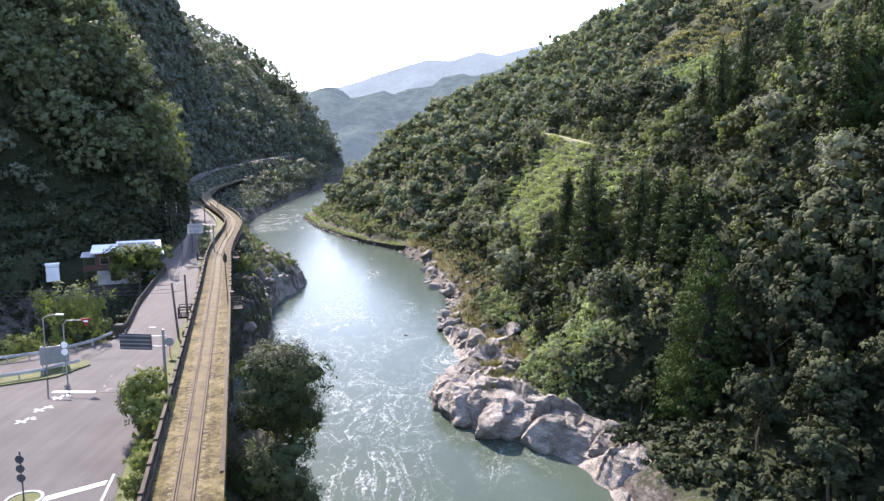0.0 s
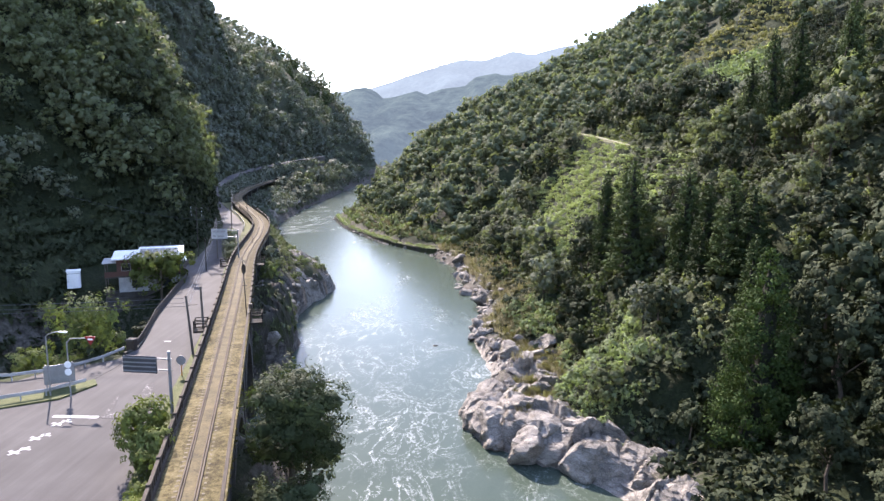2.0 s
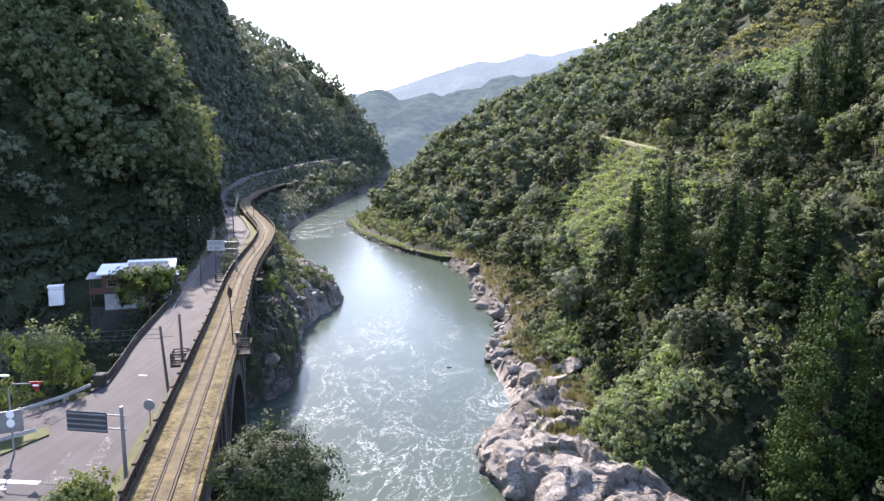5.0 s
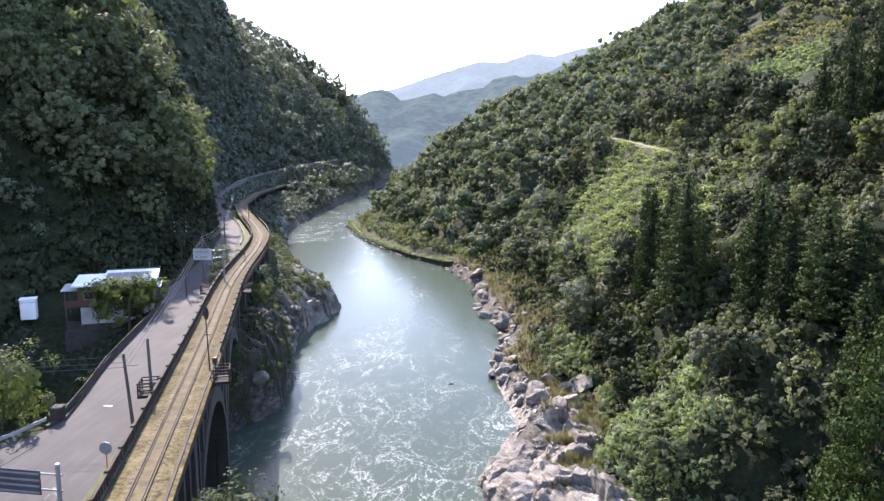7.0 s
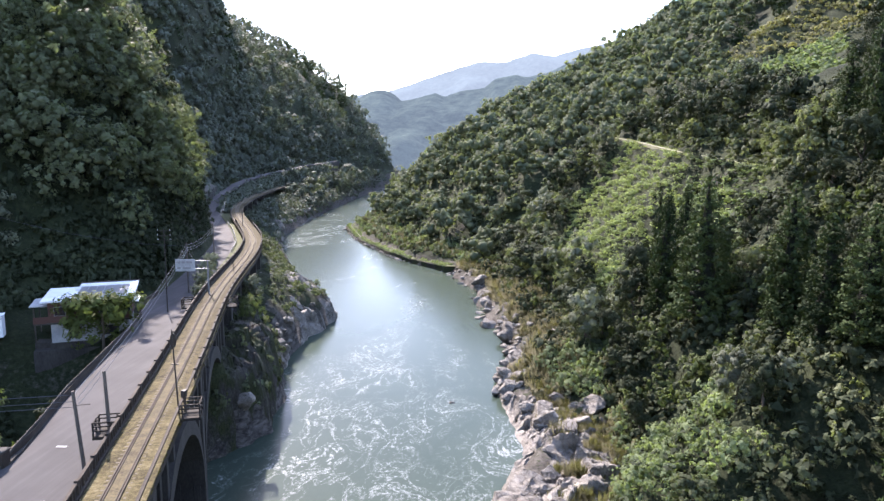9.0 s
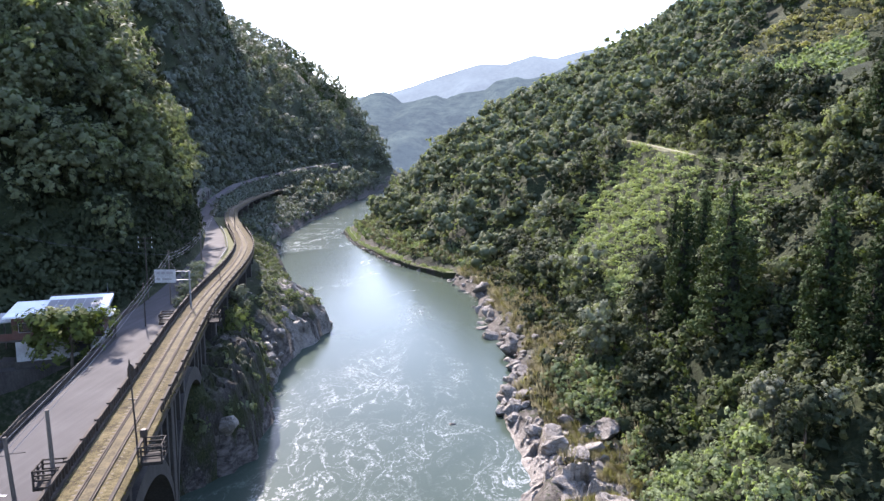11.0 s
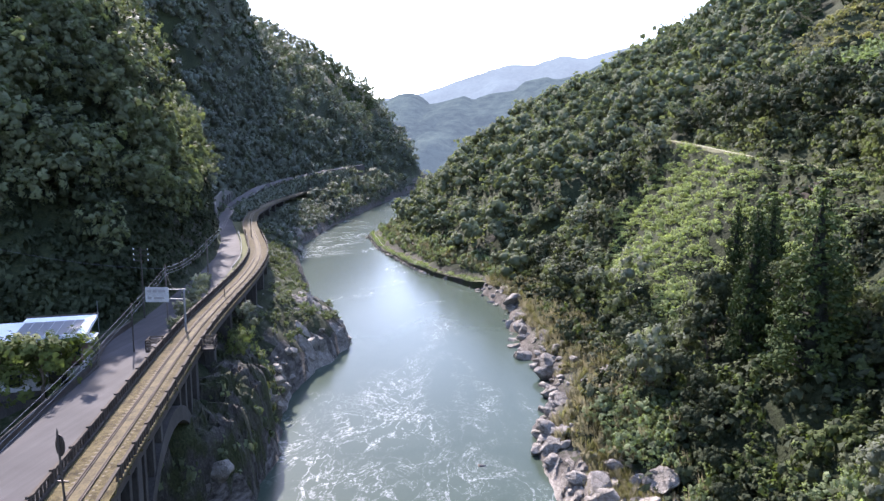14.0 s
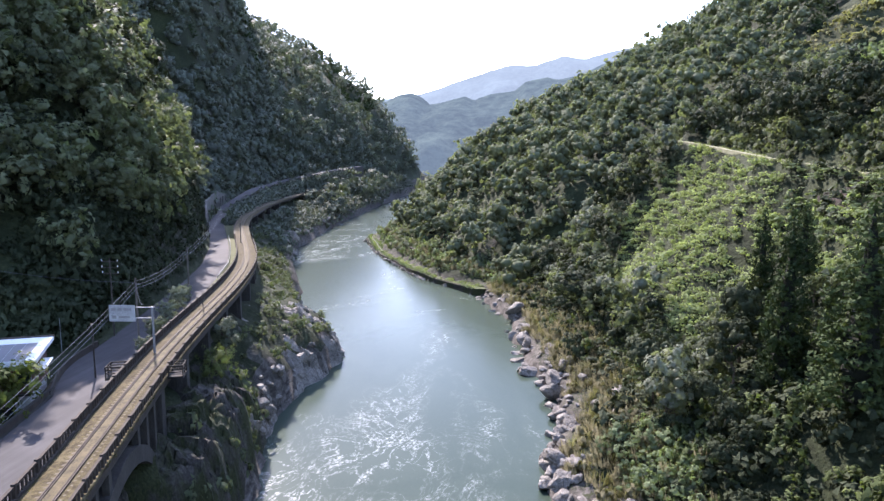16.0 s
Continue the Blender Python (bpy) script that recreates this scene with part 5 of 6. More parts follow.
TRACK_BED = surface("rusty_track_bed", (0.03, 0.023, 0.011), (0.12, 0.094, 0.045), 0.9, 6, 0.95, 0.7, 0.06)
GRASS_PATH = surface("grassy_track", (0.11, 0.12, 0.055), (0.26, 0.245, 0.16), 0.5, 7, 0.95, 0.5, 0.05)
MARKING = surface("worn_white_line", (0.24, 0.235, 0.235), (0.56, 0.555, 0.55), 1.6, 9, 0.8, 0.1, 0.004)
DULL_WHITE = surface("dull_white_paint", (0.2, 0.2, 0.2), (0.42, 0.42, 0.41), 0.7, 8, 0.7, 0.1, 0.005)
PALE_PATH = surface("pale_concrete_path", (0.07, 0.066, 0.055), (0.14, 0.13, 0.112), 0.4, 8, 0.9, 0.3, 0.02)
MIRROR, _nt, _b = mat("mirror_glass", 0.03, 0.5, 1.0)
_b.inputs["Base Color"].default_value = (0.8, 0.8, 0.8, 1)


def rail_line(y):
    """The track with its curves eased."""
    return float(np.mean([track(y + s) for s in (-9, -6, -3, 0, 3, 6, 9)]))


def eased(f, y):
    return float(np.mean([f(y + s) for s in (-4, -2, 0, 2, 4)]))


def along(y, centre=rail_line):
    """Place and sideways direction (to the right) on a line at y."""
    t = Vector((centre(y + 0.5) - centre(y - 0.5), 1.0, 0)).normalized()
    return Vector((centre(y), y, 0)), Vector((t.y, -t.x, 0)), t


def sweep(ys, profile, z, centre=rail_line):
    """A closed profile of (sideways, up) swept along a line."""
    bm = bmesh.new()
    rings = []
    for y in ys:
        p, n, t = along(y, centre)
        rings.append([bm.verts.new(p + n * u + Vector((0, 0, z + v))) for u, v in profile])
    k = len(profile)
    for a, b in zip(rings, rings[1:]):
        for i in range(k):
            bm.faces.new((a[i], a[(i + 1) % k], b[(i + 1) % k], b[i]))
    bm.faces.new(rings[0])
    bm.faces.new(rings[-1][::-1])
    bmesh.ops.recalc_face_normals(bm, faces=bm.faces)
    return bm


def strip(ys, left, right, z, thick=0.3):
    """A slab between two edge lines; z may be a number or a function of y."""
    bm = bmesh.new()
    rows = []
    for y in ys:
        h = z(y) if callable(z) else z
        a, b = left(y), right(y)
        rows.append([bm.verts.new(c) for c in ((a, y, h), (b, y, h), (b, y, h - thick), (a, y, h - thick))])
    for p, q in zip(rows, rows[1:]):
        for i in range(4):
            bm.faces.new((p[i], p[(i + 1) % 4], q[(i + 1) % 4], q[i]))
    bm.faces.new(rows[0])
    bm.faces.new(rows[-1][::-1])
    bmesh.ops.recalc_face_normals(bm, faces=bm.faces)
    return bm


def setting(name, bm, material, label, category):
    me = bpy.data.meshes.new(name)
    bm.to_mesh(me)
    bm.free()
    me.materials.append(material)
    return tagged(new(name, me), label, category, kind="structure")




def road_z(y):
    """The road climbs above the railway beyond the spur."""
    return float(np.interp(y, [285, 311, 388, 468, 540, 640], [ROAD_Z, 17.4, 23.6, 26.2, 29.5, 32.0]))


YS_ROAD = list(np.arange(-40, 300, 2.0)) + list(np.arange(300, 640, 6.0))
road = setting("road", strip(YS_ROAD, lambda y: eased(road_left, y) if y > 92 else float(road_left(y)), lambda y: eased(road_right, y), road_z, 0.3), ASPHALT,
               "worn pale grey asphalt road running beside the railway", "road")
verge = setting("verge", strip(list(np.arange(-40, 300, 2.0)), lambda y: eased(road_right, y) + 0.05, lambda y: rail_line(y) - 2.3, ROAD_Z + 0.08, 0.4), GRASS_STRIP,
                "narrow grassy strip between the road and the railway", "grass verge")
YS_CLIMB = list(np.arange(288, 640, 6.0))
setting("retaining_wall", strip(YS_CLIMB, lambda y: eased(road_right, y) - 0.5, lambda y: eased(road_right, y) - 0.02, lambda y: road_z(y) - 0.31, 14.0), CONCRETE, "dark retaining wall carrying the climbing road", "wall")
back_wall = setting("retaining_wall", strip(list(np.arange(268, 352, 3.0)), lambda y: eased(road_left, y) - 1.1, lambda y: eased(road_left, y) - 0.4, lambda y: road_z(y) + float(np.interp(y, [268, 280, 330, 352], [4.0, 7.5, 7.5, 3.0])), 10.0),
                    PALE_PATH, "tall grey concrete retaining wall behind the climbing road", "wall")
for y in np.arange(271, 349, 4.5):
    part("buttress", box(bmesh.new(), (eased(road_left, float(y)) - 0.398, float(y) - 0.3, road_z(y) - 0.5), (eased(road_left, float(y)) + 0.05, float(y) + 0.3, road_z(y) + 3.6), 0.03), PALE_PATH, back_wall)
# side road down to the left, and the grassed island before it
side_road = setting("side_road", strip([60, 62], lambda y: -80, lambda y: -44 + 0 * y, ROAD_Z + 0.004, 0.3), ASPHALT, "worn grey asphalt side road at the junction", "road")


def polygon_slab(pts, z, thick):
    bm = bmesh.new()
    top = [bm.verts.new((x, y, z)) for x, y in pts]
    low = [bm.verts.new((x, y, z - thick)) for x, y in pts]
    bm.faces.new(top)
    bm.faces.new(low[::-1])
    for i in range(len(pts)):
        j = (i + 1) % len(pts)
        bm.faces.new((top[i], low[i], low[j], top[j]))
    bmesh.ops.recalc_face_normals(bm, faces=bm.faces)
    return bm


setting("verge", polygon_slab([(-60, 64.5), (-41, 66.6), (-35.2, 70.2), (-33.8, 74), (-34.8, 75.5), (-38, 71.6), (-43, 69.2), (-60, 67.5)], ROAD_Z + 0.14, 0.4), GRASS_STRIP,
        "grassed island between the main road and the side road", "grass verge")
setting("side_road", polygon_slab([(-70, 68.2), (-43, 69.4), (-38, 71.8), (-35, 75.6), (-34.6, 80.5), (-36.6, 81.5), (-38.5, 77), (-43, 74.6), (-70, 74)], ROAD_Z + 0.03, 0.4), ASPHALT,
        "worn grey asphalt side road behind the guard rail", "road")


def paint(name, pts, label="worn white road marking on the asphalt"):
    setting(name, polygon_slab(pts, ROAD_Z + 0.012, 0.01), MARKING, label, "road marking")


paint("road_marking", [(-33.5, 66.1), (-29.6, 66.0), (-29.6, 66.5), (-33.5, 66.6)], "white stop line across the lane")
for cx, cy in ((-32.1, 59.7), (-32.05, 62.2), (-32.0, 65.0)):
    paint("road_marking", [(cx - 0.5, cy - 0.75), (cx - 0.3, cy - 0.75), (cx + 0.45, cy + 0.7), (cx + 0.2, cy + 0.7)])
    paint("road_marking", [(cx - 0.75, cy - 0.2), (cx + 0.2, cy - 0.6), (cx + 0.3, cy - 0.4), (cx - 0.65, cy + 0.02)])
    paint("road_marking", [(cx - 0.2, cy + 0.3), (cx + 0.7, cy + 0.1), (cx + 0.72, cy + 0.3), (cx - 0.15, cy + 0.52)])
paint("road_marking", [(-25.2, 45.2), (-20.6, 48.7), (-20.7, 49.3), (-25.4, 45.9)], "faded white stop line at the road's end")
paint("road_marking", [(-19.9, 46.5), (-19.75, 46.5), (-20.6, 50.2), (-20.75, 50.2)], "white edge line along the asphalt")

WORN, _nt, _b = mat("worn_marking", 0.9, 0.2)
_v = where(_nt)
_f = mix(_nt, 0.5, noise_tex(_nt, _v, 1.2, 6, 0.7), noise_tex(_nt, _v, 6, 4))
_nt.links.new(ramp(_nt, _f, [(0.52, (0.05, 0.046, 0.046)), (0.68, (0.3, 0.29, 0.29))]), _b.inputs["Base Color"])
for a in ([(-29.4, 66.2), (-28.6, 66.0), (-30.3, 71.5), (-30.5, 71.4)], [(-29.2, 66.0), (-26.4, 66.2), (-26.6, 67.2), (-29.3, 67.2)], [(-27.2, 66.3), (-26.0, 66.5), (-28.6, 75.0), (-29.2, 74.6)]):
    setting("road_marking", polygon_slab(a, ROAD_Z + 0.006 + 0.0012 * a[0][1] % 0.01, 0.05), WORN, "flaking worn white hatching on the asphalt", "road marking")
for x, y in ((-33.5, 89.2), (-47.5, 128)):
    paint("road_marking", [(x - 0.4, y - 0.12), (x + 0.45, y - 0.12), (x + 0.45, y + 0.12), (x - 0.4, y + 0.12)], "short white bar painted on the asphalt")

# railway viaduct
YS_DECK = list(np.arange(-40, 540, 2.0))
viaduct = thing("railway_viaduct", Matrix(), "old concrete railway viaduct with mossy yellowed ballast", "viaduct")
part("deck", sweep(YS_DECK, [(-2.15, -0.9), (2.15, -0.9), (2.15, -0.12), (-2.15, -0.12)], DECK_Z), CONCRETE, viaduct, "stained concrete deck slab")
part("ballast", sweep(YS_DECK, [(-1.93, -0.12), (2.26, -0.12), (2.24, 0.04), (0.6, 0.1), (-0.6, 0.1), (-1.93, 0.02)], DECK_Z), BALLAST, viaduct, "yellow mossy ballast")
part("track_bed", sweep(YS_DECK, [(-0.68, 0.05), (0.68, 0.05), (0.62, 0.125), (-0.62, 0.125)], DECK_Z), TRACK_BED, viaduct, "brown rust-stained stones between the rails")
for side in (-1, 1):
    a, b = sorted((side * 1.95, side * 2.28))
    top = 0.2 if side < 0 else -0.121
    part("edge_beam", sweep(YS_DECK, [(a, -0.55), (b, -0.55), (b, top), (a, top)], DECK_Z), RAILING, viaduct)
for u in (-0.56, -0.4, 0.4, 0.56):
    big = abs(u) > 0.5
    w, h = (0.045, 0.24) if big else (0.035, 0.22)
    part("rail" if big else "guard_rail", sweep(YS_DECK, [(u - w, 0.05), (u + w, 0.05), (u + w, h), (u - w, h)], DECK_Z), RAIL_STEEL, viaduct, "rusty steel rail with a worn pale top")


def block_mesh(name, lo, hi, material, bevel=0.02):
    me = bpy.data.meshes.new(name)
    bm = box(bmesh.new(), lo, hi, bevel)
    bm.to_mesh(me)
    bm.free()
    me.materials.append(material)
    return me


def set_at(y, u, z, centre=rail_line):
    p, n, t = along(y, centre)
    m = Matrix((n, t, Vector((0, 0, 1)))).transposed().to_4x4()
    m.translation = p + n * u + Vector((0, 0, z))
    return m


sleeper_me = block_mesh("sleeper", (-0.95, -0.11, -0.06), (0.95, 0.11, 0.094), SLEEPER)
for k in range(280):
    share("sleeper", sleeper_me, viaduct, set_at(30 + 0.66 * k, 0, DECK_Z))

# concrete balustrades on both edges of the deck
baluster_me = block_mesh("baluster", (-0.07, -0.1, 0.0), (0.07, 0.1, 0.72), RAILING, 0.0)
post_me = block_mesh("post", (-0.13, -0.16, 0.0), (0.13, 0.16, 1.0), RAILING, 0.02)
for side, label in ((-1, "dark weathered concrete balustrade between railway and road"), (1, "stained concrete balustrade along the river edge of the viaduct")):
    fence = thing("balustrade", Matrix(), label, "balustrade", "viaduct balustrades")
    a, b = side * 2.14 - 0.11, side * 2.14 + 0.11
    span = YS_DECK[:140] if side < 0 else YS_DECK[42:140]
    part("top_rail", sweep(span, [(a, 0.9), (b, 0.9), (b, 1.06), (a, 1.06)], DECK_Z), RAILING, fence)
    for k in range(0 if side < 0 else 20, 62):
        share("post", post_me, fence, set_at(28 + 3.6 * k, side * 2.14, DECK_Z + 0.18))
    for k in range(0 if side < 0 else 98, 280):
        share("baluster", baluster_me, fence, set_at(40.6 + 0.6 * k, side * 2.14, DECK_Z + 0.2))

# arch, spandrel columns and piers on the river side
for y0, y1 in ((106, 129), (82, 105), (57, 80)):
    mid, half = (y0 + y1) / 2, (y1 - y0) / 2
    ys = np.linspace(y0, y1, 25)
    bm = bmesh.new()
    rows = []
    for y in ys:
        p, n, t = along(float(y))
        c = math.sqrt(max(1 - ((y - mid) / half) ** 2, 0.0))
        low, high = 3.5 + 10.5 * c, 5.0 + 10.6 * c
        rows.append([bm.verts.new(p + n * u + Vector((0, 0, z))) for u, z in ((-1.9, low), (1.9, low), (1.9, high), (-1.9, high))])
    for p, q in zip(rows, rows[1:]):
        for i in range(4):
            bm.faces.new((p[i], p[(i + 1) % 4], q[(i + 1) % 4], q[i]))
    bmesh.ops.recalc_face_normals(bm, faces=bm.faces)
    part("arch", bm, CONCRETE, viaduct, "dark stained concrete arch")
    for f in (-0.86, -0.62, -0.36, 0.36, 0.62, 0.86):
        y = mid + f * half
        foot_z = 4.0 + 10.5 * math.sqrt(1 - f * f)
        for u in (-1.5, 1.5):
            c = part("column", box(bmesh.new(), (-0.3, -0.35, foot_z), (0.3, 0.35, DECK_Z - 0.9), 0.04), CONCRETE, viaduct)
            c.matrix_basis = set_at(y, u, 0)
for y in (55.5, 81, 105.5, 130.5, 142, 154, 166, 178, 190, 202, 214, 226, 240, 256, 290, 310, 330, 350, 370, 392):
    p = part("pier", box(bmesh.new(), (-1.9, -0.7, -1.0), (1.9, 0.7, DECK_Z - 0.9), 0.06), CONCRETE, viaduct, "streaked concrete pier")
    p.matrix_basis = set_at(y, 0, 0)
    for u in (-1.0, 1.0):
        q = part("pilaster", box(bmesh.new(), (-0.35, -0.85, -1.0), (0.35, -0.72, DECK_Z - 1.0), 0.03), CONCRETE, viaduct)
        q.matrix_basis = set_at(y, u, 0)


def refuge(y, side, label):
    """A small refuge platform cantilevered from the deck, with its railing."""
    r = thing("refuge_platform", set_at(y, side * 3.0, DECK_Z), label, "platform", "refuge platforms")
    part("floor", box(bmesh.new(), (-0.85, -1.0, -0.25), (0.85, 1.0, 0.0), 0.02), TARRED, r)
    for k, (x, yy) in enumerate(((side * 0.78, -0.92), (side * 0.78, 0.0), (side * 0.78, 0.92), (-side * 0.6, -0.92), (-side * 0.6, 0.92))):
        part("post", box(bmesh.new(), (x - 0.06, yy - 0.06, 0.0), (x + 0.06, yy + 0.06, 1.15), 0.0), TARRED, r)
    for z in (0.45, 0.8, 1.1):
        part("railing_bar", box(bmesh.new(), (side * 0.78 - 0.04, -0.95, z - 0.05), (side * 0.78 + 0.04, 0.95, z + 0.05)), TARRED, r)
        for yy in (-0.92, 0.92):
            part("railing_bar", box(bmesh.new(), (-0.8, yy - 0.04, z - 0.05), (0.8, yy + 0.04, z + 0.05)), TARRED, r)
    return r


refuge(88.8, -1, "dark railed refuge platform on the road side of the viaduct")
refuge(91.2, 1, "dark railed refuge platform above the river cliff")
refuge(132, 1, "small railed refuge platform with a concrete box front")
refuge(132.5, -1, "dark railed refuge platform beside the shaded road")


def pole(x, y, z, height, radius, label, lean=(0, 0), material=None):
    m = thing("utility_pole", Matrix.Translation((x, y, z)), label, "pole", "poles along the road")
    bm = bmesh.new()
    tube(bm, (0, 0, -0.5), (lean[0], lean[1], height), radius, radius * 0.75, 10)
    part("shaft", bm, material or STEEL_DARK, m)
    bm = bmesh.new()
    tube(bm, (lean[0], lean[1], height), (lean[0], lean[1], height + 0.08), radius * 0.9, radius * 0.7, 10)
    part("cap", bm, material or STEEL_DARK, m)
    return m


WOOD_POLE = surface("weathered_pole", (0.06, 0.05, 0.042), (0.14, 0.12, 0.1), 0.8, 14, 0.9, 0.3, 0.02, (1, 1, 0.3))
pole_a = pole(-28.35, 84.0, ROAD_Z, 6.6, 0.15, "dark wooden utility pole leaning beside the railway", (-0.5, 0.0), WOOD_POLE)
bm = bmesh.new()
tube(bm, (-0.4, 0, 5.6), (0.7, 0.1, 5.7), 0.03, 0.03, 6)
part("bracket", bm, STEEL_DARK, pole_a)
pole_b = pole(-28.6, 88.0, ROAD_Z + 0.5, 6.3, 0.16, "thick dark wooden pole at the refuge platform", (-0.15, 0), WOOD_POLE)
pole_c = pole(-24.75, 91.9, DECK_Z - 0.2, 7.3, 0.075, "tall slender railway signal post at the river-side refuge", (-0.25, 0))
oval = [(-0.22 + 0.27 * math.cos(k * math.pi / 10), 6.55 + 0.62 * math.sin(k * math.pi / 10)) for k in range(20)]
bm = bmesh.new()
face = [[bm.verts.new((x, y, z)) for x, z in oval] for y in (0.1, 0.15)]
bm.faces.new(face[0])
bm.faces.new(face[1][::-1])
for i in range(20):
    bm.faces.new((face[0][i], face[1][i], face[1][(i + 1) % 20], face[0][(i + 1) % 20]))
bmesh.ops.recalc_face_normals(bm, faces=bm.faces)
plate = part("signal_plate", bm, STEEL_DARK, pole_c, "weathered dark oval signal plate")
for k in range(4):
    x = -0.385 + 0.11 * k
    part("slat", box(bmesh.new(), (x - 0.025, 0.06, 6.1), (x + 0.025, 0.097, 7.0)), RAIL_STEEL, plate)
part("finial", tube(bmesh.new(), (-0.25, 0, 7.3), (-0.25, 0, 7.6), 0.06, 0.01, 8), STEEL_DARK, pole_c)
part("crossbar", box(bmesh.new(), (-0.45, -0.05, 4.5), (0.2, 0.05, 4.58)), STEEL_DARK, pole_c)
part("box", box(bmesh.new(), (0.3, -0.2, 1.7), (0.7, 0.2, 2.3), 0.03), STEEL_DARK, pole_c, "small dark equipment box")
part("box_post", box(bmesh.new(), (0.46, -0.04, 0.0), (0.54, 0.04, 1.75)), STEEL_DARK, pole_c)
far_poles = [pole(-49.0, 150.0, ROAD_Z, 8.5, 0.15, "utility pole carrying wires beside the shaded road", (0, 0), WOOD_POLE),
             pole(-54.6, 176.0, ROAD_Z, 9.0, 0.15, "tall utility pole among roadside bushes", (0, 0), WOOD_POLE),
             pole(-46.2, 136.0, ROAD_Z, 6.0, 0.1, "slim dark pole at the road's edge by the refuge", (0, 0)),
             pole(-69.5, 236.0, ROAD_Z, 7.0, 0.14, "dark pole where the railway bends along the river", (0, 0), WOOD_POLE),
             pole(-57.0, 146.0, 15.5, 4.5, 0.05, "thin metal post at the edge of the shaded yard", (0, 0), GALV)]
pole(-44.5, 159.5, DECK_Z, 2.2, 0.08, "short rusty post beside the track", (-0.1, 0))


def wire(name, pts, sag, radius, label):
    bm = bmesh.new()
    for a, b in zip(pts, pts[1:]):
        a, b = Vector(a), Vector(b)
        last = a
        for k in range(1, 9):
            u = k / 8
            p = a.lerp(b, u) - Vector((0, 0, sag * 4 * u * (1 - u)))
            tube(bm, last, p, radius, radius, 4)
            last = p
    me = bpy.data.meshes.new(name)
    bm.to_mesh(me)
    bm.free()
    me.materials.append(SIGN_GREY)
    tagged(new(name, me), label, "wire", "overhead wires")


A_TOP = (-28.85, 84.0, 22.4)
for dz, dx in ((0, 0), (-0.5, 0.1), (-0.9, 0.2)):
    wire("overhead_wire", [(-95, 70, 24.5 + dz), (A_TOP[0] + dx, A_TOP[1], A_TOP[2] + dz), (-49 + dx, 150, 24.2 + dz), (-54.6 + dx, 176, 24.7 + dz), (-75, 238, 26 + dz)], 0.8, 0.022, "thin grey power wire strung beside the road")
wire("overhead_wire", [(-74, 139, 30), (-49, 150, 24.0), (-43, 141, 23.2)], 1.0, 0.022, "dark sagging wire across the wooded slope")

# direction sign gantries


def sign_gantry(x, y, height, board_w, board_h, low, reach, turn, face, back, label, bars):
    g = thing("road_sign", Matrix.LocRotScale((x, y, ROAD_Z), Euler((0, 0, turn)), None), label, "road sign", "overhead road signs")
    bm = bmesh.new()
    tube(bm, (0, 0, -0.3), (0, 0, height), 0.14, 0.12, 12)
    part("post", bm, GALV, g)
    bm = bmesh.new()
    tube(bm, (0, 0, height), (0, 0, height + 0.1), 0.17, 0.1, 12)
    part("cap", bm, GALV, g)
    for z in (low + 0.2 * board_h, low + 0.85 * board_h):
        bm = bmesh.new()
        tube(bm, (0.25, 0, z), (-reach - board_w, 0, z), 0.06, 0.05, 8)
        part("arm", bm, GALV, g)
    board = part("board", box(bmesh.new(), (-reach - board_w, -0.17, low), (-reach, -0.1, low + board_h), 0.03), face, g)
    for z in (0.12, 0.38, 0.62, 0.88) if back else ():
        part("stiffener", box(bmesh.new(), (-reach - board_w + 0.05, -0.24, low + z * board_h - 0.05), (-reach - 0.05, -0.172, low + z * board_h + 0.05), 0.01), GALV, board)
    for u, v, w, h in bars:
        part("lettering_bar", box(bmesh.new(), (-reach - board_w + u, -0.185, low + v), (-reach - board_w + u + w, -0.173, low + v + h)), PANEL, board)
    return g


sign_gantry(-22.7, 65.1, 6.1, 3.0, 1.45, 4.3, 1.0, radians(-6), SIGN_GREY, True, "grey sign back on a cantilever post by the road", ())
sign_gantry(-41.2, 139.6, 7.2, 3.0, 1.9, 5.6, 1.9, radians(4), DULL_WHITE, False, "pale direction sign on a cantilever post over the road",
            ((0.3, 1.25, 0.5, 0.3), (1.0, 1.25, 0.5, 0.3), (1.7, 1.25, 0.9, 0.3), (0.3, 0.35, 0.5, 0.35), (1.1, 0.4, 1.3, 0.25)))

# street lamp, give-way sign, info board, stacked round signs, traffic mirror
lamp = thing("street_lamp", Matrix.Translation((-36.4, 70.8, ROAD_Z)), "slim grey street lamp with a curved arm at the junction", "street lamp")
bm = bmesh.new()
tube(bm, (0, 0, -0.3), (0, 0, 5.7), 0.08, 0.06, 8)
part("post", bm, GALV, lamp)
bm = bmesh.new()
last = Vector((0, 0, 5.7))
for k in range(1, 7):
    a = k / 6 * 1.35
    p = Vector((1.3 * (1 - math.cos(a)) + 0.3 * k / 6, 0, 5.7 + 0.5 * math.sin(a)))
    tube(bm, last, p, 0.05, 0.05, 6)
    last = p
part("arm", bm, GALV, lamp)
part("lamp_head", box(bmesh.new(), (last.x - 0.05, -0.12, last.z - 0.1), (last.x + 0.7, 0.12, last.z + 0.03), 0.03), WHITE, lamp)

give = thing("stop_sign", Matrix.Translation((-34.4, 70.6, ROAD_Z)), "red triangular stop sign hung from a curved grey post", "road sign")
bm = bmesh.new()
tube(bm, (0, 0, -0.3), (0, 0, 5.2), 0.07, 0.06, 8)
tube(bm, (0, 0, 5.2), (0.35, 0, 5.6), 0.06, 0.05, 8)
tube(bm, (0.35, 0, 5.6), (2.6, 0, 5.7), 0.05, 0.04, 8)
part("post", bm, GALV, give)


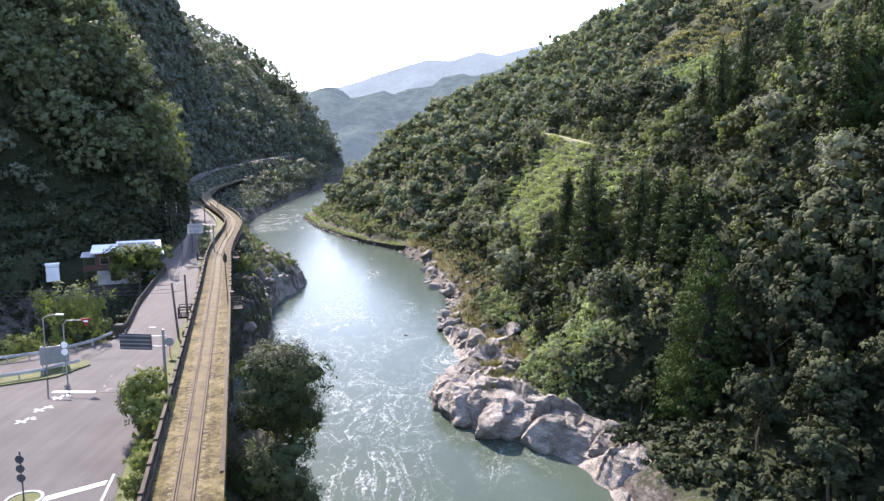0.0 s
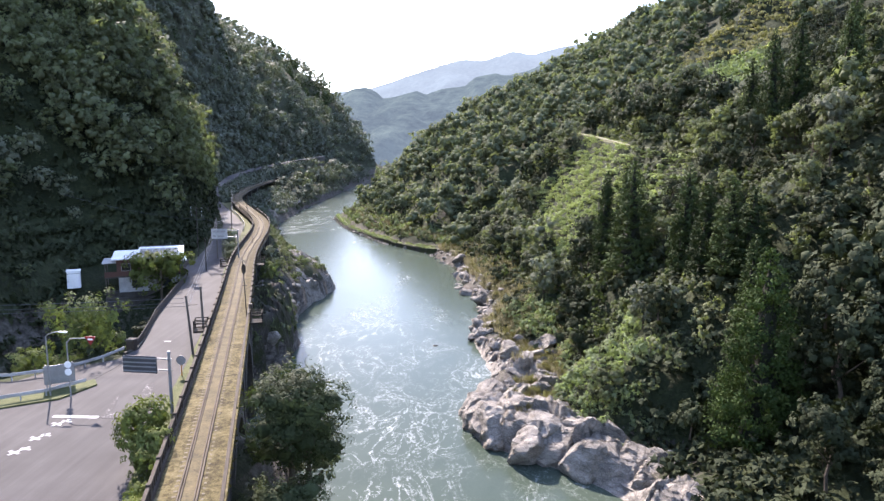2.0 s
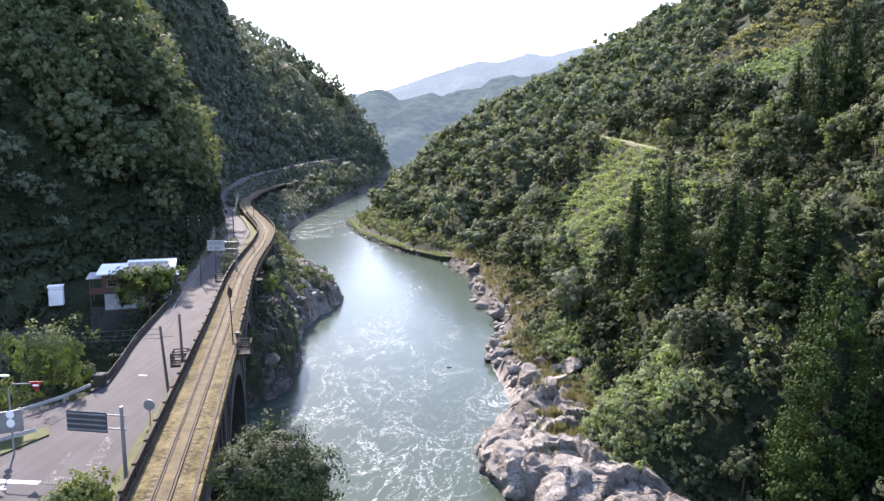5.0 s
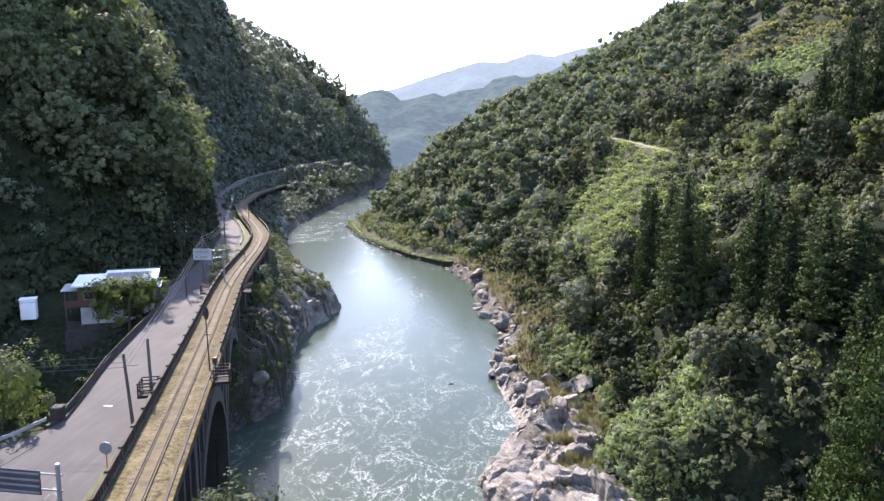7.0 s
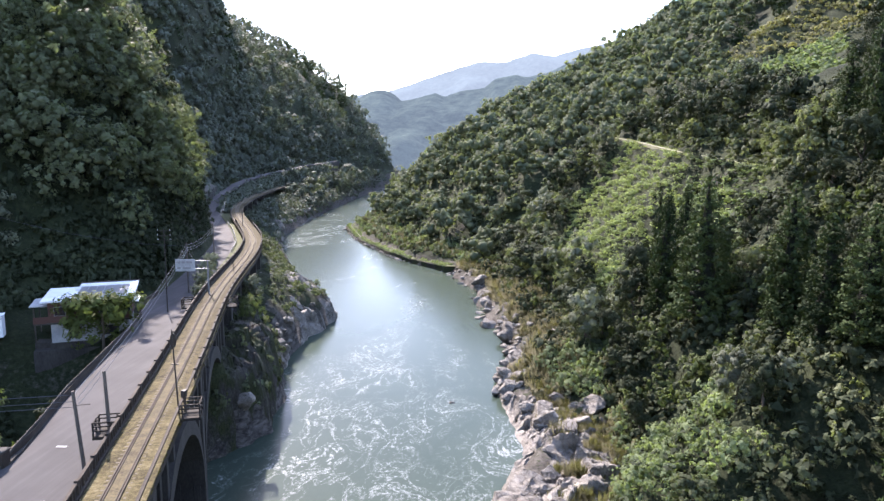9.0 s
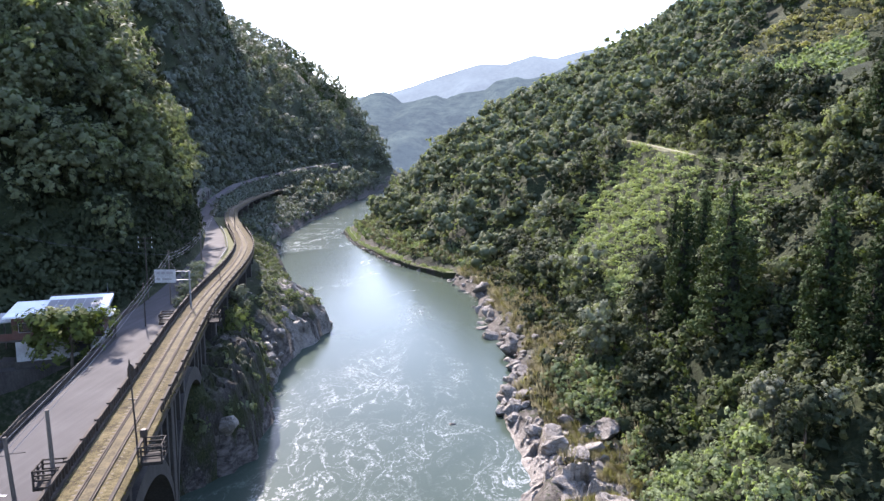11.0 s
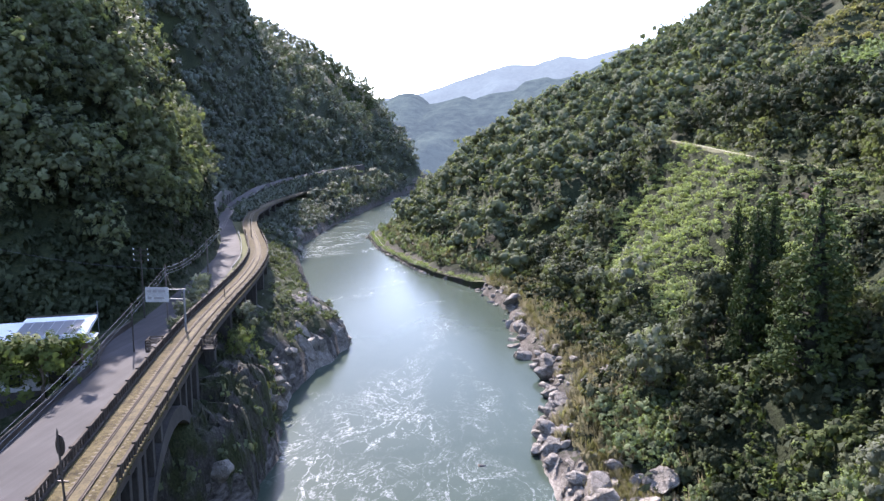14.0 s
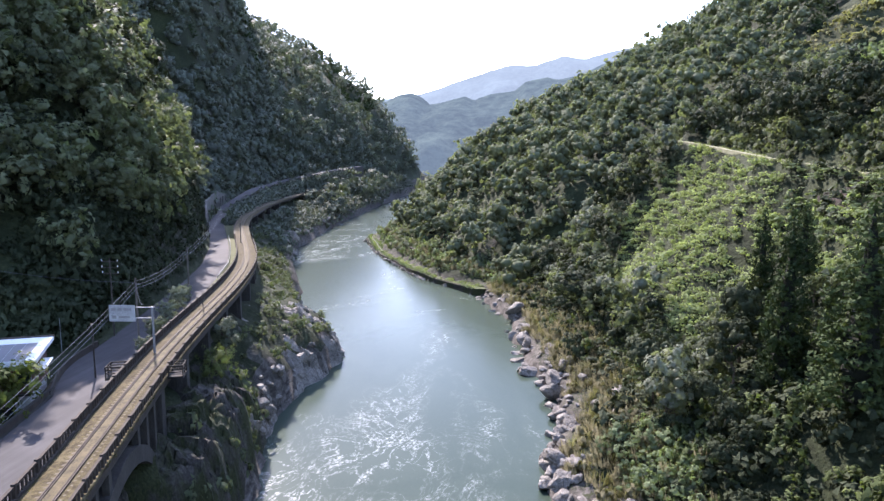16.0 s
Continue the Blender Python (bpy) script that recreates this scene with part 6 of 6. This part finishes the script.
def flat_shape(pts, y0, y1):
    bm = bmesh.new()
    a = [bm.verts.new((x, y0, z)) for x, z in pts]
    b = [bm.verts.new((x, y1, z)) for x, z in pts]
    bm.faces.new(a)
    bm.faces.new(b[::-1])
    for i in range(len(pts)):
        j = (i + 1) % len(pts)
        bm.faces.new((a[i], b[i], b[j], a[j]))
    bmesh.ops.recalc_face_normals(bm, faces=bm.faces)
    return bm


part("triangle_plate", flat_shape([(1.75, 5.85), (2.75, 5.85), (2.25, 5.0)], -0.12, -0.07), RED, give, "red inverted triangle plate")
part("bar", box(bmesh.new(), (2.02, -0.135, 5.5), (2.48, -0.122, 5.65)), WHITE, give)
disc = [(0.32 * math.cos(k * math.pi / 8), 0.32 * math.sin(k * math.pi / 8)) for k in range(16)]
for z in (3.2, 2.5):
    d = part("round_plate", flat_shape([(x, z + zz) for x, zz in disc], -0.12, -0.08), WHITE, give, "pale round sign plate")
board = thing("notice_board", Matrix.LocRotScale((-36.9, 73.2, ROAD_Z), Euler((0, 0, 0.55)), None), "plain pale grey notice board on posts behind the guard rail", "board")
part("panel", box(bmesh.new(), (-1.3, -0.05, 0.5), (1.3, 0.05, 2.3), 0.02), GALV, board)
for x in (-1.1, 1.1):
    part("post", box(bmesh.new(), (x - 0.05, 0.06, -0.2), (x + 0.05, 0.16, 2.4)), GALV, board)

stack = thing("sign_post", Matrix.Translation((-24.75, 46.7, ROAD_Z)), "stacked round sign plates seen from behind on a short post", "road sign")
bm = bmesh.new()
tube(bm, (0, 0, -0.2), (0, 0, 3.3), 0.05, 0.05, 8)
part("post", bm, SIGN_GREY, stack)
for k in range(3):
    part("round_plate", flat_shape([(x * 0.85, 1.55 + 0.62 * k + zz * 0.85) for x, zz in disc], -0.1, -0.06), SIGN_GREY, stack)
ring = bmesh.new()
for k in range(24):
    a, b = k * math.pi / 12, (k + 1) * math.pi / 12
    vs = [ring.verts.new((r * math.cos(t), r * math.sin(t), z)) for t in (a, b) for r in (0.95, 1.12) for z in (-0.05, 0.12)]
    bmesh.ops.convex_hull(ring, input=vs)
me = bpy.data.meshes.new("kerb_ring")
ring.to_mesh(me)
ring.free()
me.materials.append(DULL_WHITE)
share("kerb_ring", me, stack, Matrix())
part("planting", polygon_slab([(0.93 * math.cos(k * math.pi / 10), 0.93 * math.sin(k * math.pi / 10)) for k in range(20)], 0.06, 0.1), GRASS_STRIP, stack)

mirror = thing("traffic_mirror", Matrix.Translation((-26.7, 76.8, ROAD_Z)), "round convex traffic mirror on a post beside the railway", "traffic mirror")
bm = bmesh.new()
tube(bm, (0, 0, -0.2), (0, 0, 2.0), 0.05, 0.05, 8)
part("post", bm, ORANGE, mirror)
part("back", flat_shape([(x * 1.5, 1.7 + z * 1.5) for x, z in disc], -0.06, 0.0), GALV, mirror)
part("glass", flat_shape([(x * 1.35, 1.7 + z * 1.35) for x, z in disc], 0.004, 0.03), MIRROR, mirror)


def guard_rail(pts, z, label, step=2.0, height=0.75, material=None):
    g = thing("guard_rail", Matrix(), label, "guard rail", "guard rails")
    material = material or GALV
    for a, b in zip(pts, pts[1:]):
        a, b = Vector((*a, z)), Vector((*b, z))
        n = (b - a).normalized()
        m = Matrix((n, Vector((-n.y, n.x, 0)), Vector((0, 0, 1)))).transposed().to_4x4()
        m.translation = a
        L = (b - a).length
        r = part("rail", box(bmesh.new(), (0, -0.05, height - 0.32), (L, 0.04, height), 0.03), material, g)
        r.matrix_basis = m
        for k in range(max(int(L / step), 1)):
            p = part("post", box(bmesh.new(), (k * step + 0.1, 0.045, -0.2), (k * step + 0.22, 0.16, height - 0.05)), material, g)
            p.matrix_basis = m
    return g


guard_rail([(-60, 66.2), (-45, 67.3), (-40.2, 68.4), (-36.8, 70.6), (-34.6, 73.6)], ROAD_Z + 0.1, "white steel guard rail along the grassed island", material=DULL_WHITE)
guard_rail([(-66, 74.3), (-43, 75.0), (-38.9, 77.5), (-37.0, 81.2), (-36.3, 84.5)], ROAD_Z, "white steel guard rail on the far side of the side road", material=DULL_WHITE)
# parapet along the drop beside the road
pts = [(float(road_left(y)) - 0.15, y) for y in (86, 93, 101, 108, 116, 123, 130, 134)]
setting("parapet_wall", strip(list(np.arange(86, 150, 2.0)), lambda y: eased(road_left, y) - 0.34, lambda y: eased(road_left, y) - 0.06, ROAD_Z + 0.72, 2.0), RAILING, "dark stained solid parapet wall along the road", "wall")
setting("retaining_wall", strip(list(np.arange(84, 122, 2.0)), lambda y: eased(road_right, y) - 0.6, lambda y: eased(road_right, y) - 0.06, ROAD_Z - 0.35, 17.5), CONCRETE, "dark wall carrying the road above the water", "wall")
parapet = guard_rail(pts, ROAD_Z, "dark road parapet with a pale worn top beam above the drop", 2.0, 1.0, CONCRETE)
setting("retaining_wall", strip(list(np.arange(84, 136, 2.0)), lambda y: float(road_left(y)) - 0.5, lambda y: float(road_left(y)) - 0.02, ROAD_Z + 0.18, 8.5), CONCRETE, "dark stained retaining wall below the road", "wall")
pillar = thing("parapet_pillar", Matrix.Translation((float(road_left(86)) - 0.5, 85.6, ROAD_Z)), "square dark stone pillar ending the road parapet", "pillar")
part("shaft", box(bmesh.new(), (-0.45, -0.45, -0.4), (0.45, 0.45, 1.15), 0.05), RAILING, pillar)
part("cap", box(bmesh.new(), (-0.52, -0.52, 1.15), (0.52, 0.52, 1.32), 0.04), CONCRETE, pillar)
pts = [(eased(road_right, y) + 0.4, y) for y in (196, 204, 212, 220, 228, 236, 244, 252, 262)]
guard_rail(pts, ROAD_Z, "pale guard rail round the outside of the bend", 2.0, 0.8, DULL_WHITE)

# ---- house and shed ----


HOUSE = Matrix.LocRotScale((-57.2, 124.2, 14.0), Euler((0, 0, radians(22))), None)


def pitched(x0, x1, y0, y1, z0, z1, thick):
    """A slab sloping up from the front edge to the back edge."""
    bm = bmesh.new()
    v = [bm.verts.new(c) for c in ((x0, y0, z0), (x1, y0, z0), (x1, y1, z1), (x0, y1, z1), (x0, y0, z0 - thick), (x1, y0, z0 - thick), (x1, y1, z1 - thick), (x0, y1, z1 - thick))]
    for f in ((0, 1, 2, 3), (7, 6, 5, 4), (0, 4, 5, 1), (1, 5, 6, 2), (2, 6, 7, 3), (3, 7, 4, 0)):
        bm.faces.new([v[i] for i in f])
    return bm


def house():
    h = thing("house", HOUSE, "two-storey house with brown upper walls and a white low-pitched roof", "house")
    W, D = 10.3, 6.2
    # duller white than the roof, standing in for shade on this wall
    part("lower_wall", box(bmesh.new(), (0.3, 0.3, 0.2), (W - 0.3, D, 3.0), 0.03), DULL_WHITE, h, "pale rendered lower storey")
    part("plinth", box(bmesh.new(), (0.1, 0.1, -3.2), (W - 0.1, D, 0.198), 0.03), CONCRETE, h, "grey stained base course")
    part("upper_wall", box(bmesh.new(), (0.1, 0.1, 3.0), (W - 0.1, D, 6.0), 0.03), BRICK, h, "reddish-brown upper storey")
    part("roof", pitched(-0.6, 3.4, -0.7, D + 0.4, 6.15, 6.6, 0.22), WHITE, h, "white low-pitched lower roof")
    main = part("roof", pitched(3.402, W + 0.6, -0.7, D + 0.4, 6.45, 7.1, 0.42), WHITE, h, "white low-pitched main roof")
    rise = (7.1 - 6.45) / (D + 1.1)
    for i in range(6):
        x = 3.7 + i * 1.05
        y0, y1 = -0.5, D - 1.6
        part("roof_panel", pitched(x, x + 0.98, y0, y1, 6.45 + (y0 + 0.7) * rise + 0.05, 6.45 + (y1 + 0.7) * rise + 0.05, 0.04), ROOF_PANEL, main)
    part("fascia", box(bmesh.new(), (3.4, -0.78, 5.95), (W + 0.65, -0.703, 6.6), 0.02), WHITE, h, "white eaves board")
    part("ridge_cap", box(bmesh.new(), (3.3, D + 0.2, 7.085), (W + 0.7, D + 0.5, 7.22), 0.03), STEEL_DARK, main, "dark ridge edge")
    part("side_canopy", pitched(W + 0.05, W + 1.0, 0.8, D - 2.0, 5.2, 5.4, 0.1), WHITE, h, "white canopy at the gable end")
    for x, z, w, hh in ((0.9, 4.0, 1.3, 1.1), (4.6, 4.0, 0.9, 1.0), (6.4, 4.0, 1.8, 1.2), (9.0, 4.0, 1.2, 1.1), (2.4, 0.9, 1.6, 1.3), (6.8, 0.9, 1.8, 1.3)):
        upper = z > 3
        y0 = 0.1 if upper else 0.3
        win = part("window", box(bmesh.new(), (x - 0.08, y0 - 0.08, z - 0.08), (x + w + 0.08, y0 - 0.003, z + hh + 0.08), 0.01), GALV, h)
        part("pane", box(bmesh.new(), (x, y0 - 0.1, z), (x + w, y0 - 0.083, z + hh)), GLASS, win)
    for y, z in ((1.2, 4.0), (4.0, 4.0), (3.0, 0.9)):
        x0 = 0.1 if z > 3 else 0.3
        win = part("window", box(bmesh.new(), (x0 - 0.08, y - 0.08, z - 0.08), (x0 - 0.003, y + 1.6, z + 1.2), 0.01), GALV, h)
        part("pane", box(bmesh.new(), (x0 - 0.1, y, z), (x0 - 0.083, y + 1.5, z + 1.1)), GLASS, win)
    # side porch with its own lean-to roof
    porch = part("porch", box(bmesh.new(), (-1.9, 1.0, -2.5), (0.096, 4.6, 0.2), 0.03), CONCRETE, h, "grey side porch")
    part("porch_roof", pitched(-2.2, 0.095, 0.6, 4.8, 5.3, 5.6, 0.12), DULL_WHITE, porch)
    for y in (1.1, 4.4):
        part("porch_post", box(bmesh.new(), (-1.85, y, 0.2), (-1.7, y + 0.15, 5.2)), STEEL_DARK, porch)
    part("porch_floor", box(bmesh.new(), (-1.9, 1.0, 2.6), (0.094, 4.6, 2.8)), CONCRETE, porch)
    part("porch_rail", box(bmesh.new(), (-1.9, 0.95, 2.8), (0.09, 1.0, 3.7)), BRICK, porch)
    part("cornice", box(bmesh.new(), (-0.2, -0.2, 2.85), (W + 0.1, 0.095, 3.05), 0.02), CONCRETE, h)


house()
corners = [HOUSE @ Vector(c) for c in ((-1.8, -0.6, 0), (11.6, -0.6, 0), (11.6, 9.0, 0), (-1.8, 9.0, 0))]
setting("house_terrace", polygon_slab([(c.x, c.y) for c in corners], 13.4, 9.0), CONCRETE, "dark concrete footing under the house", "terrace")
shed = thing("shed", Matrix.LocRotScale((-64.6, 124.3, 15.7), Euler((0, 0, 0.45)), None), "small white metal shed among dark trees", "shed")
part("body", box(bmesh.new(), (-1.0, -0.9, -0.6), (1.0, 0.9, 2.3), 0.02), WHITE, shed)
part("roof", box(bmesh.new(), (-1.12, -1.0, 2.3), (1.12, 1.0, 2.42), 0.02), WHITE, shed)
part("seam", box(bmesh.new(), (-1.0, -0.93, 1.9), (1.0, -0.903, 1.96)), PANEL, shed)
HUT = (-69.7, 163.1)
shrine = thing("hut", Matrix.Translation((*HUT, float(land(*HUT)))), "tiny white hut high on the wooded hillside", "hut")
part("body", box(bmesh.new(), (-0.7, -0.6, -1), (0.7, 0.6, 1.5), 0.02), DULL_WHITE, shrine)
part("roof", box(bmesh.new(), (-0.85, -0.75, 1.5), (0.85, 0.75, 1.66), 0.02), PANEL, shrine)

# lattice pole with cross-arms on the slope
pyl = thing("power_pole", Matrix.Translation((-54.2, 153.0, 15.6)), "steel power pole with cross-arms at the hill's foot", "power pole")
bm = bmesh.new()
tube(bm, (0, 0, -1), (0, 0, 11.0), 0.12, 0.08, 8)
part("shaft", bm, STEEL_DARK, pyl)
for z in (9.0, 9.8, 10.6):
    part("crossarm", box(bmesh.new(), (-1.2, -0.04, z - 0.04), (1.2, 0.04, z + 0.04)), STEEL_DARK, pyl)
    for x in (-1.1, 0.0, 1.1):
        bm = bmesh.new()
        tube(bm, (x, 0, z + 0.05), (x, 0, z + 0.3), 0.06, 0.04, 6)
        part("insulator", bm, WHITE, pyl)

# ---- right bank: footpath, embankment, hill path ----
YS_EMB = list(np.arange(262, 398, 3.0))


def rb_smooth(y):
    return float(np.mean([right_bank(y + s) for s in (-9, -6, -3, 0, 3, 6, 9)]))


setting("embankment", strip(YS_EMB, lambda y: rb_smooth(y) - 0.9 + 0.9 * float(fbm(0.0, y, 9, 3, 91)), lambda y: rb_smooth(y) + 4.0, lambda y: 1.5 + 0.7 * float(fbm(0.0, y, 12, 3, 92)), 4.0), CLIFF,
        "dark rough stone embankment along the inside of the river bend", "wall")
setting("verge", strip(YS_EMB, lambda y: rb_smooth(y) - 0.3 + 0.9 * float(fbm(0.0, y, 9, 3, 91)), lambda y: rb_smooth(y) + 4.6, lambda y: 1.62 + 0.7 * float(fbm(0.0, y, 12, 3, 92)), 0.3), GRASS_STRIP, "grassy top of the embankment", "grass verge")
setting("footpath", strip(YS_EMB[8:], lambda y: rb_smooth(y) + 1.0, lambda y: rb_smooth(y) + 1.8, lambda y: 1.7 + 0.7 * float(fbm(0.0, y, 12, 3, 92)), 0.2), PALE_PATH, "pale concrete footpath on top of the embankment", "path")
setting("retaining_wall", strip(list(np.arange(292, 346, 3.0)), lambda y: rb_smooth(y) + 8.0, lambda y: rb_smooth(y) + 8.6, lambda y: 5.2 + 1.2 * float(fbm(3.0, y, 10, 3, 93)), 5.0), RAILING, "dark retaining wall among bushes above the footpath", "wall")
setting("hill_path", strip(list(np.arange(152, 245, 3.0)), lambda y: rb_smooth(y) + 44.0 + 0.6 * float(fbm(5.0, y, 16, 2, 95)), lambda y: rb_smooth(y) + 45.2 + 0.6 * float(fbm(5.0, y, 16, 2, 95)), lambda y: float(np.interp(y, [150, 175, 213, 226, 244], [36.8, 37.6, 41.0, 42.2, 44.0])) + 0.25, 0.8), GRASS_PATH,
        "pale grassy track cut across the hillside above the vines", "path")

for k in range(64):
    y = 263 + 2.08 * k
    s = 0.7 + 0.75 * float(RNG.random())
    rock(rb_smooth(y) - 0.5 + float(RNG.normal(0, 0.35)), y, 0.15, (s, s * 1.2, s * 0.8), "dark stone at the foot of the riverside embankment")

# ---- terraced wall under the hill path, gravel beach ----
terrace = thing("terrace_wall", Matrix(), "weathered brown stepped retaining wall below the hillside track", "wall")
for k in range(7):
    ys = list(np.arange(163 + 0.6 * k, 177, 1.0))
    part("step", strip(ys, lambda y: rb_smooth(y) + 43.4 - 0.62 * k, lambda y: rb_smooth(y) + 44.1 - 0.62 * k, lambda y: float(np.interp(y, [150, 175], [36.7, 37.4])) - 0.1 - 0.52 * k, 0.9), TARRED if k % 2 else RAILING, terrace)


def gravel():
    """A small grey shingle beach between the ledges."""
    n = 900
    x, y = RNG.uniform(20.5, 27.5, n), RNG.uniform(83, 92.5, n)
    v = LUMP_V[None] * RNG.uniform(0.7, 1.2, (n, 12, 1)) * RNG.uniform(0.12, 0.32, (n, 1, 1)) * np.array([1, 1, 0.7])
    z = 0.35 + 0.16 * (x - 20.5) + 0.05 * (y - 83)
    co = (v + np.stack([x, y, z], -1)[:, None, :]).reshape(-1, 3)
    tri = (LUMP_T[None] + 12 * np.arange(n)[:, None, None]).reshape(-1, 3)
    me = mesh_from("gravel", co, tri)
    me.materials.append(STONE)
    tagged(new("gravel", me), "grey shingle lying between the river ledges", "gravel", kind="stuff")
    setting("beach", polygon_slab([(19.6, 85.2), (22, 82), (28, 84), (29, 92), (24, 94), (20.5, 90)], 0.75, 2.0), STONE, "grey shingle beach between the river ledges", "beach")


gravel()

# ---- trees and bushes by the road ----


def plant(src, x, y, s, z=None, label="", tall=1.0):
    t = copy_thing(src, Matrix.LocRotScale((x, y, float(land(x, y)) - 0.2 if z is None else z), Euler((0, 0, x * 3.1 + y)), (s, s, s * tall)))
    if label:
        t["label"] = label
    return t


plant(OPEN_TREE, -41.5, 86.5, 1.5, 10.5, "leafy open-crowned green tree behind the white guard rail", 1.3)
plant(OPEN_TREE, -48.2, 87.0, 0.9, 9.6, "leafy open-crowned green tree behind the white guard rail", 1.1)
plant(BRIGHT_TREE, -38.2, 88.5, 0.7, 11.5, "yellow-green bush beside the road parapet")
plant(BRIGHT_TREE, -49.4, 123.6, 1.65, 12.4, "spreading green tree in front of the house", 0.95)
plant(NEAR_TREE, -12.3, 62.8, 1.35, 11.4, "large dark green tree growing beside the viaduct", 1.0)
plant(NEAR_TREE, -12.0, 67.0, 1.15, 9.5, "large dark green tree growing beside the viaduct")
plant(NEAR_TREE, -11.0, 57.5, 1.15, 6.5, "dark green tree on the bank below the viaduct")
plant(BROAD[4], -12.8, 71.0, 0.9, 5.5, "dark green tree on the bank below the viaduct")
for x, y, s in ((-21.8, 58.0, 0.72), (-20.6, 56.0, 0.55), (-22.4, 61.0, 0.4), (-18.9, 51.5, 0.3), (-18.2, 49.0, 0.34), (-17.4, 46.0, 0.34), (-18.6, 50.2, 0.26)):
    plant(BRIGHT_TREE, x, y, s, 15.6, "bushy yellow-green shrub between road and railway", 1.2)
plant(OPEN_TREE, -38.8, 150.0, 0.85, 10.5, "round yellow-green bush on the cliff below the railway")
plant(BROAD[2], -40.5, 157.5, 0.7, 12.0, "grey-green bush beside the viaduct wall")
for x, y, s in ((-47.5, 150, 0.5), (-50, 158, 0.55), (-52.5, 166, 0.6), (-54.5, 172, 0.5), (-45.4, 143.5, 0.4)):
    plant(BROAD[5], x + 0.6, y, s, 15.6, "grey-green shrub between road and railway")

# tall dark trees on the near slope
for k, (x, y, s) in enumerate(((40.5, 81.0, 1.4), (43.0, 86.5, 1.8), (47.5, 85.5, 1.75), (45.0, 80.5, 1.5), (52.5, 84.0, 1.8), (50.0, 78.5, 1.5), (57.0, 80.0, 1.7))):
    plant(DARK_TREES[k % 2], x, y, s, label="tall dark green broadleaf tree beside the big cedar", tall=1.15)

# the first of each kind takes its own place on the upper slope
for k, src in enumerate((*BROAD, *CEDARS, *DARK_TREES)):
    x, y = 74.0 + 5.5 * (k % 3), 118.0 + 9.0 * (k // 3)
    src.matrix_basis = Matrix.LocRotScale((x, y, float(land(x, y)) - 0.3), Euler((0, 0, k)), (1, 1, 1))
for src, x, y, z in ((OPEN_TREE, -45.5, 92.0, 7.5), (NEAR_TREE, -7.0, 50.0, 3.0), (BIG_CEDAR, 62.0, 100.0, float(land(62.0, 100.0)) - 0.4)):
    src.matrix_basis = Matrix.Translation((x, y, z))

BRIGHT_TREE.matrix_basis = Matrix.LocRotScale((-20.0, 54.6, 15.6), Euler((0, 0, 1.0)), (0.4, 0.4, 0.5))

# ---- moss and weeds on the deck ----
MOSS_SHAPES = [tuft_crown(RNG, 0.2, 0.13, 11, 0.035) for k in range(4)]


def deck_moss():
    spots = []
    while len(spots) < 4200:
        y = 40 + 190 * float(RNG.random()) ** 1.3
        u = float(RNG.choice((RNG.uniform(-1.85, -0.72), RNG.uniform(0.72, 2.2), RNG.uniform(-1.85, -0.72), RNG.uniform(0.72, 2.2), RNG.uniform(-0.28, 0.28))))
        if RNG.random() > 0.55 + 1.3 * float(fbm(u * 2.0, y, 5, 3, 97)) - (0.3 if y > 130 else 0.0):
            continue
        p, n, t = along(y)
        p = p + n * u
        spots.append((p.x, p.y, DECK_Z + 0.05))
    k = len(spots)
    stuff("moss", scattered(MOSS_SHAPES, np.array(spots), RNG.uniform(0.6, 1.7, k), RNG.uniform(0, 6.28, k)), LEAF_MOSS, "yellow-brown moss and dry weeds growing over the ballast", "moss")


deck_moss()
